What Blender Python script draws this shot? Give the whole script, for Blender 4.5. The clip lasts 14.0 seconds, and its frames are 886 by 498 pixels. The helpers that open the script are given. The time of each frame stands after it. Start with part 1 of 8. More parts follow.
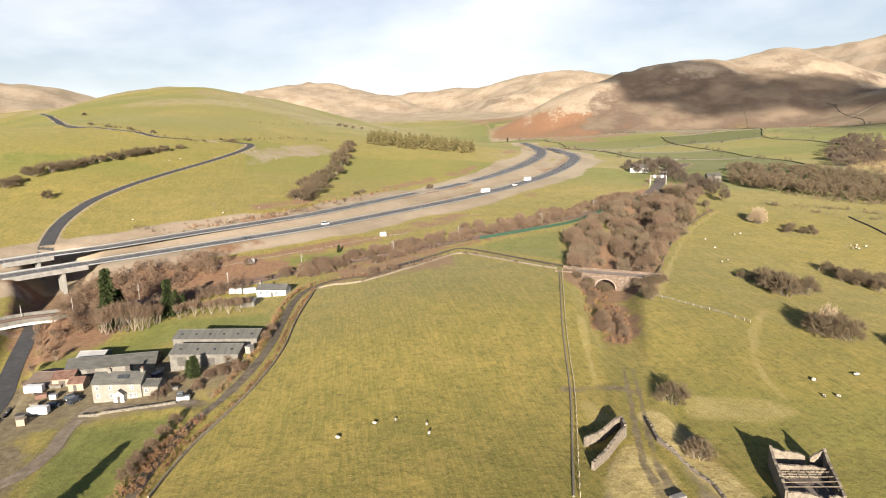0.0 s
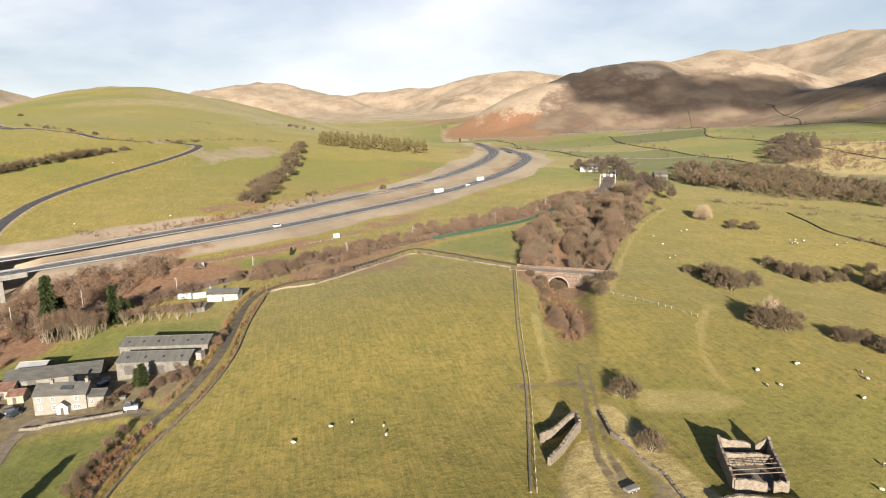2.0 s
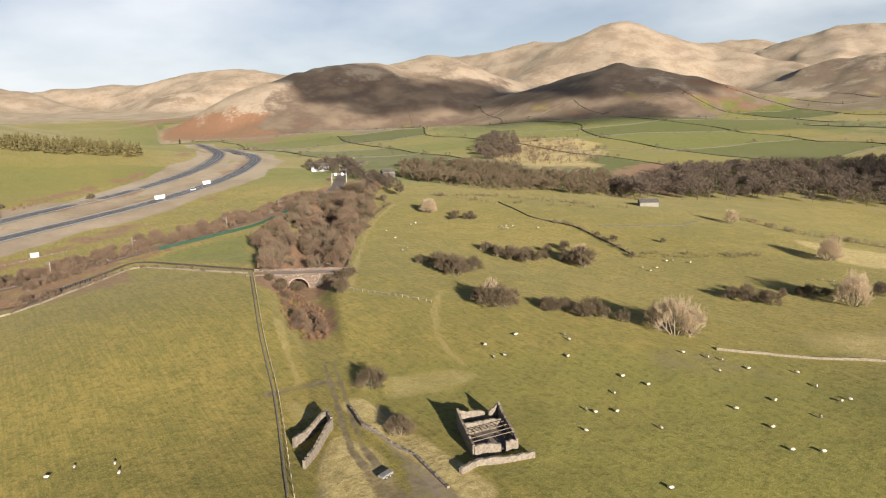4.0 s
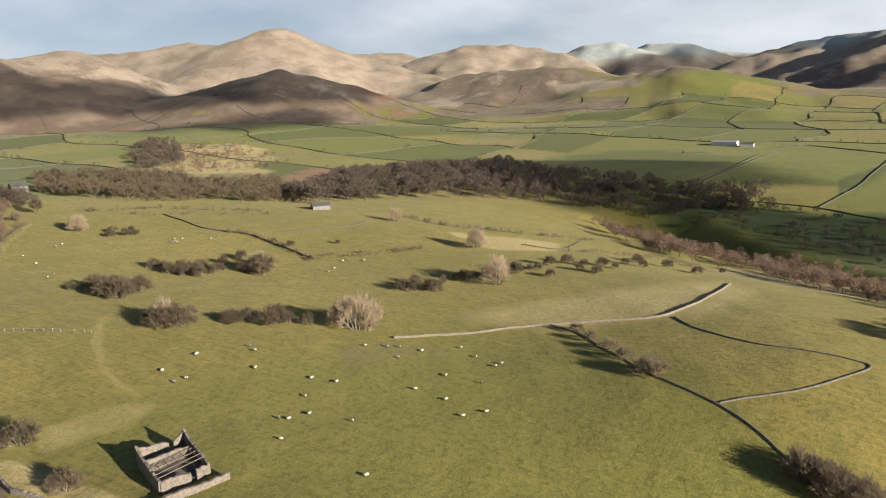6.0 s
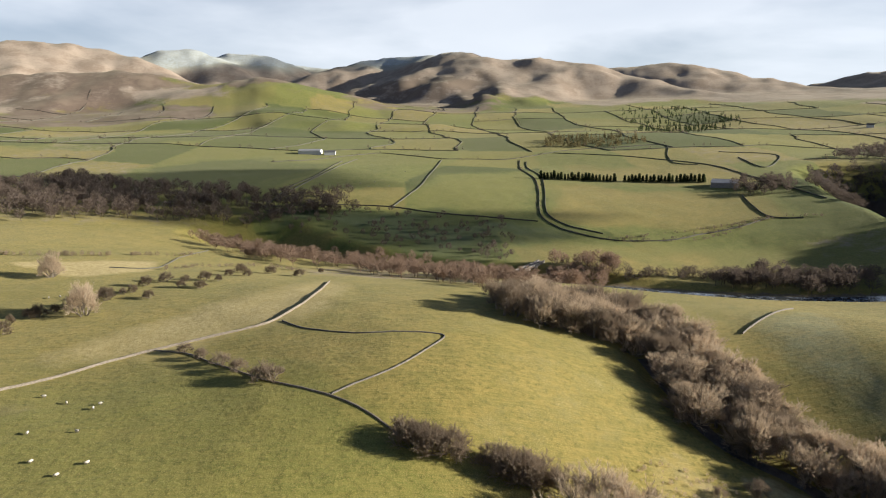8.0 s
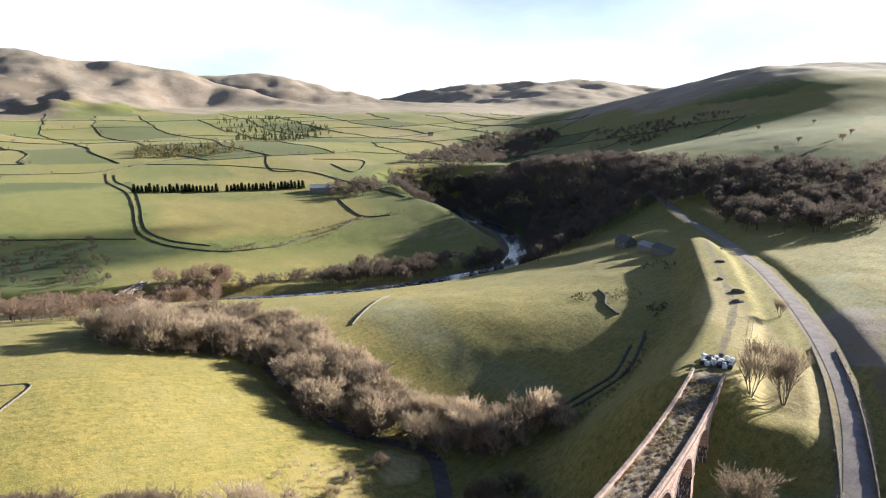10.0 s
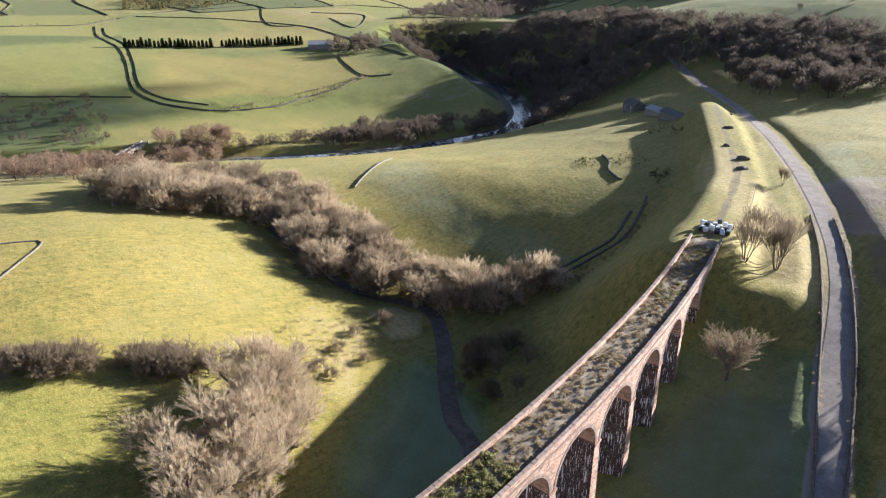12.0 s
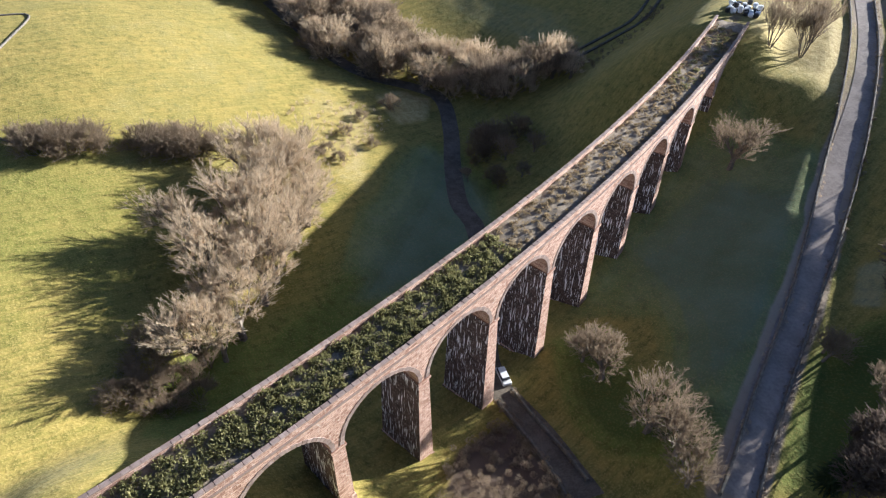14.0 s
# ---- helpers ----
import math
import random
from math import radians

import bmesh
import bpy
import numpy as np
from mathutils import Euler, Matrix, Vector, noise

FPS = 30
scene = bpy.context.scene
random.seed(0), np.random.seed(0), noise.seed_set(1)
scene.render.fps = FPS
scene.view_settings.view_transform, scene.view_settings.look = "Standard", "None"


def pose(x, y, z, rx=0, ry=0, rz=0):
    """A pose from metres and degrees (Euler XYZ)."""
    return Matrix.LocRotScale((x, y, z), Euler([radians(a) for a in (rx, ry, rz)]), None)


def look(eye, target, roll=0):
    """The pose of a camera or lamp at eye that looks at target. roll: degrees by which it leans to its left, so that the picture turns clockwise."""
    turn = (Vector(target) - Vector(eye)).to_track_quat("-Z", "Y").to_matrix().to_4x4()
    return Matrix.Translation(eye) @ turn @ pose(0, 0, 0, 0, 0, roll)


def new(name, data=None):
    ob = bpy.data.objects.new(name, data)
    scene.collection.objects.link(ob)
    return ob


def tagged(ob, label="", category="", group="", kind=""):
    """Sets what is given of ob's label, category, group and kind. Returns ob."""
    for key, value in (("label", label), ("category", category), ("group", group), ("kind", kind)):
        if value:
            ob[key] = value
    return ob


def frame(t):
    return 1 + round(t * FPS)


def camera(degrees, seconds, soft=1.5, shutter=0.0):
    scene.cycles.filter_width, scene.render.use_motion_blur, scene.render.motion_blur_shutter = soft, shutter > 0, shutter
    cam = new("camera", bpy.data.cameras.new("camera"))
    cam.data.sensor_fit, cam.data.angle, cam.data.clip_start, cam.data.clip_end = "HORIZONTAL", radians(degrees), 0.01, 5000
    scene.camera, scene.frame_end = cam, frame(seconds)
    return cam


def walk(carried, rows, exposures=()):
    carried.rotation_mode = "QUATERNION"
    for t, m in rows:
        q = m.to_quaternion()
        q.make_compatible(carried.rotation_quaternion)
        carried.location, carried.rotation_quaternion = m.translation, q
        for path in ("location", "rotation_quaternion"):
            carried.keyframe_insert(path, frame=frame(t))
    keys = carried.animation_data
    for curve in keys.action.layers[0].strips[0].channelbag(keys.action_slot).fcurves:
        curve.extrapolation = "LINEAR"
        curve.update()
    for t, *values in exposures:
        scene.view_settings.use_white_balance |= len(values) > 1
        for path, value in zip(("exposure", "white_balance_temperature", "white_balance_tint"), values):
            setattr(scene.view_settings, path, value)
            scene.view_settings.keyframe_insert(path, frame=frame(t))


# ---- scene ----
cam = camera(68.49, 14.0, 1.15)
walk(cam, [
    (0.0, pose(0, 0, 68, 79.60, 1.60, 0.00)),
    (0.5, pose(0, 0, 68, 79.59, 1.61, -0.43)),
    (1.0, pose(0, 0, 68, 79.61, 1.63, -0.85)),
    (1.5, pose(0, 0, 68, 79.60, 1.67, -1.43)),
    (2.0, pose(0, 0, 68, 79.51, 1.75, -4.11)),
    (2.5, pose(0, 0, 68, 79.34, 1.85, -9.37)),
    (3.0, pose(0, 0, 68, 79.13, 2.04, -15.71)),
    (3.2, pose(0, 0, 68, 79.02, 1.94, -17.89)),
    (5.3, pose(0, 0, 68, 78.44, 1.84, -45.31)),
    (5.5, pose(0, 0, 68, 78.43, 1.58, -48.24)),
    (6.0, pose(0, 0, 68, 78.35, 1.53, -55.65)),
    (6.5, pose(0, 0, 68, 78.37, 1.35, -61.79)),
    (7.0, pose(0, 0, 68, 78.36, 1.14, -69.22)),
    (7.5, pose(0, 0, 68, 78.37, 0.91, -81.20)),
    (8.0, pose(0, 0, 68, 78.48, 0.70, -90.21)),
    (8.5, pose(0, 0, 68, 78.62, 0.56, -100.61)),
    (9.0, pose(0, 0, 68, 78.80, 0.48, -110.68)),
    (9.2, pose(0, 0, 68, 78.85, 0.45, -114.90)),
    (9.5, pose(0, 0, 68, 78.95, 0.40, -119.90)),
    (9.8, pose(0, 0, 68, 79.00, 0.31, -123.10)),
    (10.2, pose(0, 0, 68, 78.85, 0.20, -124.50)),
    (10.7, pose(0, 0, 68, 77.85, 0.10, -124.45)),
    (11.0, pose(0, 0, 68, 76.25, -0.00, -124.30)),
    (11.3, pose(0, 0, 68, 74.03, -0.09, -124.20)),
    (11.5, pose(0, 0, 68, 71.96, -0.20, -124.05)),
    (12.0, pose(0, 0, 68, 66.99, -0.33, -123.73)),
    (12.5, pose(0, 0, 68, 62.07, -0.47, -123.46)),
    (13.0, pose(0, 0, 68, 57.21, -0.59, -123.22)),
    (13.5, pose(0, 0, 68, 52.39, -0.68, -122.94)),
    (14.0, pose(0, 0, 68, 48.29, -0.73, -122.75)),
], exposures=[(0, 1.62, 6800, 10), (3, 1.42, 6750, 10), (5.5, 1.15, 6450, 10), (6.5, 1.12, 6350, 10), (8, 1.25, 6150, 10), (9, 1.55, 6000, 10), (11.5, 2.02, 5700, 10), (12, 1.97, 5700, 10), (12.5, 1.93, 5650, 10), (14, 1.9, 5600, 10)])

# ---- world and sun ----
SUN_AZ, SUN_EL = radians(182.0), radians(14.2)
world = bpy.data.worlds.new("winter_sky")
scene.world = world
world.use_nodes = True
wt = world.node_tree
wt.nodes.clear()


def wnode(kind, **inputs):
    n = wt.nodes.new(kind)
    for k, v in inputs.items():
        n.inputs[k].default_value = v
    return n


def wlink(a, b):
    wt.links.new(a, b)


def wmath(op, a, b=0.0):
    n = wt.nodes.new("ShaderNodeMath")
    n.operation = op
    for i, v in enumerate((a, b)):
        if isinstance(v, (int, float)):
            n.inputs[i].default_value = v
        else:
            wlink(v, n.inputs[i])
    return n.outputs[0]


sky = wnode("ShaderNodeTexSky")
sky.sky_type = "NISHITA"
sky.sun_disc = False
sky.sun_elevation, sky.sun_rotation = SUN_EL, SUN_AZ
sky.altitude, sky.air_density, sky.dust_density, sky.ozone_density = 200, 1.2, 1.2, 4.0
# broken cloud, the same all round: thin streaks in a flat layer
coord = wnode("ShaderNodeTexCoord")
split = wnode("ShaderNodeSeparateXYZ")
wlink(coord.outputs["Generated"], split.inputs[0])
lift = wmath("ADD", wmath("MAXIMUM", split.outputs[2], 0.0), 0.2)
flat = wnode("ShaderNodeCombineXYZ")
wlink(wmath("DIVIDE", split.outputs[0], lift), flat.inputs[0])
wlink(wmath("DIVIDE", split.outputs[1], lift), flat.inputs[1])
puffs = wnode("ShaderNodeTexNoise", Scale=0.5, Detail=6.0, Roughness=0.52, Distortion=0.2)
wlink(flat.outputs[0], puffs.inputs["Vector"])
cover = wnode("ShaderNodeMapRange")
cover.inputs["From Min"].default_value, cover.inputs["From Max"].default_value = 0.40, 0.62
wlink(puffs.outputs["Fac"], cover.inputs["Value"])
shade = wnode("ShaderNodeTexNoise", Scale=1.3, Detail=4.0, Roughness=0.5)
wlink(flat.outputs[0], shade.inputs["Vector"])
cloud = wnode("ShaderNodeMixRGB", Color1=(15.0, 15.6, 16.6, 1), Color2=(21.0, 20.9, 20.7, 1))
wlink(shade.outputs["Fac"], cloud.inputs["Fac"])
over = wnode("ShaderNodeMixRGB")
# clouds bunch together towards the horizon and thin out overhead
low = wnode("ShaderNodeMapRange")
for k, v in (("From Min", 0.2), ("From Max", 0.4), ("To Min", 1.0), ("To Max", 0.04)):
    low.inputs[k].default_value = v
wlink(split.outputs[2], low.inputs["Value"])
wlink(wmath("MULTIPLY", wmath("MULTIPLY", cover.outputs[0], 0.6), low.outputs[0]), over.inputs["Fac"])
# pale winter haze along the horizon
haze = wnode("ShaderNodeMixRGB", Color2=(15.5, 16.6, 17.6, 1))
wlink(wmath("MULTIPLY", wmath("POWER", 2.718, wmath("MULTIPLY", wmath("MAXIMUM", split.outputs[2], 0.0), -6.0)), 0.9), haze.inputs["Fac"])
deep = wnode("ShaderNodeMixRGB", Fac=1.0, Color2=(0.72, 0.94, 1.3, 1))
deep.blend_type = "MULTIPLY"
wlink(sky.outputs[0], deep.inputs["Color1"])
wlink(deep.outputs[0], haze.inputs["Color1"])
wlink(haze.outputs[0], over.inputs["Color1"])
wlink(cloud.outputs[0], over.inputs["Color2"])
# the bright air round the sun
aim = wnode("ShaderNodeVectorMath")
aim.operation = "DOT_PRODUCT"
aim.inputs[1].default_value = (math.sin(SUN_AZ) * math.cos(SUN_EL), math.cos(SUN_AZ) * math.cos(SUN_EL), math.sin(SUN_EL))
wlink(coord.outputs["Generated"], aim.inputs[0])
glow = wmath("MULTIPLY", wmath("POWER", wmath("MAXIMUM", aim.outputs["Value"], 0.0), 9.0), 7.0)
bright = wnode("ShaderNodeMixRGB", Fac=1.0)
bright.blend_type = "ADD"
wlink(over.outputs[0], bright.inputs["Color1"])
wlink(glow, bright.inputs["Color2"])
back = wnode("ShaderNodeBackground", Strength=0.0255)
wlink(bright.outputs[0], back.inputs["Color"])
out = wnode("ShaderNodeOutputWorld")
wlink(back.outputs[0], out.inputs["Surface"])

sun_data = bpy.data.lights.new("sun", "SUN")
sun_data.energy, sun_data.angle, sun_data.color = 5.0, radians(0.55), (1.0, 0.925, 0.81)
sun = new("sun", sun_data)
sun.matrix_world = look((math.sin(SUN_AZ) * 800, math.cos(SUN_AZ) * 800, 800 * math.tan(SUN_EL)), (0, 0, 0))

# ---- materials ----
class Mat:
    """A small builder for node materials."""

    def __init__(self, name, rough=0.85, metal=0.0, spec=0.3):
        self.m = bpy.data.materials.new(name)
        self.m.use_nodes = True
        self.t = self.m.node_tree
        self.b = self.t.nodes["Principled BSDF"]
        self.b.inputs["Roughness"].default_value = rough
        self.b.inputs["Metallic"].default_value = metal
        self.b.inputs["Specular IOR Level"].default_value = spec
        self.pos = self.add("ShaderNodeNewGeometry").outputs["Position"]

    def add(self, kind):
        return self.t.nodes.new(kind)

    def put(self, socket, v):
        if isinstance(v, bpy.types.NodeSocket):
            self.t.links.new(v, socket)
        elif isinstance(v, tuple) and len(v) == 3 and socket.type == "RGBA":
            socket.default_value = (*v, 1)
        else:
            socket.default_value = v

    def noise(self, scale, detail=4.0, rough=0.55, stretch=(1, 1, 1), warp=0.0, turn=0.0):
        v = self.pos
        if stretch != (1, 1, 1) or turn:
            mp = self.add("ShaderNodeMapping")
            mp.vector_type = "TEXTURE"
            mp.inputs["Rotation"].default_value = (0, 0, radians(turn))
            mp.inputs["Scale"].default_value = stretch
            self.put(mp.inputs[0], v)
            v = mp.outputs[0]
        n = self.add("ShaderNodeTexNoise")
        for k, x in (("Vector", v), ("Scale", scale), ("Detail", detail), ("Roughness", rough), ("Distortion", warp)):
            self.put(n.inputs[k], x)
        return n.outputs["Fac"]

    def ramp(self, v, lo, hi):
        n = self.add("ShaderNodeMapRange")
        n.interpolation_type = "SMOOTHSTEP"
        for k, x in (("Value", v), ("From Min", lo), ("From Max", hi)):
            self.put(n.inputs[k], x)
        return n.outputs[0]

    def calc(self, op, a, b=0.0):
        n = self.add("ShaderNodeMath")
        n.operation = op
        self.put(n.inputs[0], a)
        self.put(n.inputs[1], b)
        return n.outputs[0]

    def mix(self, f, a, b, mode="MIX"):
        n = self.add("ShaderNodeMixRGB")
        n.blend_type = mode
        self.put(n.inputs[0], f)
        self.put(n.inputs[1], a)
        self.put(n.inputs[2], b)
        return n.outputs[0]

    def attr(self, name):
        n = self.add("ShaderNodeAttribute")
        n.attribute_name = name
        s = self.add("ShaderNodeSeparateColor")
        self.put(s.inputs[0], n.outputs["Color"])
        return s.outputs[0], s.outputs[1], s.outputs[2], n.outputs["Alpha"]

    def random(self):
        return self.add("ShaderNodeObjectInfo").outputs["Random"]

    def island(self):
        return self.add("ShaderNodeNewGeometry").outputs["Random Per Island"]

    def bump(self, v, strength=0.5, distance=0.1):
        n = self.add("ShaderNodeBump")
        n.inputs["Strength"].default_value, n.inputs["Distance"].default_value = strength, distance
        self.put(n.inputs["Height"], v)
        self.put(self.b.inputs["Normal"], n.outputs[0])
        return self

    def colour(self, v):
        self.put(self.b.inputs["Base Color"], v)
        return self


def plain(name, a, b, scale=0.8, rough=0.85, metal=0.0, bump=0.3, dist=0.05, stretch=(1, 1, 1), vary=0.0, spec=0.3):
    """Two tones mixed by noise at two scales, with fine relief."""
    m = Mat(name, rough, metal, spec)
    n = m.calc("ADD", m.calc("MULTIPLY", m.noise(scale, 5, 0.6, stretch), 0.6), m.calc("MULTIPLY", m.noise(scale * 7, 3, 0.6, stretch), 0.4))
    c = m.mix(m.ramp(n, 0.34, 0.66), a, b)
    if vary:
        c = m.mix(m.calc("MULTIPLY", m.random(), vary), c, tuple(x * 0.45 for x in a))
    m.colour(c)
    if bump:
        m.bump(n, bump, dist)
    return m.m


def land_material():
    m = Mat("pasture_and_fell", 0.95, 0.0, 0.12)
    rough, bracken, bare, tan = m.attr("cover")
    heather_and_shade, frost_and_shade, lush_and_shade, _ = m.attr("cover_more")
    big, mid, small, fine = m.noise(0.012, 5, 0.6), m.noise(0.09, 5, 0.65), m.noise(0.55, 4, 0.65), m.noise(2.6, 3, 0.7)
    mown = m.noise(0.5, 3, 0.6, (0.35, 6.0, 1), 0.0, 8)
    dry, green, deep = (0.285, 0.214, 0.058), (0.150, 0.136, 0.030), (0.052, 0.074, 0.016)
    v = m.calc("ADD", m.calc("MULTIPLY", big, 0.28), m.calc("ADD", m.calc("MULTIPLY", mid, 0.3), m.calc("MULTIPLY", mown, 0.42)))
    c = m.mix(m.ramp(v, 0.36, 0.62), dry, green)
    c = m.mix(m.ramp(lush_and_shade, 0.0, 0.55), c, m.mix(m.ramp(mid, 0.35, 0.65), (0.112, 0.132, 0.026), (0.155, 0.165, 0.036)))
    # deep green serves rich grass and also the painted dark of shaded ground
    c = m.mix(m.ramp(lush_and_shade, 0.5, 1.0), c, deep)
    c = m.mix(m.calc("MULTIPLY", m.ramp(small, 0.44, 0.68), 0.6), c, (0.072, 0.074, 0.014))
    c = m.mix(m.calc("MULTIPLY", m.ramp(fine, 0.47, 0.68), m.calc("SUBTRACT", 0.6, m.calc("MULTIPLY", lush_and_shade, 0.48))), c, (0.37, 0.282, 0.092))
    straw = m.mix(m.ramp(m.calc("ADD", m.calc("MULTIPLY", big, 0.7), m.calc("MULTIPLY", mid, 0.3)), 0.38, 0.62), (0.32, 0.255, 0.19), (0.225, 0.17, 0.122))
    straw = m.mix(m.calc("MULTIPLY", m.ramp(small, 0.5, 0.7), 0.3), straw, (0.15, 0.115, 0.07))
    edge = m.calc("MULTIPLY", m.calc("SUBTRACT", mid, 0.5), 0.9)
    c = m.mix(m.ramp(m.calc("ADD", rough, edge), 0.3, 0.7), c, straw)
    tufts = m.mix(m.ramp(m.calc("ADD", m.calc("MULTIPLY", small, 0.5), m.calc("MULTIPLY", fine, 0.5)), 0.38, 0.62), (0.28, 0.21, 0.078), (0.50, 0.395, 0.175))
    c = m.mix(m.ramp(m.calc("ADD", tan, m.calc("MULTIPLY", edge, 0.6)), 0.2, 0.8), c, tufts)
    fern = m.mix(m.ramp(small, 0.35, 0.65), (0.165, 0.082, 0.050), (0.235, 0.135, 0.080))
    c = m.mix(m.ramp(m.calc("ADD", bracken, edge), 0.35, 0.65), c, fern)
    # moor brown also carries cloud shade where the mask covers shaded fells
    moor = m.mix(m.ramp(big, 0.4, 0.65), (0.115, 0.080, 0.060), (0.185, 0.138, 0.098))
    c = m.mix(m.ramp(m.calc("ADD", heather_and_shade, m.calc("ADD", m.calc("MULTIPLY", m.calc("SUBTRACT", big, 0.5), 1.6), m.calc("MULTIPLY", edge, 0.3))), 0.3, 0.75), c, moor)
    mud = m.mix(m.ramp(small, 0.35, 0.7), (0.125, 0.092, 0.055), (0.21, 0.165, 0.10))
    c = m.mix(m.ramp(m.calc("ADD", bare, edge), 0.35, 0.7), c, mud)
    # blue-green of frost, and the cool cast of shaded meadows put into colour
    c = m.mix(m.ramp(m.calc("ADD", frost_and_shade, m.calc("MULTIPLY", edge, 0.3)), 0.0, 1.3), c, (0.36, 0.45, 0.38))
    c = m.mix(m.ramp(m.calc("ADD", frost_and_shade, m.calc("MULTIPLY", edge, 0.4)), 0.5, 0.9), c, (0.60, 0.64, 0.70))
    m.colour(c)
    # dry grass tips catch the low light, most where the land is seen edge on
    m.b.inputs["Sheen Weight"].default_value, m.b.inputs["Sheen Roughness"].default_value = 0.05, 0.45
    m.put(m.b.inputs["Sheen Tint"], (1.0, 0.93, 0.62))
    relief = m.calc("ADD", m.calc("MULTIPLY", mid, 0.5), m.calc("ADD", m.calc("MULTIPLY", small, 0.35), m.calc("MULTIPLY", fine, 0.15)))
    m.bump(relief, 0.75, 0.7)
    return m.m


def stone_material(name, a, b, streak=0.0):
    """Coursed masonry: block tones by a brick pattern set on the wall, pale lichen and lime streaks."""
    m = Mat(name, 0.9, 0.0, 0.2)
    sep = m.add("ShaderNodeSeparateXYZ")
    m.put(sep.inputs[0], m.pos)
    comb = m.add("ShaderNodeCombineXYZ")
    m.put(comb.inputs[0], m.calc("ADD", m.calc("MULTIPLY", sep.outputs[0], 0.3), sep.outputs[1]))
    m.put(comb.inputs[1], sep.outputs[2])
    br = m.add("ShaderNodeTexBrick")
    for k, x in (("Vector", comb.outputs[0]), ("Scale", 1.0), ("Mortar Size", 0.025), ("Brick Width", 0.85), ("Row Height", 0.36), ("Bias", 0.0)):
        m.put(br.inputs[k], x)
    m.put(br.inputs["Color1"], (0.2, 0.2, 0.2))
    m.put(br.inputs["Color2"], (0.8, 0.8, 0.8))
    m.put(br.inputs["Mortar"], (0.0, 0.0, 0.0))
    n1, n2, n3 = m.noise(0.5, 5, 0.6), m.noise(2.4, 4, 0.65), m.noise(5.5, 3, 0.7)
    tone = m.calc("ADD", m.calc("MULTIPLY", br.outputs["Color"], 0.3), m.calc("ADD", m.calc("MULTIPLY", n1, 0.3), m.calc("ADD", m.calc("MULTIPLY", n2, 0.3), m.calc("MULTIPLY", n3, 0.22))))
    c = m.mix(m.ramp(tone, 0.38, 0.66), a, b)
    c = m.mix(m.calc("MULTIPLY", m.ramp(n3, 0.60, 0.70), 0.7), c, tuple(v * 0.35 for v in a))
    c = m.mix(m.calc("MULTIPLY", m.ramp(n2, 0.55, 0.70), 0.65), c, (0.56, 0.50, 0.43))
    if streak:
        s = m.noise(1.5, 4, 0.62, (0.42, 0.42, 4.2))
        c = m.mix(m.calc("MULTIPLY", m.ramp(s, 0.565, 0.60), streak), c, (0.80, 0.78, 0.76))
    m.colour(c)
    m.bump(tone, 0.7, 0.12)
    return m.m


LAND = land_material()
CLOUD = Mat("cloud_vapour", 1.0, 0.0, 0.0)
CLOUD.colour((0.85, 0.86, 0.88))
# vapour thin enough to let part of the sun through
veil, thick = CLOUD.add("ShaderNodeBsdfTransparent"), CLOUD.add("ShaderNodeMixShader")
thick.inputs[0].default_value = 0.55
CLOUD.put(thick.inputs[1], CLOUD.b.outputs[0])
CLOUD.put(thick.inputs[2], veil.outputs[0])
CLOUD.put(CLOUD.t.nodes["Material Output"].inputs[0], thick.outputs[0])
SANDSTONE = stone_material("pink_sandstone", (0.235, 0.125, 0.085), (0.56, 0.375, 0.285))
# same stone with shade put into its colour, plus pale lime streaks
SANDSTONE_SHADED_STREAKED = stone_material("shaded_streaked_sandstone", (0.045, 0.032, 0.028), (0.115, 0.078, 0.066), 1.0)
COPING = plain("weathered_coping", (0.26, 0.18, 0.145), (0.38, 0.295, 0.25), 1.2, 0.9, vary=0.5)
DRYSTONE = plain("drystone", (0.08, 0.07, 0.055), (0.20, 0.175, 0.14), 1.4, 0.95, bump=0.8, dist=0.2)
RUBBLE = plain("barn_rubble", (0.11, 0.09, 0.07), (0.24, 0.20, 0.155), 1.6, 0.95, bump=0.8, dist=0.2)
ASPHALT = plain("asphalt", (0.045, 0.045, 0.048), (0.075, 0.073, 0.072), 0.35, 0.8, bump=0.1)
MOTORWAY = plain("motorway_asphalt", (0.082, 0.082, 0.086), (0.13, 0.127, 0.125), 0.08, 0.75, bump=0.05)
LANE_TARMAC = plain("worn_lane", (0.20, 0.165, 0.14), (0.31, 0.262, 0.225), 0.25, 0.9, bump=0.1, spec=0.1)
DAMP_LANE = plain("damp_muddy_lane", (0.085, 0.07, 0.052), (0.16, 0.132, 0.10), 0.4, 0.95, bump=0.2, spec=0.08)
CONCRETE = plain("concrete", (0.15, 0.142, 0.13), (0.235, 0.222, 0.205), 0.4, 0.8)
BALLAST = plain("ballast", (0.10, 0.082, 0.07), (0.16, 0.135, 0.115), 0.9, 0.95)
GRAVEL = plain("deck_gravel", (0.14, 0.108, 0.072), (0.27, 0.22, 0.16), 0.5, 0.95, bump=0.6, dist=0.15)

# ---- mesh helpers ----
def mesh_of(name, verts, faces, mat=None, smooth=False):
    me = bpy.data.meshes.new(name)
    me.from_pydata([tuple(v) for v in verts], [], [tuple(f) for f in faces])
    if smooth:
        me.polygons.foreach_set("use_smooth", [True] * len(me.polygons))
    if mat:
        me.materials.append(mat)
    me.update()
    return me


def thing(name, label, category, group="", kind="", at=None):
    return tagged(new(name), label, category, group, kind) if at is None else place(tagged(new(name), label, category, group, kind), at)


def place(ob, m):
    ob.matrix_basis = m
    return ob


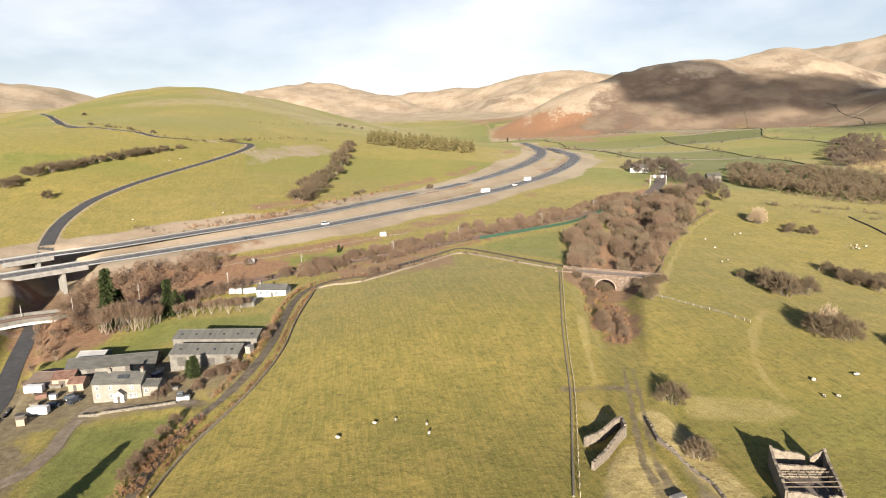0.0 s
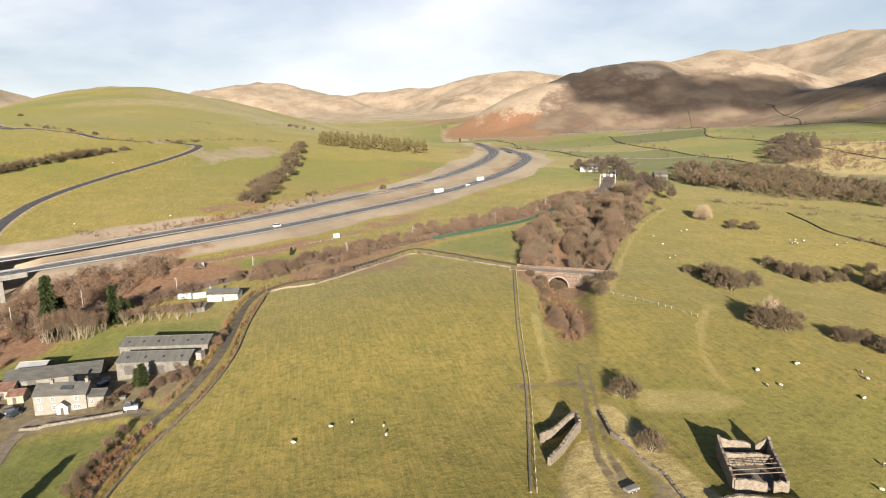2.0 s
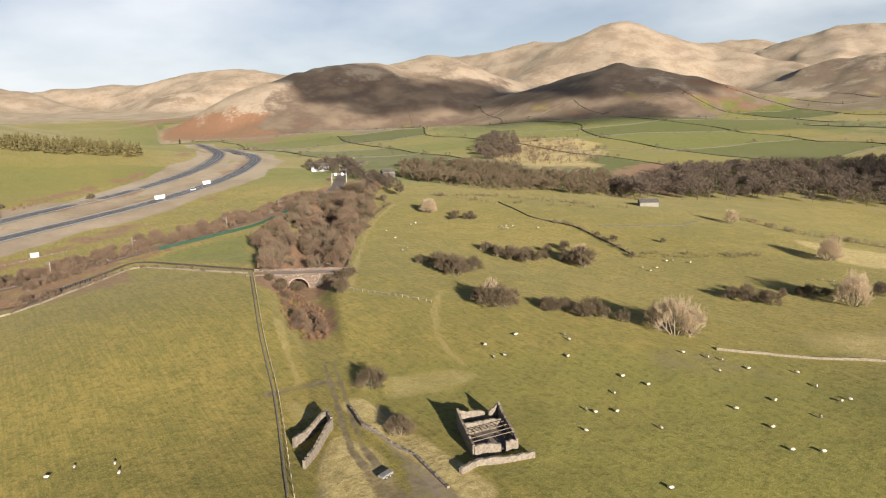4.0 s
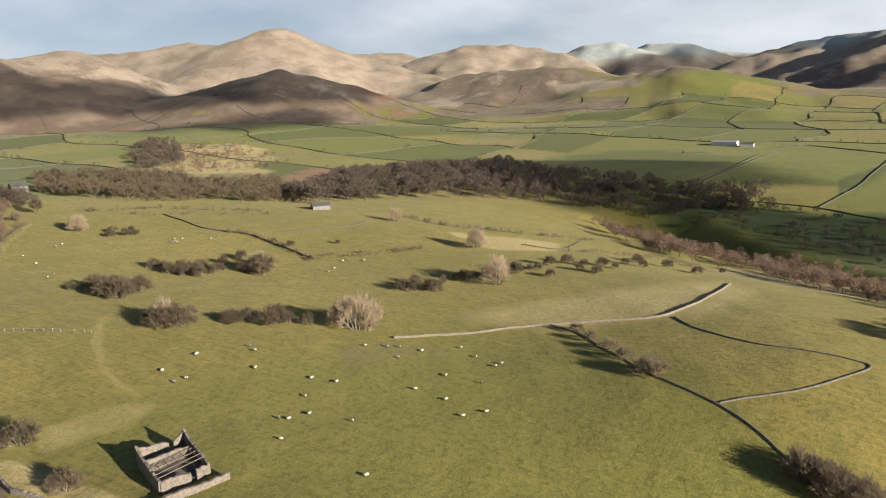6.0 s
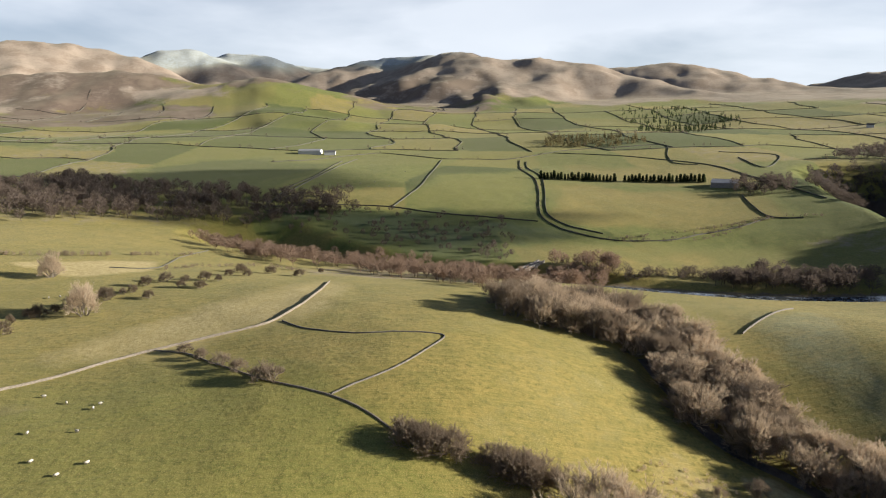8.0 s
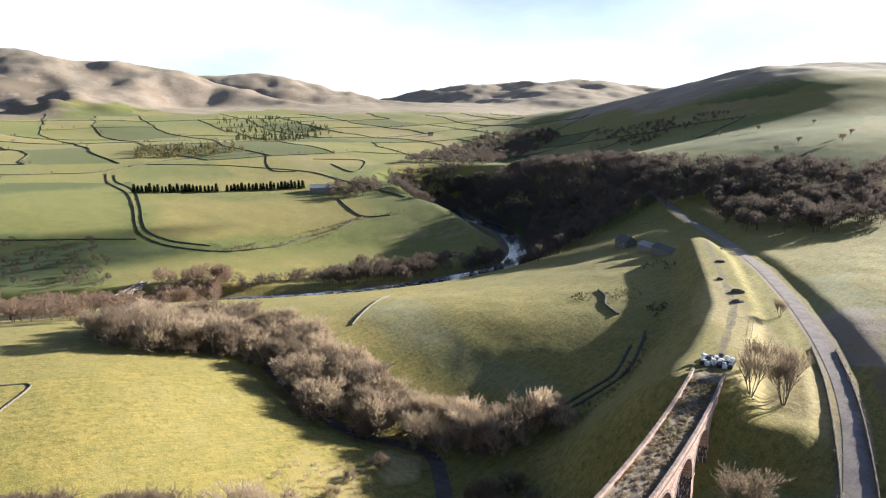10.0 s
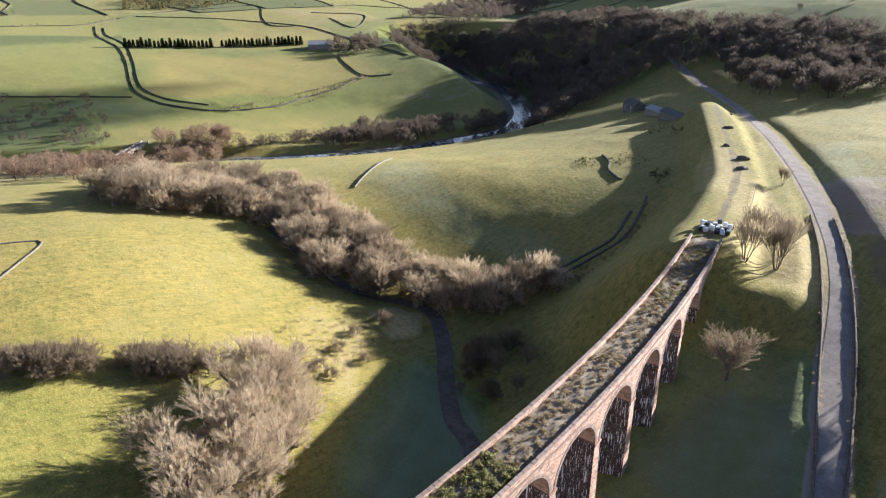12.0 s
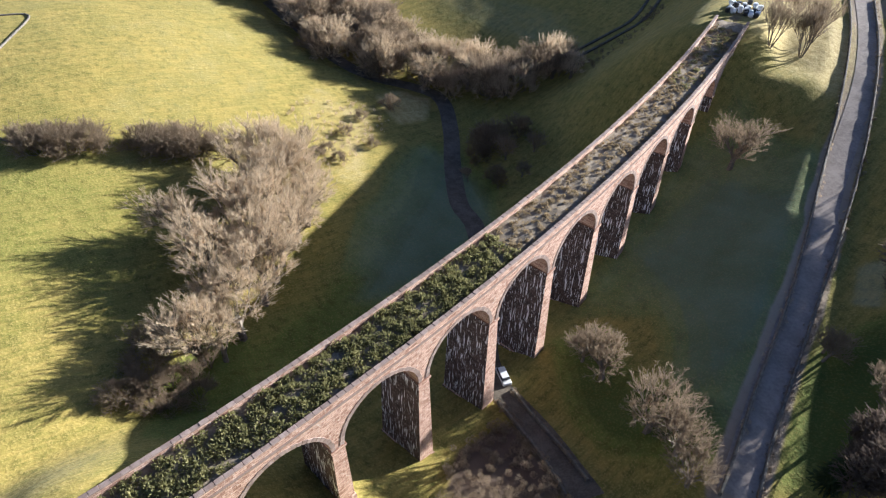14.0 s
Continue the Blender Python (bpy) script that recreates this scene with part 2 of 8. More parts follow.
def part(name, me, mat, parent, label="", kind=""):
    """One mesh object under a thing or part. me: a mesh or a bmesh."""
    if isinstance(me, bmesh.types.BMesh):
        data = bpy.data.meshes.new(name)
        me.to_mesh(data)
        me.free()
        me = data
    if mat and not me.materials:
        me.materials.append(mat)
    ob = new(name, me)
    ob.parent = parent
    return tagged(ob, label, kind=kind)


def smooth(a, b, v):
    t = np.clip((v - a) / (b - a), 0, 1)
    return t * t * (3 - 2 * t)


def grain(x, y, size, seed):
    """Smooth value noise, -1 to 1."""
    u, v = np.asarray(x, float) / size, np.asarray(y, float) / size
    i, j = np.floor(u), np.floor(v)
    fu, fv = u - i, v - j
    fu, fv = fu * fu * (3 - 2 * fu), fv * fv * (3 - 2 * fv)

    def corner(a, b):
        s = np.sin(a * 127.1 + b * 311.7 + seed * 74.7) * 43758.5453
        return (s - np.floor(s)) * 2 - 1

    return (corner(i, j) * (1 - fu) + corner(i + 1, j) * fu) * (1 - fv) + (corner(i, j + 1) * (1 - fu) + corner(i + 1, j + 1) * fu) * fv


def layers(x, y, size, seed, n=4):
    return sum(grain(x, y, size / 2.03**k, seed + k) * 0.5**k for k in range(n))


def along(line, x, y):
    """Distance from (x, y) to a line of (x, y, z) places, and the line's height there."""
    best, high = np.full(np.shape(x), 1e9), np.zeros(np.shape(x))
    for (ax, ay, az), (bx, by, bz) in zip(line, line[1:]):
        dx, dy = bx - ax, by - ay
        s = np.clip(((x - ax) * dx + (y - ay) * dy) / (dx * dx + dy * dy + 1e-9), 0, 1)
        dist = np.hypot(x - ax - s * dx, y - ay - s * dy)
        near = dist < best
        best, high = np.where(near, dist, best), np.where(near, az + s * (bz - az), high)
    return best, high


def inside(ring, x, y):
    """Whether (x, y) lies in a ring of (x, y) corners."""
    hit = np.zeros(np.shape(x), bool)
    for (ax, ay), (bx, by) in zip(ring, ring[1:] + ring[:1]):
        cut = ((ay > y) != (by > y)) & (x < (bx - ax) * (y - ay) / (by - ay + 1e-12) + ax)
        hit ^= cut
    return hit


# ---- the lie of the land: broad swells and hollows (x, y, rise, reach) ----
NEAR_SWELLS = [
    (36, -37, -17.3, 40), (0, -60, 9.2, 40), (0, 60, 1.8, 40), (-60, 0, -3.1, 40),
    (60, 20, 2.5, 40), (104, -24, -13.8, 49), (40, 100, 7.1, 49), (38, -105, -5.3, 50),
    (-27, 121, -2.2, 53), (113, 68, -5.2, 54), (123, -99, -16.4, 59), (160, 1, 9.0, 60),
    (51, 159, -13.1, 61), (75, -154, 7.4, 62), (115, 147, 7.4, 65), (182, 80, -8.0, 67),
    (-28, 205, 19.3, 69), (-100, 185, -13.4, 70), (-150, -150, -7.6, 70), (188, -130, -24.2, 73),
]
FIELD_SWELLS = [
    (100, 219, 7.0, 76), (240, -15, 5.2, 76), (90, -226, 4.6, 76), (-58, 282, -9.9, 85),
    (288, 58, 4.5, 86), (52, 294, 3.8, 87), (-300, 0, -1.1, 88), (185, 253, -10.7, 90),
    (100, -320, 2.1, 95), (215, -281, 3.0, 98), (147, 363, 3.2, 106), (-115, 377, 7.8, 107),
    (0, -400, 4.7, 108), (364, 200, 1.8, 111), (-300, -300, 2.8, 112), (300, 313, 7.5, 114),
    (398, -220, -9.4, 119), (448, -88, -11.9, 119), (-36, 472, -2.6, 122), (518, 83, -29.3, 133),
]
VALLEY_SWELLS = [
    (-290, 455, -1.7, 136), (419, -357, -21.8, 138), (168, 534, 10.9, 140), (537, -267, -17.7, 148),
    (280, -530, 2.0, 148), (403, 457, -1.5, 150), (-47, 638, 1.4, 156), (-600, 300, 26.8, 162),
    (-382, 609, 51.9, 172), (569, -502, -2.9, 180), (751, 243, 1.3, 186), (424, 678, 13.2, 188),
    (357, -715, 32.6, 188), (56, 878, 33.1, 204), (840, -261, -17.5, 204), (0, -900, 42.4, 208),
    (768, 467, -12.7, 208), (305, 899, -13.1, 218), (-800, -600, 48.6, 228), (1011, -194, -11.4, 234),
]
SLOPE_SWELLS = [
    (1039, -30, 1.6, 236), (-309, 1003, 60.0, 238), (989, -349, 10.3, 238), (-170, 1086, -20.2, 240),
    (718, -897, -0.1, 239), (958, -635, -6.3, 239), (-628, 1022, 39.1, 244), (1076, 530, -4.2, 244),
    (658, -1062, -31.0, 248), (572, 1167, 27.2, 252), (514, -1193, 91.7, 252), (780, 1039, 14.0, 252),
    (1397, 77, -9.9, 261), (390, 1448, -24.1, 269), (817, 1257, -19.5, 269), (1468, -304, 14.1, 269),
    (1070, -1050, -50.9, 269), (1388, 568, 24.8, 269), (-460, 1427, 82.2, 269), (-500, -1500, 55.5, 276),
]
FOOTHILLS = [
    (582, 1490, 35.3, 278), (937, -1296, 107.4, 278), (-900, 1400, -38.1, 283), (767, 1572, -64.6, 290),
    (-795, 1614, 107.7, 295), (1242, -1302, -43.0, 295), (1435, 1085, -98.4, 295), (1024, 1479, -14.4, 295),
    (1268, 1346, 216.9, 299), (629, 1792, 111.3, 303), (970, -1748, -28.5, 312), (1980, 278, -29.0, 312),
    (-2000, 0, 98.6, 312), (1316, -1505, 87.1, 312), (1850, 757, -20.6, 312), (1050, 1701, -103.3, 312),
    (1141, -1642, -20.0, 312), (795, -1834, 152.6, 312), (828, 1983, 167.6, 324),
]
SPURS = [
    (2126, -565, -29.9, 329), (1460, 1711, -35.9, 333), (2061, -1019, 5.6, 337), (2286, -248, -142.5, 337),
    (1758, -1482, 0.5, 337), (2298, 69, 165.7, 337), (2035, 1070, 167.0, 337), (434, 2360, -14.1, 346),
    (1878, 1494, 12.1, 346), (2311, 646, 82.7, 346), (1155, 2160, 44.1, 350), (2457, -458, 142.5, 354),
    (2587, 252, -68.9, 363), (-398, 2569, 75.7, 363), (-1352, 2220, 152.2, 363), (-51, 2599, -13.5, 363),
    (2162, 1443, -80.6, 363), (2632, 598, 22.0, 371), (1389, 2314, 65.6, 371),
]
FELLS = [
    (2699, -72, -12.6, 371), (1617, 2224, 58.0, 375), (1881, 2073, 248.5, 380), (2587, 1068, 7.4, 380),
    (-2000, -2000, 65.5, 382), (2131, 1892, -32.9, 384), (0, -3000, 57.8, 397), (2431, 1757, 60.7, 397),
    (2842, -960, -57.1, 397), (3067, -446, 63.5, 405), (3199, -57, 138.3, 414), (3107, -763, 25.1, 414),
    (-2500, 2000, 99.7, 414), (3019, 1330, -252.6, 422), (2843, 1674, 324.6, 422), (890, 3281, 171.8, 431),
    (3415, 764, -190.4, 439), (3329, 1080, 475.1, 439), (3486, 310, 145.4, 439),
]
TOPS = [
    (-719, 3527, 237.6, 448), (519, 3663, 51.9, 456), (3544, -1061, 150.0, 456), (-70, 3799, 0.6, 465),
    (-359, 3782, -78.5, 465), (218, 3793, 106.8, 465), (3434, -1625, 93.9, 465), (3341, -2011, -34.5, 473),
    (-4000, 0, 29.9, 482), (0, -4500, 59.1, 524), (4500, -200, 171.1, 524), (3300, -3204, 135.7, 533),
    (3632, -2822, 76.8, 533), (-3000, -3500, 29.9, 533), (0, 4700, 168.6, 541), (4000, 2500, 177.8, 542),
    (1500, -4500, 29.0, 545), (-3500, 3500, 79.7, 562), (3000, 4000, 128.8, 567),
]

# ---- fells: the crest lines of each hill (x, y, z) and the fall of its sides ----
NORTH_FELLS = [
    ([(-1561, 2203, 275), (-1486, 2254, 258), (-1432, 2289, 256), (-1300, 2252, 216), (-1196, 2196, 190), (-1065, 2151, 160)], 0.30),
    ([(-1260, 3691, 241), (-1024, 3763, 314), (-902, 3794, 338), (-779, 3822, 352), (-654, 3845, 344), (-515, 3765, 306), (-319, 3686, 260), (-127, 3498, 187)], 0.38),
    ([(-587, 4260, 268), (-327, 4187, 292), (-77, 4099, 297), (230, 3993, 319), (387, 3881, 342), (534, 3762, 357), (669, 3639, 358), (844, 3602, 356), (1014, 3558, 327), (1230, 3490, 293)], 0.42),
    ([(30, 2500, 74), (219, 2541, 95), (397, 2570, 133), (548, 2644, 164), (734, 2806, 214)], 0.30),
]
MAIN_FELLS = [
    ([(284, 1727, 31), (395, 1910, 113), (486, 1992, 186), (567, 2022, 231), (668, 2044, 256), (804, 2048, 264), (928, 2104, 283), (1035, 2110, 290), (1111, 2071, 265), (1134, 1943, 201), (1128, 1830, 141), (1117, 1719, 79)], 0.52),
    ([(1406, 2986, 348), (1633, 2752, 358), (1779, 2538, 390), (1840, 2432, 399), (1893, 2328, 411), (1970, 2262, 430), (2045, 2195, 410), (2165, 2148, 372), (2317, 2134, 349)], 0.50),
    ([(2030, 2209, 441), (2166, 2147, 404), (2267, 2041, 359), (2286, 1865, 305), (2281, 1709, 248), (2200, 1566, 189)], 0.50),
    ([(1114, 1780, 88), (1182, 1711, 123), (1249, 1638, 164), (1307, 1579, 199), (1369, 1526, 216), (1417, 1482, 210), (1474, 1424, 183), (1527, 1338, 147), (1578, 1229, 110)], 0.42),
    ([(3294, 3066, 492), (3441, 2900, 481), (3558, 2755, 474), (3669, 2605, 437)], 0.40),
]
EAST_FELLS = [
    ([(2665, 1947, 244), (2862, 2014, 352), (2987, 2009, 401), (3053, 1908, 421), (3158, 1728, 414), (3213, 1623, 406), (3180, 1462, 359), (3047, 1268, 277), (2983, 1158, 224)], 0.50),
    ([(1998, 1503, 110), (2102, 1444, 170), (2215, 1361, 218), (2281, 1248, 241), (2330, 1153, 243), (2330, 1037, 222), (2323, 923, 185), (2318, 795, 155)], 0.36),
    ([(3816, 1755, 400), (3889, 1585, 458), (3937, 1462, 471), (3886, 1306, 430), (3734, 1126, 337), (3566, 987, 276)], 0.50),
    ([(4087, 1337, 402), (4116, 1245, 457), (4147, 1138, 466), (4085, 974, 404), (3922, 784, 314), (3648, 620, 230)], 0.50),
    ([(2191, 849, 140), (2223, 763, 164), (2245, 694, 189), (2265, 627, 200), (2234, 546, 180), (2207, 438, 141), (2174, 336, 114), (2138, 227, 96), (2097, 115, 86)], 0.25),
]
SOUTH_EAST_FELLS = [
    ([(4370, 1075, 433), (4404, 924, 400), (4435, 764, 393), (4464, 564, 403)], 0.40),
    ([(3429, 701, 240), (3547, 614, 295), (3614, 513, 327), (3628, 402, 332), (3591, 259, 310), (3498, 116, 256)], 0.50),
    ([(3869, 488, 373), (3888, 307, 394), (3798, 119, 396), (3600, -3, 388), (3399, -86, 382), (3296, -164, 360), (3191, -238, 348), (3172, -423, 332), (3137, -634, 302), (3059, -752, 261), (2866, -886, 210), (2661, -1020, 159), (2498, -1149, 122)], 0.42),
    ([(4117, -831, 307), (4078, -1003, 336), (4013, -1239, 352), (3947, -1436, 358), (3767, -1618, 304), (3609, -1725, 253), (3407, -1898, 197), (3118, -1992, 143)], 0.40),
    ([(4258, -2321, 210), (4178, -2463, 260), (4072, -2634, 297), (3961, -2798, 326), (3725, -3106, 345), (3477, -3381, 361), (3273, -3579, 349), (2988, -3820, 290), (2757, -3990, 236)], 0.30),
]

# ---- lines of ways and water (x, y, z) ----
M6_UPPER = [(-225.7, 322.3, 7.9), (-208.7, 337.2, 8.6), (-184.8, 355.3, 9.2), (-154.7, 383.4, 10.5), (-123, 414.4, 11.6), (-89.9, 451, 12.6), (-39.7, 522.7, 15.2), (6.6, 576.6, 18.4), (45.2, 624.7, 22.9), (78.5, 678.6, 28.2), (103.9, 742.7, 32.8), (121.9, 820.6, 36.6), (134.7, 962.2, 37.9), (160.8, 1336.9, 37.2)]
M6_LOWER = [(-212.8, 302.2, 4.5), (-185.1, 326, 5.4), (-145.4, 358.3, 6.6), (-114.6, 384.1, 7.6), (-82.8, 412.5, 8.6), (-35.7, 464, 10.6), (5.5, 507.9, 12.8), (39.2, 544.4, 15.5), (79.5, 598.1, 19.7), (111.5, 648.7, 24.4), (135, 704.3, 28.2), (151.1, 758.2, 30.8), (157.2, 820.6, 33.5), (151.2, 880.6, 36), (182.1, 1159, 31.2)]
WEST_ROAD = [(-216.2, 344, 9.9), (-227.2, 369.6, 14.1), (-234.7, 391.6, 17.7), (-240.5, 418.5, 22), (-242.7, 451.8, 27.4), (-237.5, 492.2, 33.3), (-226.7, 539.8, 39.3), (-212, 592.4, 45.6), (-201.4, 642.2, 51.7), (-199, 676.6, 56.2), (-203.9, 690, 58.9), (-219.7, 684.6, 61.2), (-257.7, 662.3, 65.5), (-281.7, 652.8, 68.5), (-308.6, 663.9, 74.2), (-351.8, 671.5, 79.9), (-392.8, 688.8, 83.4), (-498.2, 855.7, 93.1), (-570.8, 965.1, 103), (-854.5, 1413.1, 124.5)]
RAIL = [(-189.7, 243, -4.2), (-174.9, 257.9, -4), (-158.6, 266.1, -4.4), (-136.6, 281.1, -3.9), (-104.9, 300.3, -2.5), (-72.1, 324, -0.3), (-30.9, 349, 2), (10.1, 374.6, 4.3), (57.6, 407, 7.3), (104.7, 440.9, 10.4), (142.3, 477.1, 13.2), (171.7, 530.2, 16), (194.9, 587, 18.4), (225.3, 654, 21.5), (271.1, 732.8, 22.9)]
LANE = [(-69.3, 128.1, -8.2), (-70.3, 138.4, -8.1), (-70.2, 150.3, -7.8), (-68.7, 163.5, -7), (-64.6, 176.9, -5.6), (-61.8, 192.8, -4), (-60.9, 212, -2.7), (-62.8, 237.7, -2), (-65, 266.2, -1.9), (-62.4, 286.7, -1.4), (-51.1, 300.2, -0.4), (-35.3, 303.2, 0.7), (-20.2, 323.7, 1.6), (-6, 339.8, 2.4), (7.9, 352.9, 3.3), (23.8, 336, 3.5), (38.9, 314.8, 4), (51.4, 298, 4.3), (56.6, 290.8, 4.4)]
DRIVE = [(-72.7, 174.2, -7), (-78.1, 177.5, -7.6), (-82.9, 177.1, -8.3), (-94, 179.2, -9.6), (-105.8, 182.5, -10.8), (-106.8, 169.2, -11.2), (-103.5, 155.9, -11), (-104.2, 143.3, -10.9), (-108.2, 137.4, -11)]
FARM_ROAD = [(-140.8, 183.8, -11.8), (-146.2, 199.7, -11.1), (-156.4, 221.4, -9.1), (-166.3, 245.6, -6.1), (-172.7, 261.8, -3.8)]
TRACK_NORTH = [(40.7, 113.7, -1), (40.9, 124.3, -1), (43.7, 139.6, -1), (47.4, 157, -1), (51.4, 178.9, -1), (56.3, 210.3, -1), (61.8, 241.5, -1), (68.8, 269.4, -1)]
PATH_FIELD = [(31.5, 164.4, -1.3), (40.2, 166.2, -1.5), (48.7, 161.2, -2)]
PATH_EDGE = [(53.3, 261.7, 4.5), (46.2, 218.6, 2.8), (42.4, 190.5, 0.3), (39.8, 167.9, -1.4), (36.3, 148.4, -2.1), (29, 131.6, -2), (24, 113.4, -1.5)]
PATH_SHEEP = [(112.8, 224.9, 0), (100, 205, 0), (90, 183, 0), (87, 170, 0), (86.4, 158.1, 0)]
PATH_CUTTING = [(180, 427, 0), (148, 384, 0), (126, 344, 0), (103, 294, 0), (82, 245, 0)]
PATH_BANK = [(48.5, 146, 0), (50.5, 135, 0), (53, 122, 0), (55, 110, 0), (56, 100, 0)]
SOUTH_TRACK = [(99.3, -155, 0), (105.5, -169.9, 0), (118, -194.1, 0), (132.2, -219.6, 0), (152.6, -246.6, 0), (186.9, -289.8, 0), (224.4, -337, 0)]
SOUTH_ROAD = [(411.7, -521.8, 2.1), (371.7, -492.3, -3.7), (307, -440.2, -8.9), (237.7, -378.7, -7.8), (168.7, -301.4, -3.1), (128.2, -252.9, -2), (99.5, -216.2, -2.5), (81, -190.5, -4), (68.7, -170.7, -6.3), (60.1, -154, -8.8), (52.4, -137.6, -11.4), (44.5, -121.8, -13.5), (42.1, -118.6, -13.6), (34.1, -101.5, -15.2), (25.8, -82.5, -16.2), (19.6, -68.9, -16.3), (14.7, -58.2, -16.1)]
BECK_LANE = [(235.8, -76.4, -24), (211.1, -79.7, -27.7), (190.8, -83.5, -31.5), (179.8, -90.8, -34.5), (170.6, -101.2, -36.9), (160.4, -104.3, -37.5), (142.9, -96.3, -37), (126, -85.8, -36.1), (109.1, -76.7, -35.1), (95.1, -72.8, -34.3), (61.9, -51.6, -32.5), (52.8, -49.1, -30.9), (42.2, -48.1, -28.1), (33.5, -46.2, -25.2), (27.3, -44.7, -22.9)]
RIVER = [(562.9, 159.5, -51), (516.1, 63.7, -51), (480.9, -21, -51), (458.8, -74.4, -51), (446.2, -104.7, -51), (439.9, -128.3, -51), (424.3, -166.1, -51), (413, -205.8, -51), (407.5, -249.7, -51), (409.4, -301, -51), (414.2, -339.4, -51), (437.2, -372.4, -51), (468.7, -403.7, -51), (517.1, -435.4, -51), (568, -462.4, -51), (612.4, -478.1, -51), (663.3, -483.8, -51), (790.9, -537, -51)]
TRACK_CUTTING = [(69, 269, -1), (79, 297, 0), (105, 362, 3), (141, 447, 8), (169, 514, 13)]
VIADUCT_X, VIADUCT_Y, VIADUCT_R = 618.8, 103.5, 580.55


def on_curve(deg, r=VIADUCT_R):
    return VIADUCT_X + r * math.cos(radians(deg)), VIADUCT_Y + r * math.sin(radians(deg))


EMBANK_NORTH = [(*on_curve(a), 0.0) for a in (-171.6, -172.8, -174.2)] + [(41.0, 70.0, -0.3), (40.0, 95.0, -0.7)] + TRACK_NORTH[:1]
EMBANK_SOUTH = [(*on_curve(a), 0.0) for a in (-154.0, -153.2)] + SOUTH_TRACK[1:]
BANK_FILL = [(84, -158, -6), (92, -180, -3.2), (108, -206, -2), (131, -237, -2), (160, -273, -2.5)]
# (line, half width of the level part, drop below the line, steepness of the banks)
BENCHES = [
    (M6_UPPER, 13, 0, 2.2), (M6_LOWER, 13, 0, 2.2), (WEST_ROAD, 6, 0, 2), (RAIL, 7, 0, 1.8), (LANE, 3.5, 0, 1.5), (DRIVE, 3, 0, 1.5),
    (FARM_ROAD + [(-178, 280, -5), (-190, 310, -4.5), (-202, 335, -3)], 5, 3, 1.0), (TRACK_NORTH, 4.5, 0, 1.6), (TRACK_CUTTING, 5, 0, 1.7), (EMBANK_NORTH, 5.5, 0, 1.25), (BANK_FILL, 9, 0, 1.6), (EMBANK_SOUTH, 6, 0, 1.3),
    (SOUTH_ROAD, 5.5, 0, 1.8), (BECK_LANE, 3.5, 0, 1.5), (RIVER, 12, 2.5, 2.0),
]


def height(x, y):
    x, y = np.asarray(x, float), np.asarray(y, float)
    r = np.hypot(x, y)
    h = np.minimum(-5 + np.clip(r - 600, 0, None) * 0.04, 120.0)
    for group in (NEAR_SWELLS, FIELD_SWELLS, VALLEY_SWELLS, SLOPE_SWELLS, FOOTHILLS, SPURS, FELLS, TOPS):
        for cx, cy, rise, reach in group:
            h = h + rise * np.exp(-((x - cx) ** 2 + (y - cy) ** 2) / (2 * reach * reach))
    # green nose above the beck
    h = h + 10 * np.exp(-((x - 224) ** 2) / 6800.0 - (y + 169) ** 2 / 2900.0)
    # beyond the valley floor the land is a slow rise, with the fells standing on it
    az = np.degrees(np.arctan2(x, y))
    out_there = np.where(az < 4, smooth(2000, 2350, r), smooth(1300, 1750, r)) * smooth(-60, -45, az) * smooth(134, 124, az)
    rise = np.interp(r, (1000, 1300, 1700, 2100, 2600, 4000, 5000), (5, 14, 38, 75, 115, 170, 190))
    h = h + (rise + 9 * layers(x, y, 420, 31, 3) - h) * out_there
    wavy = 1 + 0.22 * layers(x, y, 330, 37, 3)
    far = r > 1150
    tops = np.where(far, np.exp(np.clip(h, -100, 900) / 13.0), 0.0)
    for crest, fall in NORTH_FELLS + MAIN_FELLS + EAST_FELLS + SOUTH_EAST_FELLS:
        side = np.full(np.shape(x), -100.0)
        for pair in zip(crest, crest[1:]):
            dist, z = along(pair, x, y)
            side = np.maximum(side, z - fall * wavy * (np.sqrt(dist * dist + 4900) - 70))
        tops = tops + np.exp(np.clip(side, -100, 900) / 13.0)
    h = np.where(far, np.maximum(13.0 * np.log(np.maximum(tops, 1e-9)), h), h)
    # gullied fell sides, tussocky fields
    steep = smooth(70, 260, h) * smooth(1100, 1700, r)
    h = h + steep * (26 * (0.5 - np.abs(layers(x, y, 300, 3, 4))) - 5)
    h = h + smooth(100, 500, r) * 1.2 * layers(x, y, 130, 11, 3) + 0.22 * layers(x, y, 17, 21, 3)
    for line, half, drop, bank in BENCHES:
        dist, z = along(line, x, y)
        gap = z - drop - h
        h = h + gap * (1 - smooth(0, 1, (dist - half) / (bank * np.abs(gap) + 2.5)))
    return h


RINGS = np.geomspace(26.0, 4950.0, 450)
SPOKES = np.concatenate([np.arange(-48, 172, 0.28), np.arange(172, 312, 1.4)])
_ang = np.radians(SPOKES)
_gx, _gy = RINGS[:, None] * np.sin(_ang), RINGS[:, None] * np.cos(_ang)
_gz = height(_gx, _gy)


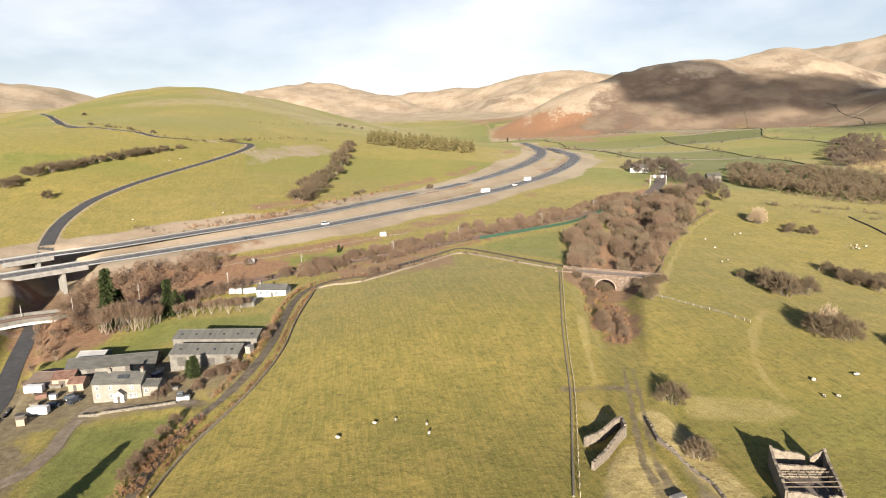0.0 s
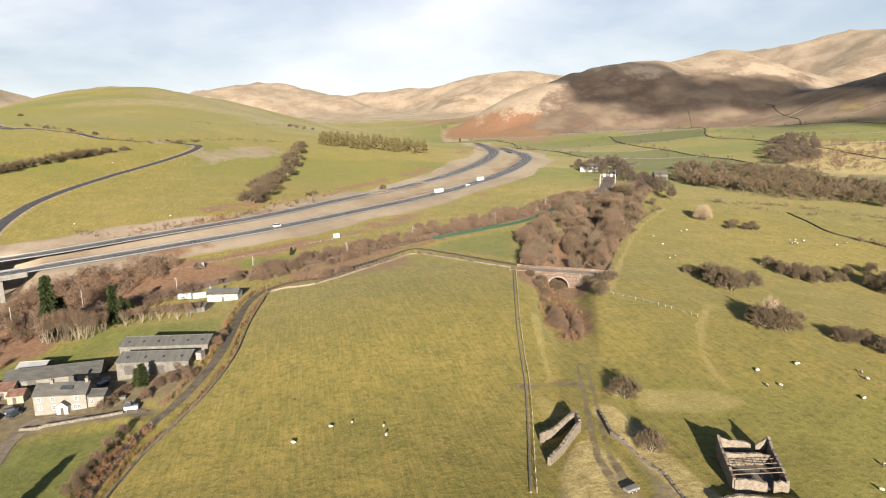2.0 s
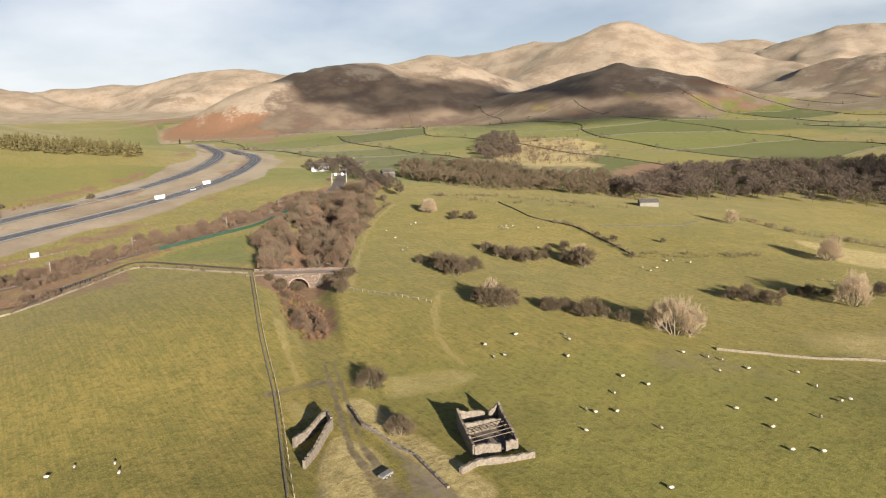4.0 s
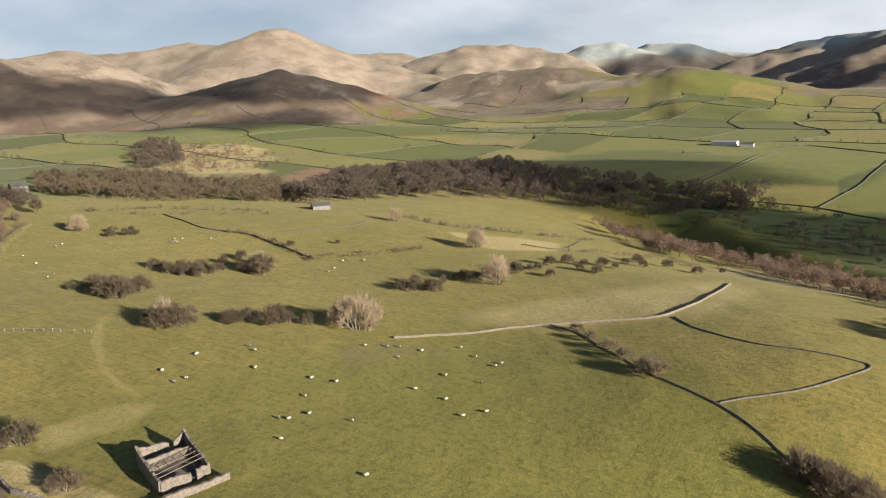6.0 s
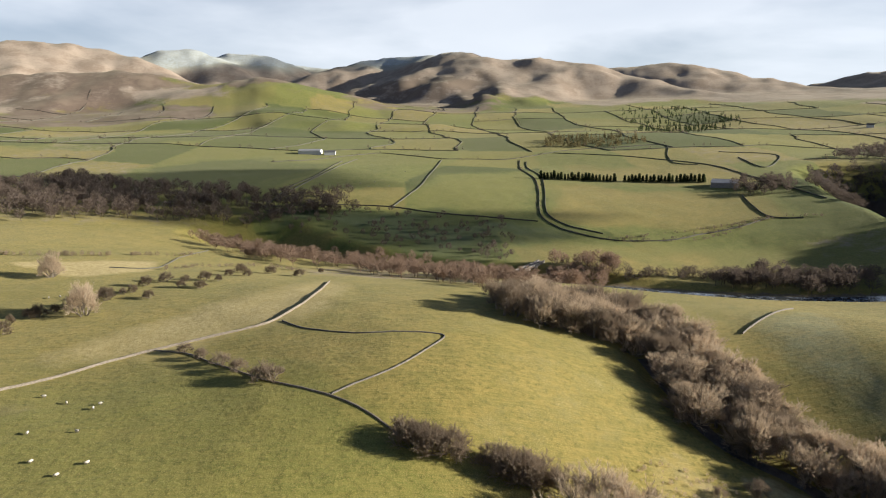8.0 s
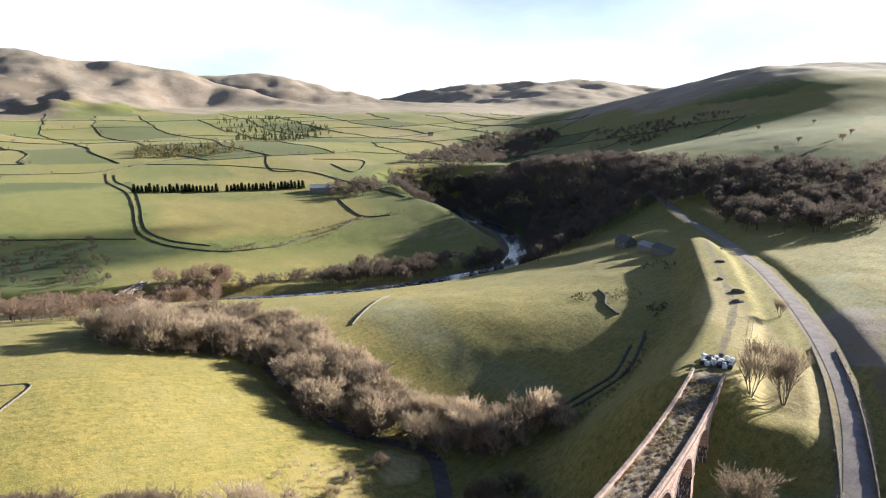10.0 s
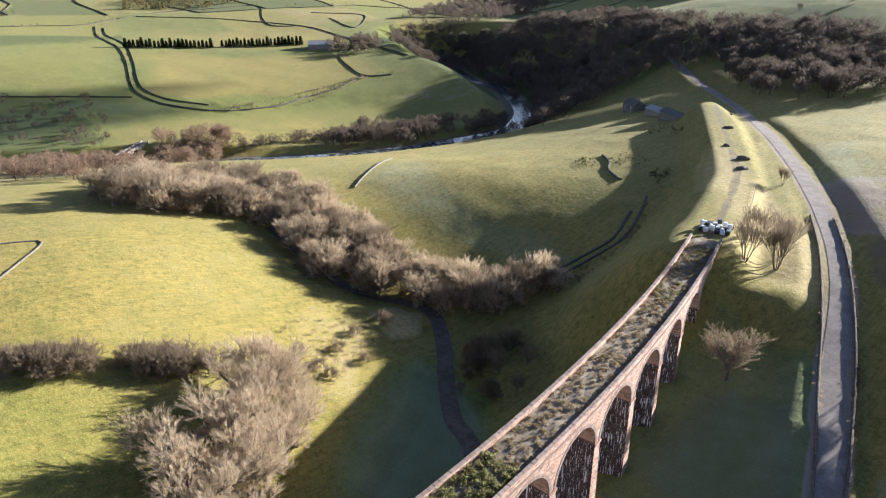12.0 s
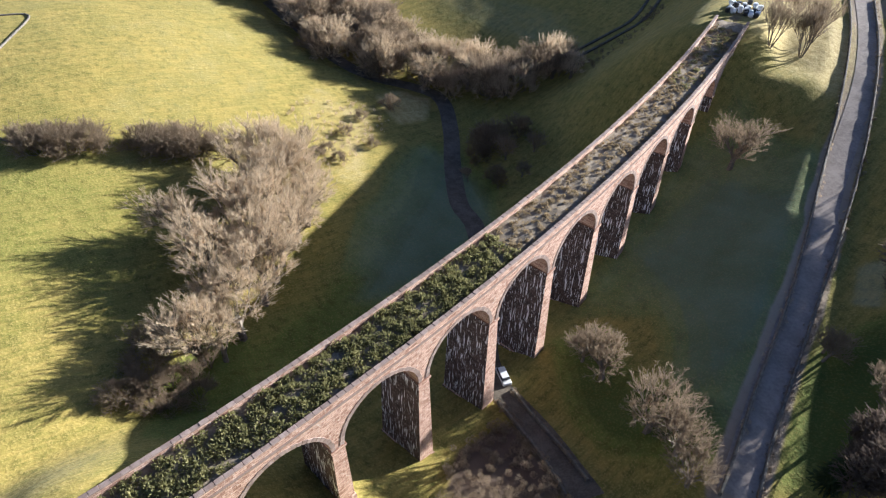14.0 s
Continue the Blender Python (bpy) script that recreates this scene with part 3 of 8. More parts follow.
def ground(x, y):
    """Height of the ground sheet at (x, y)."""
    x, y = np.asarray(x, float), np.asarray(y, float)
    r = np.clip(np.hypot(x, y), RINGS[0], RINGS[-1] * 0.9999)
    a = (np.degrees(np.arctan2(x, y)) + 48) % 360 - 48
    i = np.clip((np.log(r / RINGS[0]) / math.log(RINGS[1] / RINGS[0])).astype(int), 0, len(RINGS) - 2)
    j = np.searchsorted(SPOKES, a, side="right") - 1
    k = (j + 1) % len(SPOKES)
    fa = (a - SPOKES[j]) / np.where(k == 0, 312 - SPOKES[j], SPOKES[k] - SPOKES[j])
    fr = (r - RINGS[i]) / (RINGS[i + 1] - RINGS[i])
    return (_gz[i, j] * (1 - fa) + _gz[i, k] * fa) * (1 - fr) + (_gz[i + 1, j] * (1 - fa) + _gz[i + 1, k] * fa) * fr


def G(x, y):
    return float(ground(x, y))


# ---- farmland: irregular fields of about 150 m, and their tints ----
def bent(x, y):
    return x + 55 * grain(x, y, 260, 51) + 12 * grain(x, y, 70, 53), y + 55 * grain(x, y, 260, 57) + 12 * grain(x, y, 70, 59)


def field_tint(x, y):
    u, v = bent(x, y)
    i, j = np.floor(u / 190), np.floor(v / 135)
    s = np.sin(i * 91.7 + j * 47.3) * 9631.7
    return s - np.floor(s)


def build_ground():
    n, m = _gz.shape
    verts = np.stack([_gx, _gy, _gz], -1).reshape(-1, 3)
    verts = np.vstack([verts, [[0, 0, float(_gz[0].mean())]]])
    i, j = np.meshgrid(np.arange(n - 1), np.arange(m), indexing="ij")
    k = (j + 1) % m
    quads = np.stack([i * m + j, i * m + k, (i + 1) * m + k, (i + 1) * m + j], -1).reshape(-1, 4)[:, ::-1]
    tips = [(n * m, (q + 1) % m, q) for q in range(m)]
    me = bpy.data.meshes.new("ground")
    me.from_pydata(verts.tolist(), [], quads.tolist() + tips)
    me.polygons.foreach_set("use_smooth", [True] * len(me.polygons))
    x, y, z = verts.T
    r = np.hypot(x, y)
    az = np.degrees(np.arctan2(x, y))
    nz1, nz2 = layers(x, y, 300, 71, 4), layers(x, y, 60, 81, 3)
    east = smooth(-5, 6, az) * smooth(170, 150, az)
    fell = np.maximum(smooth(70, 125, z + 35 * nz1) * smooth(1200, 1600, r) * east, smooth(1900, 2500, r) * smooth(60, 140, z))
    fell = np.maximum(fell, smooth(0.35, 0.65, nz1 * 0.5 + 0.5) * smooth(600, 1000, r) * (1 - east) * 0.45)
    rough, bracken, bare, tan = fell.copy(), np.zeros_like(x), np.zeros_like(x), np.zeros_like(x)
    heather_and_shade, frost_and_shade, lush_and_shade = np.zeros_like(x), np.zeros_like(x), np.zeros_like(x)
    heather_and_shade = np.maximum(heather_and_shade, 0.55 * fell * smooth(-0.1, 0.6, nz1 + 0.25 * nz2) * east * smooth(330, 200, z) * (1 - 0.65 * smooth(68, 80, az)))
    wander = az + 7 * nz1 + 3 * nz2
    # dark flank: part heather and bracken, part cloud shade put into the colour
    shaded_flank = smooth(9, 17, wander) * smooth(40, 28, wander) * smooth(1400, 1700, r + 150 * nz1) * smooth(2350, 2050, r + 150 * nz2)
    heather_and_shade = np.maximum(heather_and_shade, 0.9 * shaded_flank * smooth(250, 170, z + 50 * nz1))
    # the knoll's dark is heather with cloud shade painted in
    knoll = smooth(33, 40, az) * smooth(62, 55, az) * smooth(1500, 1700, r) * smooth(2300, 2120, r)
    heather_and_shade = np.maximum(heather_and_shade, 0.6 * knoll * smooth(60, 100, z + 20 * nz2))
    brow = smooth(52, 57, az) * smooth(74, 66, az) * smooth(2150, 2350, r) * smooth(2950, 2750, r)
    heather_and_shade = np.maximum(heather_and_shade, 0.75 * brow * smooth(110, 165, z + 40 * nz1))
    cap = smooth(70, 73, az) * smooth(79, 76, az) * smooth(2150, 2250, r) * smooth(2500, 2400, r)
    heather_and_shade = np.maximum(heather_and_shade, 0.8 * cap * smooth(165, 180, z + 12 * nz2))
    # the lower slopes below the eastern fells are green pasture, not moor
    pasture = smooth(60, 72, wander) * smooth(118, 108, az) * smooth(2750, 2450, r + 180 * nz1)
    rough, fell = rough * (1 - 0.85 * pasture), fell * (1 - 0.85 * pasture)
    bracken = np.maximum(bracken, east * smooth(40, 80, z) * smooth(170, 100, z + 30 * nz2) * smooth(1350, 1550, r) * smooth(2500, 2250, r) * smooth(60, 48, az) * smooth(-0.45, 0.15, nz1 + 0.2 * nz2))
    foot = smooth(3, 5, az) * smooth(21, 17, az) * smooth(1450, 1600, r) * smooth(2150, 2000, r)
    bracken = np.maximum(bracken, 0.7 * foot * smooth(25, 45, z) * smooth(120, 85, z + 20 * nz2))
    rough = np.maximum(rough, 0.9 * foot)
    frost_and_shade = np.maximum(frost_and_shade, 0.62 * smooth(310, 400, z + 40 * nz1) * smooth(62, 68, az) * smooth(100, 88, az) * smooth(3000, 3300, r))
    tint = field_tint(x, y)
    farm = smooth(520, 650, r) * (1 - fell)
    lush_and_shade = np.maximum(lush_and_shade, farm * (0.05 + 1.0 * tint**1.4) * east)
    lush_and_shade = np.maximum(lush_and_shade, farm * (1 - east) * (0.15 + 0.35 * tint))
    rough = np.maximum(rough, farm * east * np.where(tint < 0.16, 0.38, 0.0))
    for line, wide in ((M6_UPPER, 30), (M6_LOWER, 34), (RAIL, 8)):
        dist, _ = along(line, x, y)
        rough = np.maximum(rough, smooth(wide, wide * 0.6, dist + 8 * nz2))
        bracken = np.maximum(bracken, smooth(wide * 2.0, wide * 1.2, dist) * smooth(wide * 0.6, wide * 1.1, dist) * smooth(-0.4, 0.4, nz2) * 0.6)
    dist, _ = along(TRACK_CUTTING, x, y)
    bracken = np.maximum(bracken, smooth(22, 11, dist + 4 * nz2))
    for line, wide in ((DRIVE, 4), (PATH_FIELD, 2.5), (EMBANK_SOUTH, 1.8), (EMBANK_NORTH, 3)):
        dist, _ = along(line, x, y)
        bare = np.maximum(bare, 0.6 * smooth(wide * 1.5, wide * 0.5, dist + 0.8 * nz2))
    for off in (-1.3, 1.3):
        dist, _ = along([(p[0] + off, p[1], p[2]) for p in TRACK_NORTH[:5]], x, y)
        bare = np.maximum(bare, 0.62 * smooth(1.3, 0.5, dist + 0.4 * nz2))
    for line, wide in ((PATH_EDGE[1:4], 2.0), (PATH_SHEEP, 2.2), (PATH_BANK, 5.5), (PATH_CUTTING, 2.2)):
        dist, _ = along(line, x, y)
        tan = np.maximum(tan, (0.75 if wide > 4 else 0.46) * smooth(wide, wide * 0.5, dist + 0.8 * nz2))
    for line, wide in ((SOUTH_ROAD, 5), (WEST_ROAD, 7)):
        dist, _ = along(line, x, y)
        rough = np.maximum(rough, 0.8 * smooth(wide, wide * 0.6, dist))
    dist, _ = along(RIVER, x, y)
    bare = np.maximum(bare, smooth(17, 12, dist))
    for ring, what, amount in ZONES:
        span = 0.12 * max(max(q[0] for q in ring) - min(q[0] for q in ring), max(q[1] for q in ring) - min(q[1] for q in ring))
        span = min(span, 25.0 if span < 36 else 60.0)
        w = amount * sum(inside(ring, x + span * (math.cos(t * 2.4) * t / 10 + nz2), y + span * (math.sin(t * 2.4) * t / 10 + nz1)) for t in range(10)) / 10.0
        if what == "rough":
            rough = np.maximum(rough, w)
        elif what == "bracken":
            bracken = np.maximum(bracken, w)
        elif what == "heather_and_shade":
            heather_and_shade = np.maximum(heather_and_shade, w)
        elif what == "lush_and_shade":
            lush_and_shade = np.maximum(lush_and_shade, w)
        elif what == "frost_and_shade":
            frost_and_shade = np.maximum(frost_and_shade, w)
        elif what == "tan":
            tan = np.maximum(tan, w)
        elif what == "bare":
            bare = np.maximum(bare, w)
        elif what == "dry":
            lush_and_shade, rough, tan = lush_and_shade * (1 - w), rough * (1 - w), np.maximum(tan, 0.28 * w)
    for name, cols in (("cover", (rough, bracken, bare, tan)), ("cover_more", (heather_and_shade, frost_and_shade, lush_and_shade, tan))):
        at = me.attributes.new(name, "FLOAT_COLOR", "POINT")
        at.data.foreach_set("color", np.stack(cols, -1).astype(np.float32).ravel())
    me.materials.append(LAND)
    me.update()
    return tagged(new("ground", me), "rolling winter pasture rising to straw-coloured fells", "ground", kind="structure")


ZONES = []
ZONES += [
    ([(60, 201), (84, 191), (113, 182), (161, 135), (195, 95), (177, 53), (156, 15), (147, 13), (47, 108), (56, 119), (58, 156)], "lush_and_shade", 0.27),
    ([(-94, 140), (-104, 173), (-77, 172), (-71, 165), (-71, 126), (-91, 130)], "lush_and_shade", 0.6),
    ([(-148, 231), (-122, 265), (-73, 261), (-67, 238), (-110, 248), (-130, 214), (-142, 222)], "lush_and_shade", 0.6),
    ([(-100, 331), (-73, 360), (-45, 370), (-47, 357), (-69, 341), (-92, 326)], "lush_and_shade", 0.5),
    ([(25, 364), (77, 398), (59, 321), (47, 313)], "lush_and_shade", 0.55),
]
ZONES += [
    ([(-182, 276), (-170, 309), (-146, 336), (-107, 357), (-71, 349), (-101, 307), (-135, 272), (-151, 241)], "bracken", 0.85),
    ([(-68, 332), (-28, 362), (25, 400), (85, 438), (145, 488), (144, 477), (75, 408), (13, 366), (-25, 320), (-56, 302)], "bracken", 0.75),
    ([(-197, 668), (-143, 747), (-119, 755), (-113, 696), (-160, 655), (-199, 601)], "rough", 0.6),
    ([(48, 154), (59, 154), (54, 101), (38, 102), (44, 123)], "rough", 0.55),
    ([(24, 110), (29, 130), (39, 139), (34, 105)], "rough", 0.5),
    ([(80, 273), (60, 196), (47, 166), (40, 168), (46, 220)], "rough", 0.35),
]
ZONES += [
    ([(53, 264), (64, 267), (62, 219), (57, 195), (52, 201), (46, 210), (50, 241)], "bracken", 0.7),
    ([(408, 470), (519, 586), (624, 582), (559, 498), (444, 404)], "bracken", 0.8),
    ([(406, 777), (582, 930), (664, 816), (547, 627), (416, 487), (340, 492), (274, 532)], "rough", 0.45),
    ([(406, 777), (582, 930), (664, 816), (547, 627), (416, 487), (340, 492), (274, 532)], "bracken", 0.4),
    # steep river bank: its shade is painted as full deep green
    ([(651, 174), (661, 52), (614, -91), (569, -134), (534, -106), (569, -17), (603, 112), (616, 166)], "lush_and_shade", 1),
    ([(876, 428), (1017, 325), (982, 155), (678, 179), (695, 317)], "lush_and_shade", 0.85),
]
ZONES += [
    ([(578, -137), (577, -203), (605, -300), (577, -458), (473, -390), (463, -230), (519, -127)], "lush_and_shade", 0.35),
    ([(428, 119), (512, 25), (417, -38), (376, -74), (298, -48), (367, 18), (350, 98)], "rough", 0.5),
    # two viaduct meadows: deep green paints in their shade
    ([(127, -47), (145, -80), (130, -82), (105, -73), (92, -41), (102, -33)], "lush_and_shade", 0.6),
    ([(87, -116), (85, -139), (55, -132), (33, -99), (56, -65)], "lush_and_shade", 0.65),
    ([(109, -177), (169, -274), (139, -254), (94, -199), (70, -163), (72, -154), (84, -154)], "rough", 0.6),
    ([(112, -246), (100, -267), (69, -200), (82, -201)], "rough", 0.7),
]
ZONES += [
    ([(88, -208), (69, -200), (49, -160), (64, -171)], "heather_and_shade", 0.6),
    ([(170, -55), (177, -77), (152, -78), (131, -48), (141, -44)], "rough", 0.35),
    ([(47, -33), (46, -45), (35, -43), (28, -41), (40, -25)], "heather_and_shade", 0.8),
    ([(-148, 201), (-152, 220), (-131, 217), (-104, 232), (-69, 216), (-61, 208), (-65, 195), (-65, 180), (-78, 182), (-108, 177), (-98, 154), (-96, 138), (-102, 134)], "bare", 0.75),
    # heather brown that doubles as cloud shade on the front knoll
    ([(944, 1428), (1304, 1693), (1532, 1711), (1334, 1282), (1347, 1089), (1128, 1008), (921, 1121)], "heather_and_shade", 0.8),
]
ZONES += [
    ([(1534, 1118), (2073, 1304), (2622, 1384), (1971, 819), (1884, 588), (1729, 555), (1632, 847), (1487, 1048)], "heather_and_shade", 0.75),
    ([(851, 1588), (952, 1565), (942, 1445), (749, 1407)], "bracken", 0.8),
    # green slopes below the fells, with cloud shade put into the green
    ([(738, 1388), (898, 1177), (1235, 1000), (1584, 508), (1215, 389), (951, 853), (551, 1044)], "lush_and_shade", 0.8),
    ([(3082, 579), (3069, 257), (2995, 49), (2932, -136), (2837, -249), (2227, -208), (2016, 162), (2060, 352)], "heather_and_shade", 0.6),
    # cloud shade on the fell front, painted in the heather tone
    ([(342, 1702), (541, 2020), (686, 1952), (717, 1784), (766, 1658), (793, 1516), (927, 1524), (807, 1403), (497, 1127), (375, 1391)], "heather_and_shade", 0.8),
]
ZONES += [
    ([(234, 1368), (342, 1567), (432, 1557), (359, 1376), (284, 1205)], "bracken", 0.8),
    ([(-186, 261), (-199, 308), (-163, 310), (-143, 264), (-149, 241), (-152, 226), (-144, 201), (-142, 193)], "bracken", 0.8),
    # ground below the road, darkened in colour for the shade on it
    ([(24, -86), (21, -103), (11, -104), (-2, -75), (11, -61)], "lush_and_shade", 1),
    # second coat of painted shade along the river bank
    ([(678, 179), (667, 47), (634, -69), (486, -57), (516, -3), (557, 80), (611, 161)], "lush_and_shade", 1),
    ([(143, 15), (139, -10), (119, -11), (92, -3), (99, 18)], "lush_and_shade", 0.2),
    # some frost, mostly a cool shade tint over the beck meadow
    ([(127, -47), (145, -80), (130, -82), (105, -73), (92, -41), (102, -33)], "frost_and_shade", 0.32),
]
ZONES += [
    # the same cool shade tint, with some frost, west of the viaduct
    ([(87, -116), (85, -139), (55, -132), (33, -99), (56, -65)], "frost_and_shade", 0.28),
    # nose front: frost together with a painted bluish shade tint
    ([(287, -141), (321, -188), (239, -164), (198, -152), (162, -162), (151, -147), (159, -134), (194, -139), (226, -126), (254, -125)], "frost_and_shade", 0.3),
    ([(141, -298), (126, -324), (94, -254), (109, -241)], "frost_and_shade", 0.3),
    # cool tint added to the bank's painted shade
    ([(651, 174), (661, 52), (614, -91), (569, -134), (534, -106), (569, -17), (603, 112), (616, 166)], "frost_and_shade", 0.2),
    # ground in the viaduct's shadow, its darkness put into the green
    ([(129, -46), (148, -80), (115, -82), (99, -73), (80, -24), (68, 3), (73, 12), (81, -1), (90, -23)], "lush_and_shade", 0.85),
]
ZONES += [
    ([(82, -150), (100, -150), (112, -178), (150, -240), (185, -290), (150, -262), (110, -218), (88, -190), (76, -165)], "tan", 0.75),
    ([(100, 10), (150, -40), (190, -70), (240, -60), (262, 10), (240, 55), (215, 0), (170, 30), (140, 20)], "tan", 0.3),
    ([(33, -113), (30, -118), (22, -104), (27, -103)], "frost_and_shade", 0.4),
]
ZONES += [
    # both meadows beside the piers: shade painted as deep and bluish green
    ([(68, -85), (78, -119), (54, -122), (30, -86), (18, -57), (33, -66), (49, -80)], "lush_and_shade", 0.9),
    ([(68, -85), (78, -119), (54, -122), (30, -86), (18, -57), (33, -66), (49, -80)], "frost_and_shade", 0.36),
    ([(88, -31), (113, -50), (133, -72), (137, -85), (117, -80), (98, -76), (86, -36)], "lush_and_shade", 0.85),
    ([(88, -31), (113, -50), (133, -72), (137, -85), (117, -80), (98, -76), (86, -36)], "frost_and_shade", 0.38),
    ([(164, -51), (171, -66), (151, -71), (128, -52), (137, -45)], "tan", 0.42),
    ([(167, -81), (171, -93), (164, -101), (152, -91), (152, -80)], "tan", 0.7),
]
ZONES += [
    ([(497, 834), (606, 913), (672, 824), (597, 674), (498, 592), (430, 630), (425, 703)], "tan", 0.8),
    ([(345, 236), (369, 203), (386, 170), (346, 156), (316, 188)], "tan", 0.85),
    ([(194, 158), (331, 71), (305, 60), (240, 63), (175, 138)], "tan", 0.6),
]
ZONES += [
    ([(27, 122), (33, 133), (39, 137), (42, 126), (40, 108), (34, 100), (27, 104)], "tan", 0.9),
    ([(31, 146), (38, 148), (37, 158), (32, 160)], "tan", 0.5),
    ([(58, 150), (78, 148), (90, 154), (84, 163), (62, 166)], "tan", 0.5),
    ([(40, 103), (45, 128), (50, 118), (48, 100)], "bare", 0.45),
]
ZONES += [
    ([(789, -120), (761, -317), (706, -329), (630, -320), (599, -233), (592, -140), (629, -103)], "dry", 0.9),
    ([(832, 20), (902, -101), (772, -103), (648, -92), (676, 40)], "dry", 0.6),
    ([(963, -159), (918, -355), (761, -362), (865, -143)], "dry", 0.7),
    ([(148, 391), (232, 366), (323, 331), (316, 188), (333, 90), (294, 60), (205, 113), (170, 138), (122, 199), (82, 229)], "dry", 0.8),
]
ZONES += [
    # this weight only makes the pasture near the barn browner and darker
    ([(62, 150), (70, 172), (95, 185), (140, 190), (150, 150), (160, 110), (125, 70), (90, 85), (80, 118), (62, 128), (58, 140)], "heather_and_shade", 0.22),
    # shaded lane side and thicket floor, darkened by colour
    ([(40, -52), (54, -62), (52, -72), (38, -64), (20, -70), (18, -56), (30, -50)], "lush_and_shade", 0.85),
    ([(66, 10), (78, 6), (88, -2), (88, -12), (70, -8), (60, 2)], "lush_and_shade", 0.7),
]
build_ground()


# ---- ways: strips draped on the ground ----
def resample(line, step):
    pts = [Vector(p) for p in line]
    out, carry = [pts[0]], 0.0
    for k in range(len(pts) - 1):
        p0, p1, p2, p3 = pts[max(k - 1, 0)], pts[k], pts[k + 1], pts[min(k + 2, len(pts) - 1)]
        n = max(1, round((p2 - p1).length / step))
        for s in range(1, n + 1):
            t = s / n
            out.append(0.5 * (2 * p1 + (p2 - p0) * t + (2 * p0 - 5 * p1 + 4 * p2 - p3) * t * t + (3 * p1 - p0 - 3 * p2 + p3) * t**3))
    return out


def strip(line, left, right, lift, step=4.0, cuts=3, level=False, wobble=0.0):
    """A draped ribbon between two offsets to the left of a line; lift may rise with distance."""
    pts = resample(line, step)
    verts, faces = [], []
    for k, p in enumerate(pts):
        d = (pts[min(k + 1, len(pts) - 1)] - pts[max(k - 1, 0)]).xy
        side = Vector((-d.y, d.x)).normalized()
        for c in range(cuts + 1):
            off = left + (right - left) * c / cuts + wobble * float(grain(p.x + 31 * c, p.y, 9, 7))
            x, y = p.x + side.x * off, p.y + side.y * off
            z = p.z if level else G(x, y)
            verts.append((x, y, z + lift + 0.00012 * math.hypot(x, y)))
    w = cuts + 1
    for k in range(len(pts) - 1):
        for c in range(cuts):
            a = k * w + c
            faces.append((a, a + w, a + w + 1, a + 1))
    return verts, faces


def ribbon(name, line, left, right, lift, mat, parent=None, **kw):
    v, f = strip(line, left, right, lift, **kw)
    me = mesh_of(name, v, f, mat, True)
    if me.polygons and me.polygons[0].normal.z < 0:
        me.flip_normals()
    ob = new(name, me)
    if parent:
        ob.parent = parent
    return ob


def way(name, line, half, mat, label, category="road", lift=0.06, **kw):
    return tagged(ribbon(name, line, -half, half, lift, mat, **kw), label, category, kind="structure")


way("road", M6_UPPER, 6.2, MOTORWAY, "dark motorway carriageway on a grassy bank", lift=0.1, level=True)
way("road", M6_LOWER, 6.2, MOTORWAY, "dark motorway carriageway below a rough verge", lift=0.1, level=True)
way("road", WEST_ROAD, 3.7, ASPHALT, "winding tarmac road climbing between fields", lift=0.1)
way("road", LANE, 1.5, DAMP_LANE, "narrow tarmac farm lane beside a stone wall")
way("road", DRIVE, 2.2, GRAVEL, "gravel farm drive past the house", wobble=0.4)
way("road", FARM_ROAD, 3.2, ASPHALT, "dark tarmac road leading under the railway bridge")
way("road", SOUTH_ROAD, 2.5, LANE_TARMAC, "wet pale country road between grass verges")
way("road", BECK_LANE, 2.4, DAMP_LANE, "narrow damp lane passing under the viaduct arch")
way("railway_bed", RAIL, 5.0, BALLAST, "stone ballast bed of the main railway", "railway", level=True)

# ---- viaduct ----
ARCHES, FIRST, PITCH = 11, -170.67, 1.535
IN_R, OUT_R = 576.3, 584.8
SPAN_HALF = 0.665


def curve_point(deg, r, z):
    x, y = on_curve(deg, r)
    return (x, y, z)


def solid_along(rows, mat, name):
    """Joins cross-sections (lists of places) along the curve into a closed body."""
    n = len(rows[0])
    verts = [p for row in rows for p in row]
    faces = []
    for k in range(len(rows) - 1):
        for c in range(n):
            d = (c + 1) % n
            faces.append((k * n + c, k * n + d, (k + 1) * n + d, (k + 1) * n + c))
    faces.append(tuple(range(n))[::-1])
    faces.append(tuple((len(rows) - 1) * n + c for c in range(n)))
    me = mesh_of(name, verts, faces, mat)
    bm = bmesh.new()
    bm.from_mesh(me)
    bmesh.ops.recalc_face_normals(bm, faces=bm.faces)
    bm.to_mesh(me)
    bm.free()
    return me


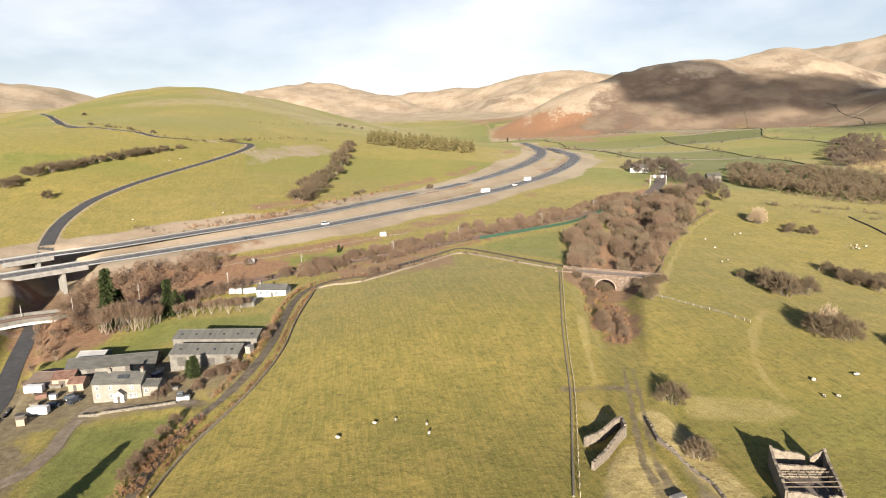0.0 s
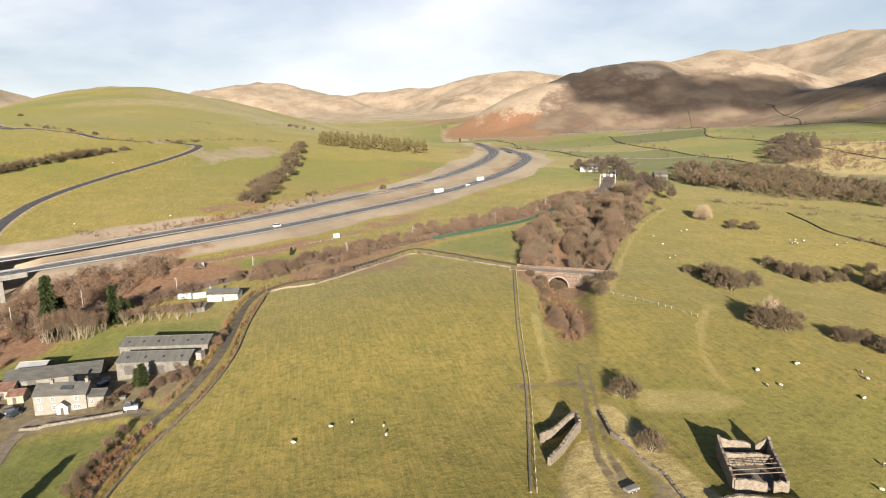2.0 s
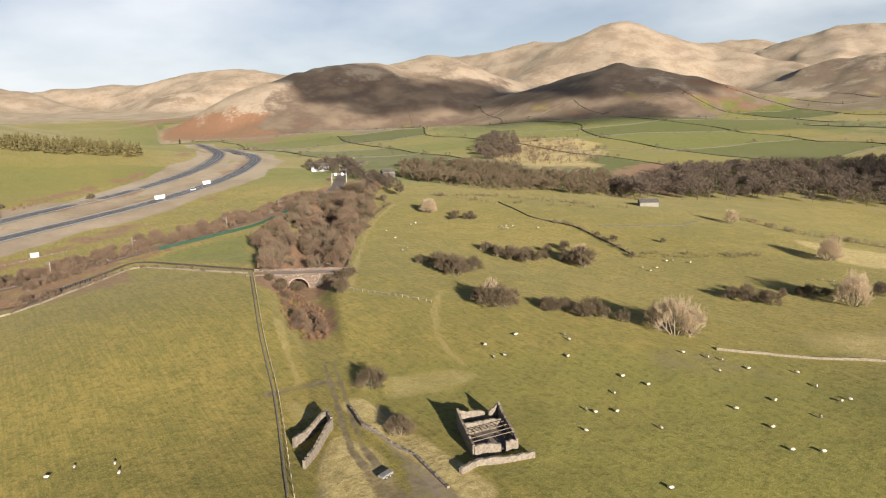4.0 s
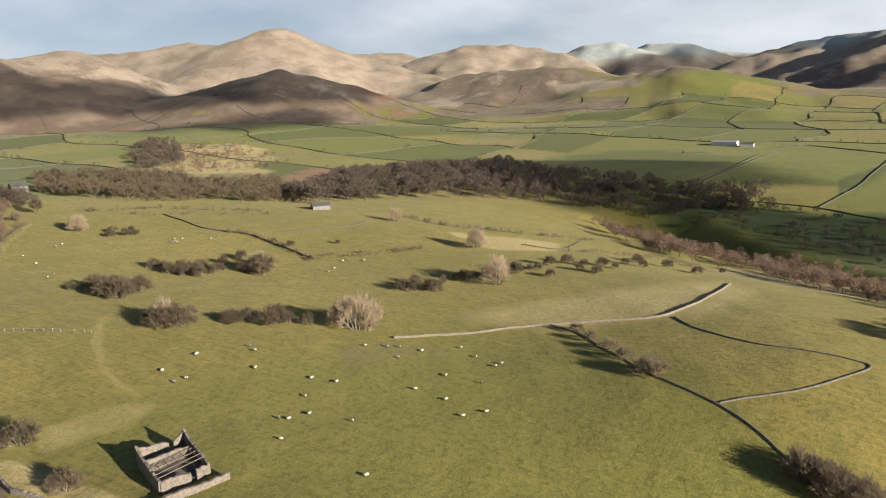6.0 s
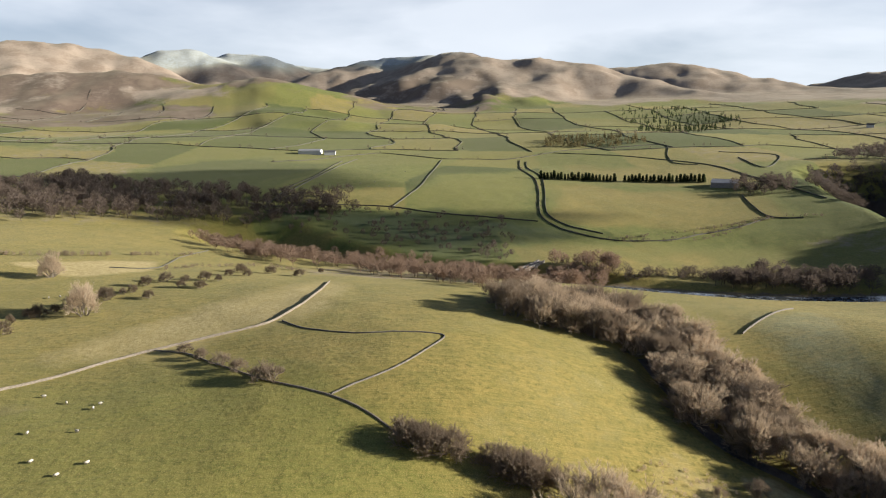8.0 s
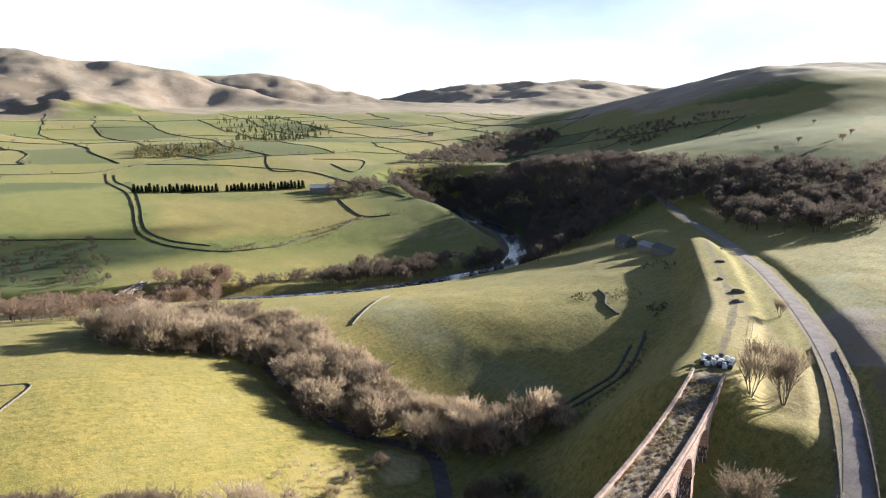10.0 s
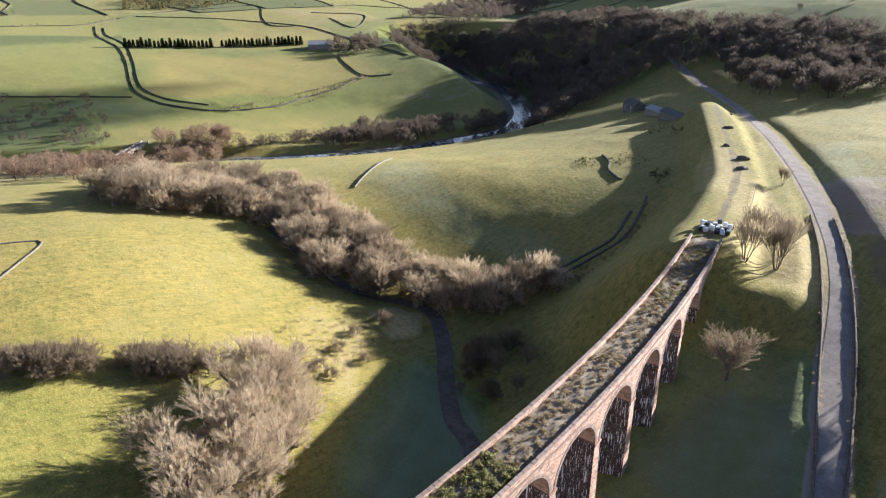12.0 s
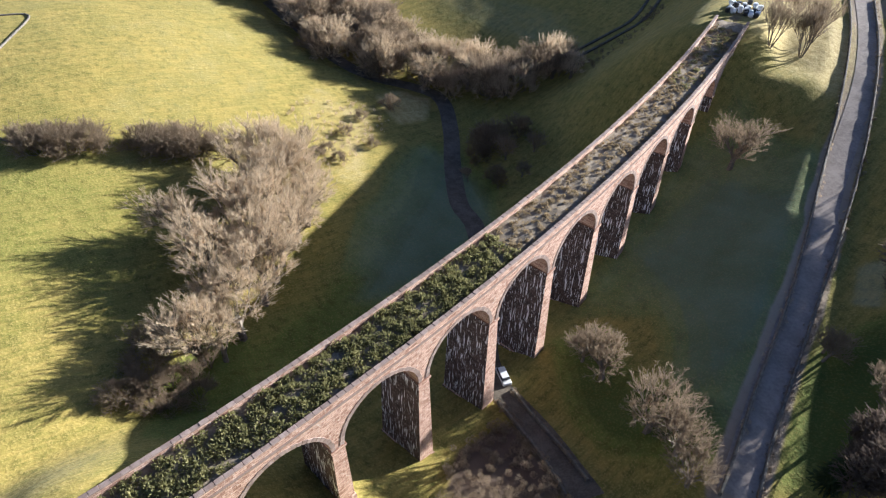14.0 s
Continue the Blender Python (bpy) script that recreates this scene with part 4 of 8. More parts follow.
def build_viaduct():
    via = thing("viaduct", "curved pink sandstone railway viaduct with eleven tall arches", "viaduct")
    ends = (FIRST - 0.762, FIRST + PITCH * (ARCHES - 1) + 0.762)
    radius, crown = math.radians(SPAN_HALF) * VIADUCT_R, -1.9
    spring = crown - radius
    # arch bays: spandrels with the barrel cut through
    for k in range(ARCHES):
        c = FIRST + PITCH * k
        rows = []
        steps = [-PITCH / 2] + [SPAN_HALF * math.sin(radians(a)) for a in range(-90, 91, 9)] + [PITCH / 2]
        for s in steps:
            u = min(1.0, abs(s) / SPAN_HALF)
            low = spring + radius * math.sqrt(max(0.0, 1 - u * u))
            if abs(s) > SPAN_HALF:
                low = spring
            a = c + s
            rows.append([curve_point(a, IN_R + 0.1, low), curve_point(a, OUT_R - 0.1, low), curve_point(a, OUT_R - 0.1, -0.25), curve_point(a, IN_R + 0.1, -0.25)])
        part("spandrel", solid_along(rows, SANDSTONE, "spandrel"), None, via)
        # ring of wedge stones, a little proud of both faces
        for r0, r1 in ((IN_R + 0.02, IN_R + 0.25),):
            bm = bmesh.new()
            for q in range(28):
                a0, a1 = radians(180 * (q + 0.06) / 28), radians(180 * (q + 0.94) / 28)
                vs = []
                for rr in (r0, r1):
                    for ang, rad in ((a0, radius - 0.01), (a1, radius - 0.01), (a1, radius + 0.62), (a0, radius + 0.62)):
                        vs.append(bm.verts.new(curve_point(c - math.degrees(math.cos(ang) * rad / VIADUCT_R), rr, spring + math.sin(ang) * rad)))
                for f in ((0, 1, 2, 3), (7, 6, 5, 4), (0, 4, 5, 1), (1, 5, 6, 2), (2, 6, 7, 3), (3, 7, 4, 0)):
                    bm.faces.new([vs[g] for g in f])
            bmesh.ops.recalc_face_normals(bm, faces=bm.faces)
            part("arch_ring", bm, COPING, via, "ring of pale wedge stones", "stuff")
    # piers with battered sides and an impost band
    for k in range(ARCHES + 1):
        c = FIRST - PITCH / 2 + PITCH * k
        x, y = on_curve(c)
        foot = min(G(*on_curve(c, IN_R)), G(*on_curve(c, OUT_R)), G(x, y)) - 0.8
        half = PITCH / 2 - SPAN_HALF
        tall = spring - foot
        rows = []
        for z, grow in ((foot, tall / 34), (foot + 1.4, tall / 34 - 0.02), (foot + 1.45, tall / 34 - 0.2), (spring - 0.55, 0.03), (spring - 0.5, 0.22), (spring, 0.22), (spring + 0.02, 0.0)):
            if z > foot + 1.0 and z < foot + 1.5 and tall < 3:
                continue
            da = half + math.degrees(grow / VIADUCT_R)
            rows.append([curve_point(c - da, IN_R + 0.1 - grow, z), curve_point(c - da, OUT_R - 0.1 + grow, z), curve_point(c + da, OUT_R - 0.1 + grow, z), curve_point(c + da, IN_R + 0.1 - grow, z)])
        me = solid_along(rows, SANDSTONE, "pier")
        # pier sides within the openings get the stone with painted-in shade
        me.materials.append(SANDSTONE_SHADED_STREAKED)
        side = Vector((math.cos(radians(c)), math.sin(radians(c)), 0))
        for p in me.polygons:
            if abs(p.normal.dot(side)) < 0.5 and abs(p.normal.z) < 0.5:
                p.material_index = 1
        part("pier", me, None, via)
    # abutments
    for a0, a1 in ((ends[0] - 0.9, ends[0] + 0.02), (ends[1] - 0.02, ends[1] + 0.9)):
        rows = []
        for s in range(5):
            a = a0 + (a1 - a0) * s / 4
            low = min(G(*on_curve(a, IN_R)), G(*on_curve(a, OUT_R))) - 3
            rows.append([curve_point(a, IN_R + 0.1, low), curve_point(a, OUT_R - 0.1, low), curve_point(a, OUT_R - 0.1, -0.25), curve_point(a, IN_R + 0.1, -0.25)])
        part("abutment", solid_along(rows, SANDSTONE, "abutment"), None, via)
    # string course, deck and parapets
    span = (ends[0] - 0.9, ends[1] + 0.9)
    turn = [span[0] + (span[1] - span[0]) * s / 60 for s in range(61)]
    part("string_course", solid_along([[curve_point(a, OUT_R - 0.15, -0.26), curve_point(a, OUT_R + 0.14, -0.26), curve_point(a, OUT_R + 0.14, 0.0), curve_point(a, OUT_R - 0.15, 0.0)] for a in turn], COPING, "string"), None, via)
    part("string_course", solid_along([[curve_point(a, IN_R - 0.14, -0.26), curve_point(a, IN_R + 0.15, -0.26), curve_point(a, IN_R + 0.15, 0.0), curve_point(a, IN_R - 0.14, 0.0)] for a in turn], COPING, "string"), None, via)
    rows = []
    for a in turn:
        rows.append([curve_point(a, IN_R + 0.4, -0.3), curve_point(a, OUT_R - 0.4, -0.3)] + [curve_point(a, IN_R + 0.4 + (OUT_R - IN_R - 0.8) * (1 - s / 6), 0.12 + 0.18 * float(grain(a * 40, s * 3.0, 1.0, 5))) for s in range(7)])
    part("deck", solid_along(rows, GRAVEL, "deck"), None, via, "gravel trackbed with moss and weeds")
    for r0, r1 in ((OUT_R - 0.52, OUT_R - 0.04), (IN_R + 0.04, IN_R + 0.52)):
        part("parapet", solid_along([[curve_point(a, r0, -0.1), curve_point(a, r1, -0.1), curve_point(a, r1, 1.08), curve_point(a, r0, 1.08)] for a in turn], SANDSTONE, "parapet"), None, via)
    return via, span


viaduct, VIADUCT_SPAN = build_viaduct()


def ring_stones():
    """The wedge stones of the western arch rings, each one its own piece."""
    radius = math.radians(SPAN_HALF) * VIADUCT_R
    spring = -1.9 - radius
    middle = Matrix.Translation((VIADUCT_X, VIADUCT_Y, 0))
    for q in range(28):
        bm = bmesh.new()
        a0, a1 = radians(180 * (q + 0.05) / 28), radians(180 * (q + 0.95) / 28)
        deep = 0.62 if q % 2 else 0.7
        vs = []
        for rr in (OUT_R - 0.25, OUT_R - 0.02):
            for ang, rad in ((a0, radius - 0.01), (a1, radius - 0.01), (a1, radius + deep), (a0, radius + deep)):
                vs.append(bm.verts.new(curve_point(FIRST - math.degrees(math.cos(ang) * rad / VIADUCT_R), rr, spring + math.sin(ang) * rad)))
        for f in ((0, 1, 2, 3), (7, 6, 5, 4), (0, 4, 5, 1), (1, 5, 6, 2), (2, 6, 7, 3), (3, 7, 4, 0)):
            bm.faces.new([vs[g] for g in f])
        bmesh.ops.recalc_face_normals(bm, faces=bm.faces)
        me = bpy.data.meshes.new("wedge_stone")
        bm.to_mesh(me)
        bm.free()
        me.materials.append(COPING)
        for k in range(ARCHES):
            part("wedge_stone", me, None, viaduct).matrix_basis = middle @ Matrix.Rotation(radians(PITCH * k), 4, "Z") @ middle.inverted()


ring_stones()



# ---- unseen low broken cloud, added for its shade on the fells and valley ----
def cloud(over, wide, deep, seed, high=900.0):
    """A flat-based heap of vapour; over: the place of the land that it keeps from the sun."""
    away = high / math.tan(SUN_EL)
    cx, cy = over[0] + math.sin(SUN_AZ) * away, over[1] + math.cos(SUN_AZ) * away
    bm = bmesh.new()
    bmesh.ops.create_icosphere(bm, subdivisions=5, radius=1.0)
    for v in bm.verts:
        q = v.co.copy()
        puff = 0.85 + 0.32 * float(layers(q.x * 3 + seed * 7, q.y * 3 + q.z * 2, 1.6, seed, 4))
        v.co = Vector((q.x * wide * 0.5 * puff, q.y * deep * 0.5 * puff, max(q.z, -0.25) * 70 * puff))
    me = bpy.data.meshes.new("cloud")
    bm.to_mesh(me)
    bm.free()
    me.materials.append(CLOUD.m)
    ob = tagged(new("cloud", me), "unseen grey winter cloud that shades the land", "cloud", "broken clouds", "structure")
    ob.location = (cx, cy, over[2] + high)


cloud((640, 2000, 190), 420, 900, 1)
cloud((930, 1760, 110), 640, 560, 2)
cloud((1400, 1480, 150), 700, 800, 3)
cloud((950, 1250, 30), 620, 330, 4)
cloud((3850, 900, 330), 1000, 1100, 5, 1050)
cloud((3420, 130, 250), 260, 420, 6, 1050)
cloud((760, 250, -12), 300, 280, 7, 700)
# narrow made-up cloud, placed only to darken the river bank
cloud((605, 40, -38), 130, 380, 8, 700)

# ---- bare winter trees, bushes, conifers ----
def twig_material(name, a, b, deep):
    m = Mat(name, 0.9, 0.0, 0.15)
    c = m.mix(m.island(), a, b)
    c = m.mix(m.calc("MULTIPLY", m.random(), 0.55), c, deep)
    c = m.mix(m.calc("MULTIPLY", m.ramp(m.noise(0.9, 3, 0.6), 0.4, 0.65), 0.4), c, deep)
    m.colour(c)
    # fine twigs and needles catch light all round
    thin, both = m.add("ShaderNodeBsdfTranslucent"), m.add("ShaderNodeMixShader")
    m.put(thin.inputs[0], c)
    both.inputs[0].default_value = 0.42
    m.put(both.inputs[1], m.b.outputs[0])
    m.put(both.inputs[2], thin.outputs[0])
    m.put(m.t.nodes["Material Output"].inputs[0], both.outputs[0])
    return m.m


BARK = plain("bark", (0.13, 0.105, 0.08), (0.27, 0.22, 0.17), 1.5, 0.95, vary=0.4)
TWIGS = twig_material("bare_twigs", (0.70, 0.56, 0.39), (0.55, 0.43, 0.295), (0.35, 0.27, 0.18))
TWIGS_THORN = twig_material("dark_thorn_twigs", (0.271, 0.204, 0.130), (0.188, 0.141, 0.092), (0.104, 0.081, 0.054))
TWIGS_BROWN = twig_material("brown_thorn_twigs", (0.361, 0.279, 0.190), (0.264, 0.201, 0.137), (0.162, 0.122, 0.083))
TWIGS_RED = twig_material("russet_scrub", (0.376, 0.259, 0.177), (0.254, 0.177, 0.122), (0.139, 0.099, 0.071))
TWIGS_DARK = twig_material("dark_wood_twigs", (0.215, 0.163, 0.122), (0.15, 0.115, 0.088), (0.09, 0.07, 0.055))
# darkened twig grey: the hill's shadow on the southern wood is in this colour
TWIGS_GREY = twig_material("grey_wood_twigs", (0.215, 0.17, 0.135), (0.155, 0.122, 0.098), (0.095, 0.076, 0.062))
NEEDLES = twig_material("needles", (0.055, 0.075, 0.028), (0.085, 0.10, 0.038), (0.03, 0.042, 0.018))
BRACKEN = twig_material("dry_bracken", (0.46, 0.28, 0.16), (0.33, 0.195, 0.11), (0.19, 0.115, 0.068))
GORSE_DARK = twig_material("dark_gorse", (0.07, 0.075, 0.035), (0.10, 0.09, 0.05), (0.04, 0.042, 0.022))
LARCH = twig_material("larch_needles", (0.315, 0.242, 0.105), (0.210, 0.179, 0.084), (0.126, 0.126, 0.063))
GORSE = twig_material("gorse_leaves", (0.17, 0.165, 0.062), (0.38, 0.34, 0.155), (0.075, 0.08, 0.034))


class Pile:
    """Gathers verts and faces of one mesh."""

    def __init__(self):
        self.v, self.f = [], []

    def tube(self, a, b, ra, rb, sides=4):
        d = (b - a).normalized()
        u = d.orthogonal().normalized()
        w = d.cross(u)
        n = len(self.v)
        for p, r in ((a, ra), (b, rb)):
            for k in range(sides):
                t = 2 * math.pi * k / sides
                self.v.append(p + (u * math.cos(t) + w * math.sin(t)) * r)
        for k in range(sides):
            q = (k + 1) % sides
            self.f.append((n + k, n + q, n + sides + q, n + sides + k))

    def blade(self, a, b, wide, rnd):
        d = b - a
        side = d.cross(Vector((rnd.uniform(-1, 1), rnd.uniform(-1, 1), rnd.uniform(-1, 1))))
        if side.length < 1e-6:
            return
        side = side.normalized() * wide * 0.5
        n = len(self.v)
        self.v += [a - side, a + side, b + side * 0.4, b - side * 0.4]
        self.f.append((n, n + 1, n + 2, n + 3))

    def mesh(self, name, mat):
        return mesh_of(name, self.v, self.f, mat)


def bend(d, amount, rnd):
    return (d + Vector((rnd.uniform(-1, 1), rnd.uniform(-1, 1), rnd.uniform(-0.6, 0.8))) * amount).normalized()


def bare_tree(seed, form="round", twigs=TWIGS, fine=8, slim=1.0):
    """A leafless tree 10 m high at the origin: (trunk mesh, crown mesh)."""
    rnd = random.Random(seed)
    wood, spray = Pile(), Pile()

    def grow(p, d, length, r, depth):
        n = 2
        for _ in range(n):
            d = bend(d, 0.16, rnd)
            if depth > 0:
                d = (d + Vector((0, 0, 0.16))).normalized()
            q = p + d * length / n
            wood.tube(p, q, r, r * 0.78, 5 if depth == 0 else 3)
            p, r = q, r * 0.78
        if depth >= 3:
            for _ in range(fine):
                t = bend(d, 0.5, rnd)
                o = p - d * rnd.uniform(0, length * 0.9)
                mid = o + t * rnd.uniform(0.3, 0.75) * slim
                spray.blade(o, mid, 0.046 * slim, rnd)
                for _ in range(2):
                    spray.blade(mid, mid + bend(t, 0.45, rnd) * rnd.uniform(0.2, 0.55) * slim, 0.036 * slim, rnd)
            return
        kids = (rnd.randint(7, 9), rnd.randint(5, 6), rnd.randint(5, 6))[depth]
        wide = {"round": (0.8, 0.7, 0.7), "upright": (0.35, 0.4, 0.5), "bush": (1.3, 0.9, 0.8)}[form][depth]
        for k in range(kids):
            turn = 2 * math.pi * (k + rnd.random() * 0.7) / kids
            u = d.orthogonal().normalized()
            u = u * math.cos(turn) + d.cross(u) * math.sin(turn)
            nd = (d + u * wide * rnd.uniform(0.55, 1.25)).normalized()
            back = rnd.uniform(0.0, 0.72) * length if depth == 0 else rnd.uniform(0, 0.45) * length
            grow(p - d * back, nd, length * rnd.uniform(0.55, 0.85), r * 0.62, depth + 1)

    if form == "bush":
        for k in range(9):
            t = k * 2.39 + rnd.random()
            flat = 0.6 if k % 2 else 2.4
            d = Vector((math.cos(t) * flat, math.sin(t) * flat, 1)).normalized()
            grow(Vector((math.cos(t) * 0.6, math.sin(t) * 0.6, -0.3)), d, 3.2 if k % 2 else 2.6, 0.14, 1)
    elif form == "upright":
        for k in range(7):
            t = k * 0.9 + rnd.random()
            d = Vector((math.cos(t) * 0.33, math.sin(t) * 0.33, 1)).normalized()
            grow(Vector((math.cos(t) * 0.3, math.sin(t) * 0.3, -0.3)), d, 4.6, 0.13, 1)
    else:
        grow(Vector((0, 0, -0.4)), Vector((rnd.uniform(-0.08, 0.08), rnd.uniform(-0.08, 0.08), 1)), 3.6, 0.34, 0)
    # true to its height and spread
    k = 10.0 / max(v.z for v in spray.v)
    far = sorted(v.xy.length for v in spray.v)[int(len(spray.v) * 0.95)]
    w = {"round": 4.3, "upright": 3.2, "bush": 5.0}[form] / far
    for pile in (wood, spray):
        pile.v = [Vector((v.x * w, v.y * w, v.z * k)) for v in pile.v]
    return wood.mesh("trunk", BARK), spray.mesh("crown", twigs)


def conifer(seed, needles=NEEDLES, layers_n=15, per=13):
    """A spruce 10 m high: (trunk, crown of drooping sprays)."""
    rnd = random.Random(seed)
    wood, spray = Pile(), Pile()
    wood.tube(Vector((0, 0, -0.4)), Vector((0, 0, 9.8)), 0.17, 0.03, 6)
    for k in range(layers_n):
        z = 0.9 + 8.9 * k / layers_n
        reach = (2.3 * (1 - k / layers_n) ** 0.8 + 0.25) * rnd.uniform(0.8, 1.15)
        for q in range(per):
            t = 2 * math.pi * (q + rnd.random()) / per
            o = Vector((0, 0, z + rnd.uniform(-0.2, 0.2)))
            tip = o + Vector((math.cos(t), math.sin(t), -0.25 + rnd.uniform(-0.15, 0.2))) * reach * rnd.uniform(0.7, 1.1)
            spray.blade(o, o.lerp(tip, 0.65), 0.45, rnd)
            for _ in range(3):
                a = o.lerp(tip, rnd.uniform(0.3, 0.9))
                spray.blade(a, a + Vector((math.cos(t + rnd.uniform(-1, 1)), math.sin(t + rnd.uniform(-1, 1)), rnd.uniform(-0.7, 0.1))) * 0.75, 0.3, rnd)
    return wood.mesh("trunk", BARK), spray.mesh("crown", needles)


ROUND = [bare_tree(s, "round", TWIGS, 17, 0.62) for s in (1, 2, 3, 4, 5)]
ROUND_BROWN = [bare_tree(s, "round", TWIGS_BROWN, 17, 0.65) for s in (6, 7)]
UPRIGHT_BROWN = [bare_tree(s, "upright", TWIGS_BROWN, 12) for s in (13, 14)]
BUSH = [bare_tree(s, "bush", TWIGS_THORN, 20) for s in (21, 22, 23, 24)]
BUSH_PALE = [bare_tree(s, "bush", TWIGS_BROWN, 15) for s in (25, 26, 27)]
ROUND_LOW = [bare_tree(s, "bush", TWIGS, 13) for s in (28, 29)]
UPRIGHT_RED = [bare_tree(s, "upright", TWIGS_RED, 14) for s in (15, 16)]
BUSH_RED = [bare_tree(s, "bush", TWIGS_RED, 18) for s in (31, 32)]
SPRUCE = [conifer(s, NEEDLES, 22, 18) for s in (41, 42)]
plant_rnd = random.Random(5)


def plant(kinds, x, y, tall, name, label, category, group, squat=1.0):
    trunk, crown = plant_rnd.choice(kinds)
    k = tall / 10.0
    w = k * squat * plant_rnd.uniform(0.9, 1.15)
    ob = thing(name, label, category, group)
    ob.matrix_basis = Matrix.LocRotScale((x, y, G(x, y)), Euler((0, 0, plant_rnd.uniform(0, 6.28))), (w, w, k * plant_rnd.uniform(0.95, 1.05)))
    part("trunk", trunk, None, ob)
    part("crown", crown, None, ob)
    return ob


FIELD_BUSHES = [
    (56.6, 156.1, 6.8), (52.6, 128.7, 4.5), (76.1, 237.6, 7.5), (126.7, 273.3, 3.8), (132.6, 266.5, 8.2), (135.7, 256.3, 9), (141.2, 249.5, 7.5), (119.7, 205, 7.5), (122.4, 200.1, 9.8),
    (171.3, 274.6, 6), (175, 265.8, 6), (185.6, 271, 6), (194, 365, 3.8), (201, 362, 4.5), (205, 358, 4.5), (-272, 445, 7.5), (53.7, 131.8, 3.8), (198.3, 253.1, 7.5),
    (201.7, 246.3, 10.5), (173.4, 269.6, 6), (179.7, 267.1, 6.8), (187.1, 261.1, 6), (208, 367, 4.5), (200, 373, 4.5), (138.9, 189, 5.2), (143, 184.3, 5.2), (150, 178.3, 7.5),
]
FIELD_BUSHES += [
    (155.4, 167.4, 5.2), (66.5, 266.5, 4.5), (60.5, 271, 5), (82, 259, 4.5), (57, 262, 4), (88, 262, 5),
]
WALL_BUSHES = [
    (200.2, 78.6, 3.9), (193.1, 70.2, 4.7), (187.1, 62.5, 4.7), (180.1, 54.1, 6.2), (180.1, 50.6, 6.2), (206.8, 86.2, 3.9), (149.5, 7.9, 7.8), (148.7, 3.7, 8.5), (149.4, -1.2, 7.8),
    (146.9, -14.1, 7.8), (146.4, -19.4, 8.5), (146.3, -23.4, 7.8), (153.8, 10.2, 6.2), (151, 6.3, 7), (148.9, 1.1, 7.8), (148.5, -3.2, 4.7), (147.9, -11.2, 7), (146.4, -14.5, 7.8),
    (145.2, -19.2, 7.8), (144.4, -22.8, 7), (143.3, -29.7, 9.3),
]
HEDGE_TREES = [
    (217.4, 172.7, 5.8), (220.4, 168.3, 6.5), (225.4, 160.5, 5.8), (246.7, 162.5, 5.1), (247.9, 160.1, 5.8), (277.9, 149.2, 5.1), (285.3, 140.3, 4.3), (298.7, 140.3, 5.8), (310.1, 135.6, 5.8),
    (309.5, 125.8, 4.3), (315.9, 118.8, 5.8), (335.1, 112.8, 4.3), (353.3, 112.2, 5.8), (225.6, 163.6, 5.8), (335.4, 103.3, 4.3), (173.4, 290.4, 5.8), (173.6, 278.3, 5.8), (177.6, 274.2, 6.5),
    (176.8, 259.3, 5.8), (130.8, 253.8, 8.7), (132.2, 245.6, 8.7), (146.4, 256.7, 7.2), (125.1, 204.6, 7.2), (125.4, 196.2, 8.7), (139.2, 186.3, 5.1), (145.4, 177.1, 6.5), (197.4, 240.7, 7.2),
]
HEDGE_TREES += [
    (200.8, 273.8, 5), (212.2, 273.9, 6), (210.1, 258.5, 7), (197.3, 249.9, 5), (176.3, 286.5, 4), (179.5, 273, 4), (183.2, 259.6, 3), (224, 177.2, 4), (230, 175.4, 5),
    (228.9, 165.3, 5), (239, 165.5, 4), (254.2, 157.2, 4), (262.6, 154.6, 5), (272, 145.4, 6), (281.3, 142.7, 4), (275.2, 128.7, 4), (295.9, 122.7, 4), (295.4, 113.4, 4),
    (313.2, 110.9, 4), (140, 190.2, 5), (145.4, 187.7, 5), (147.5, 176.3, 6), (151.8, 172.8, 5), (268.6, 259.5, 3), (247.9, 276.1, 4), (247.7, 289, 4), (234.3, 246.6, 3),
]
HEDGE_TREES += [
    (357.8, 97, 5), (347.3, 78.6, 5), (389.2, 74.8, 4),
]
TALL_TREES = [
    (163.2, 150.9, 14.9), (162.9, 157.5, 12.2), (168.5, 148.8, 12.2), (255.4, 145.9, 12.2), (311.5, 192.7, 12.2), (123.6, 203.9, 9.5), (202.5, 249.4, 10.8), (189, 389, 9.5), (314.1, 193.0, 13), (249.5, 143.1, 14), (344.9, 277.5, 10), (188.4, 388.7, 11), (188.6, 391.1, 11),
]
BECK_TREES = [
    (114.7, -27.6, 20.4), (112.5, -20.6, 20.4), (111.2, -34, 16.7), (103.4, -14, 18.4), (95.1, -19.9, 20.4), (83, -4.5, 16.7), (87.4, -12.8, 18.4), (105.2, -27.6, 18.4), (103.7, -19.7, 18.4),
    (94.2, -11.4, 16.7), (123.7, -32.5, 18.4), (128.2, -30.3, 16.7), (116.2, -38.3, 15.9), (123.7, -42.4, 15.9), (130.6, -41.1, 17.1), (116.1, -12, 15.9), (135.6, -37.4, 17.1), (129, -37.5, 17.1),
    (109.7, -32.1, 17.1), (100.6, -24.5, 17.1), (82.6, -8.2, 14.6),
]
BECK_SCRUB = [
    (149.3, -52.4, 4.2), (142.9, -56, 4.2), (141.5, -52.1, 3.5), (149.4, -64.2, 4.2), (156.8, -73.4, 4.2), (160.9, -85.3, 4.9), (142.5, -69.6, 3.5), (138.2, -57, 3.5), (125.2, -98.7, 9.8),
    (129.4, -98.7, 7),
]
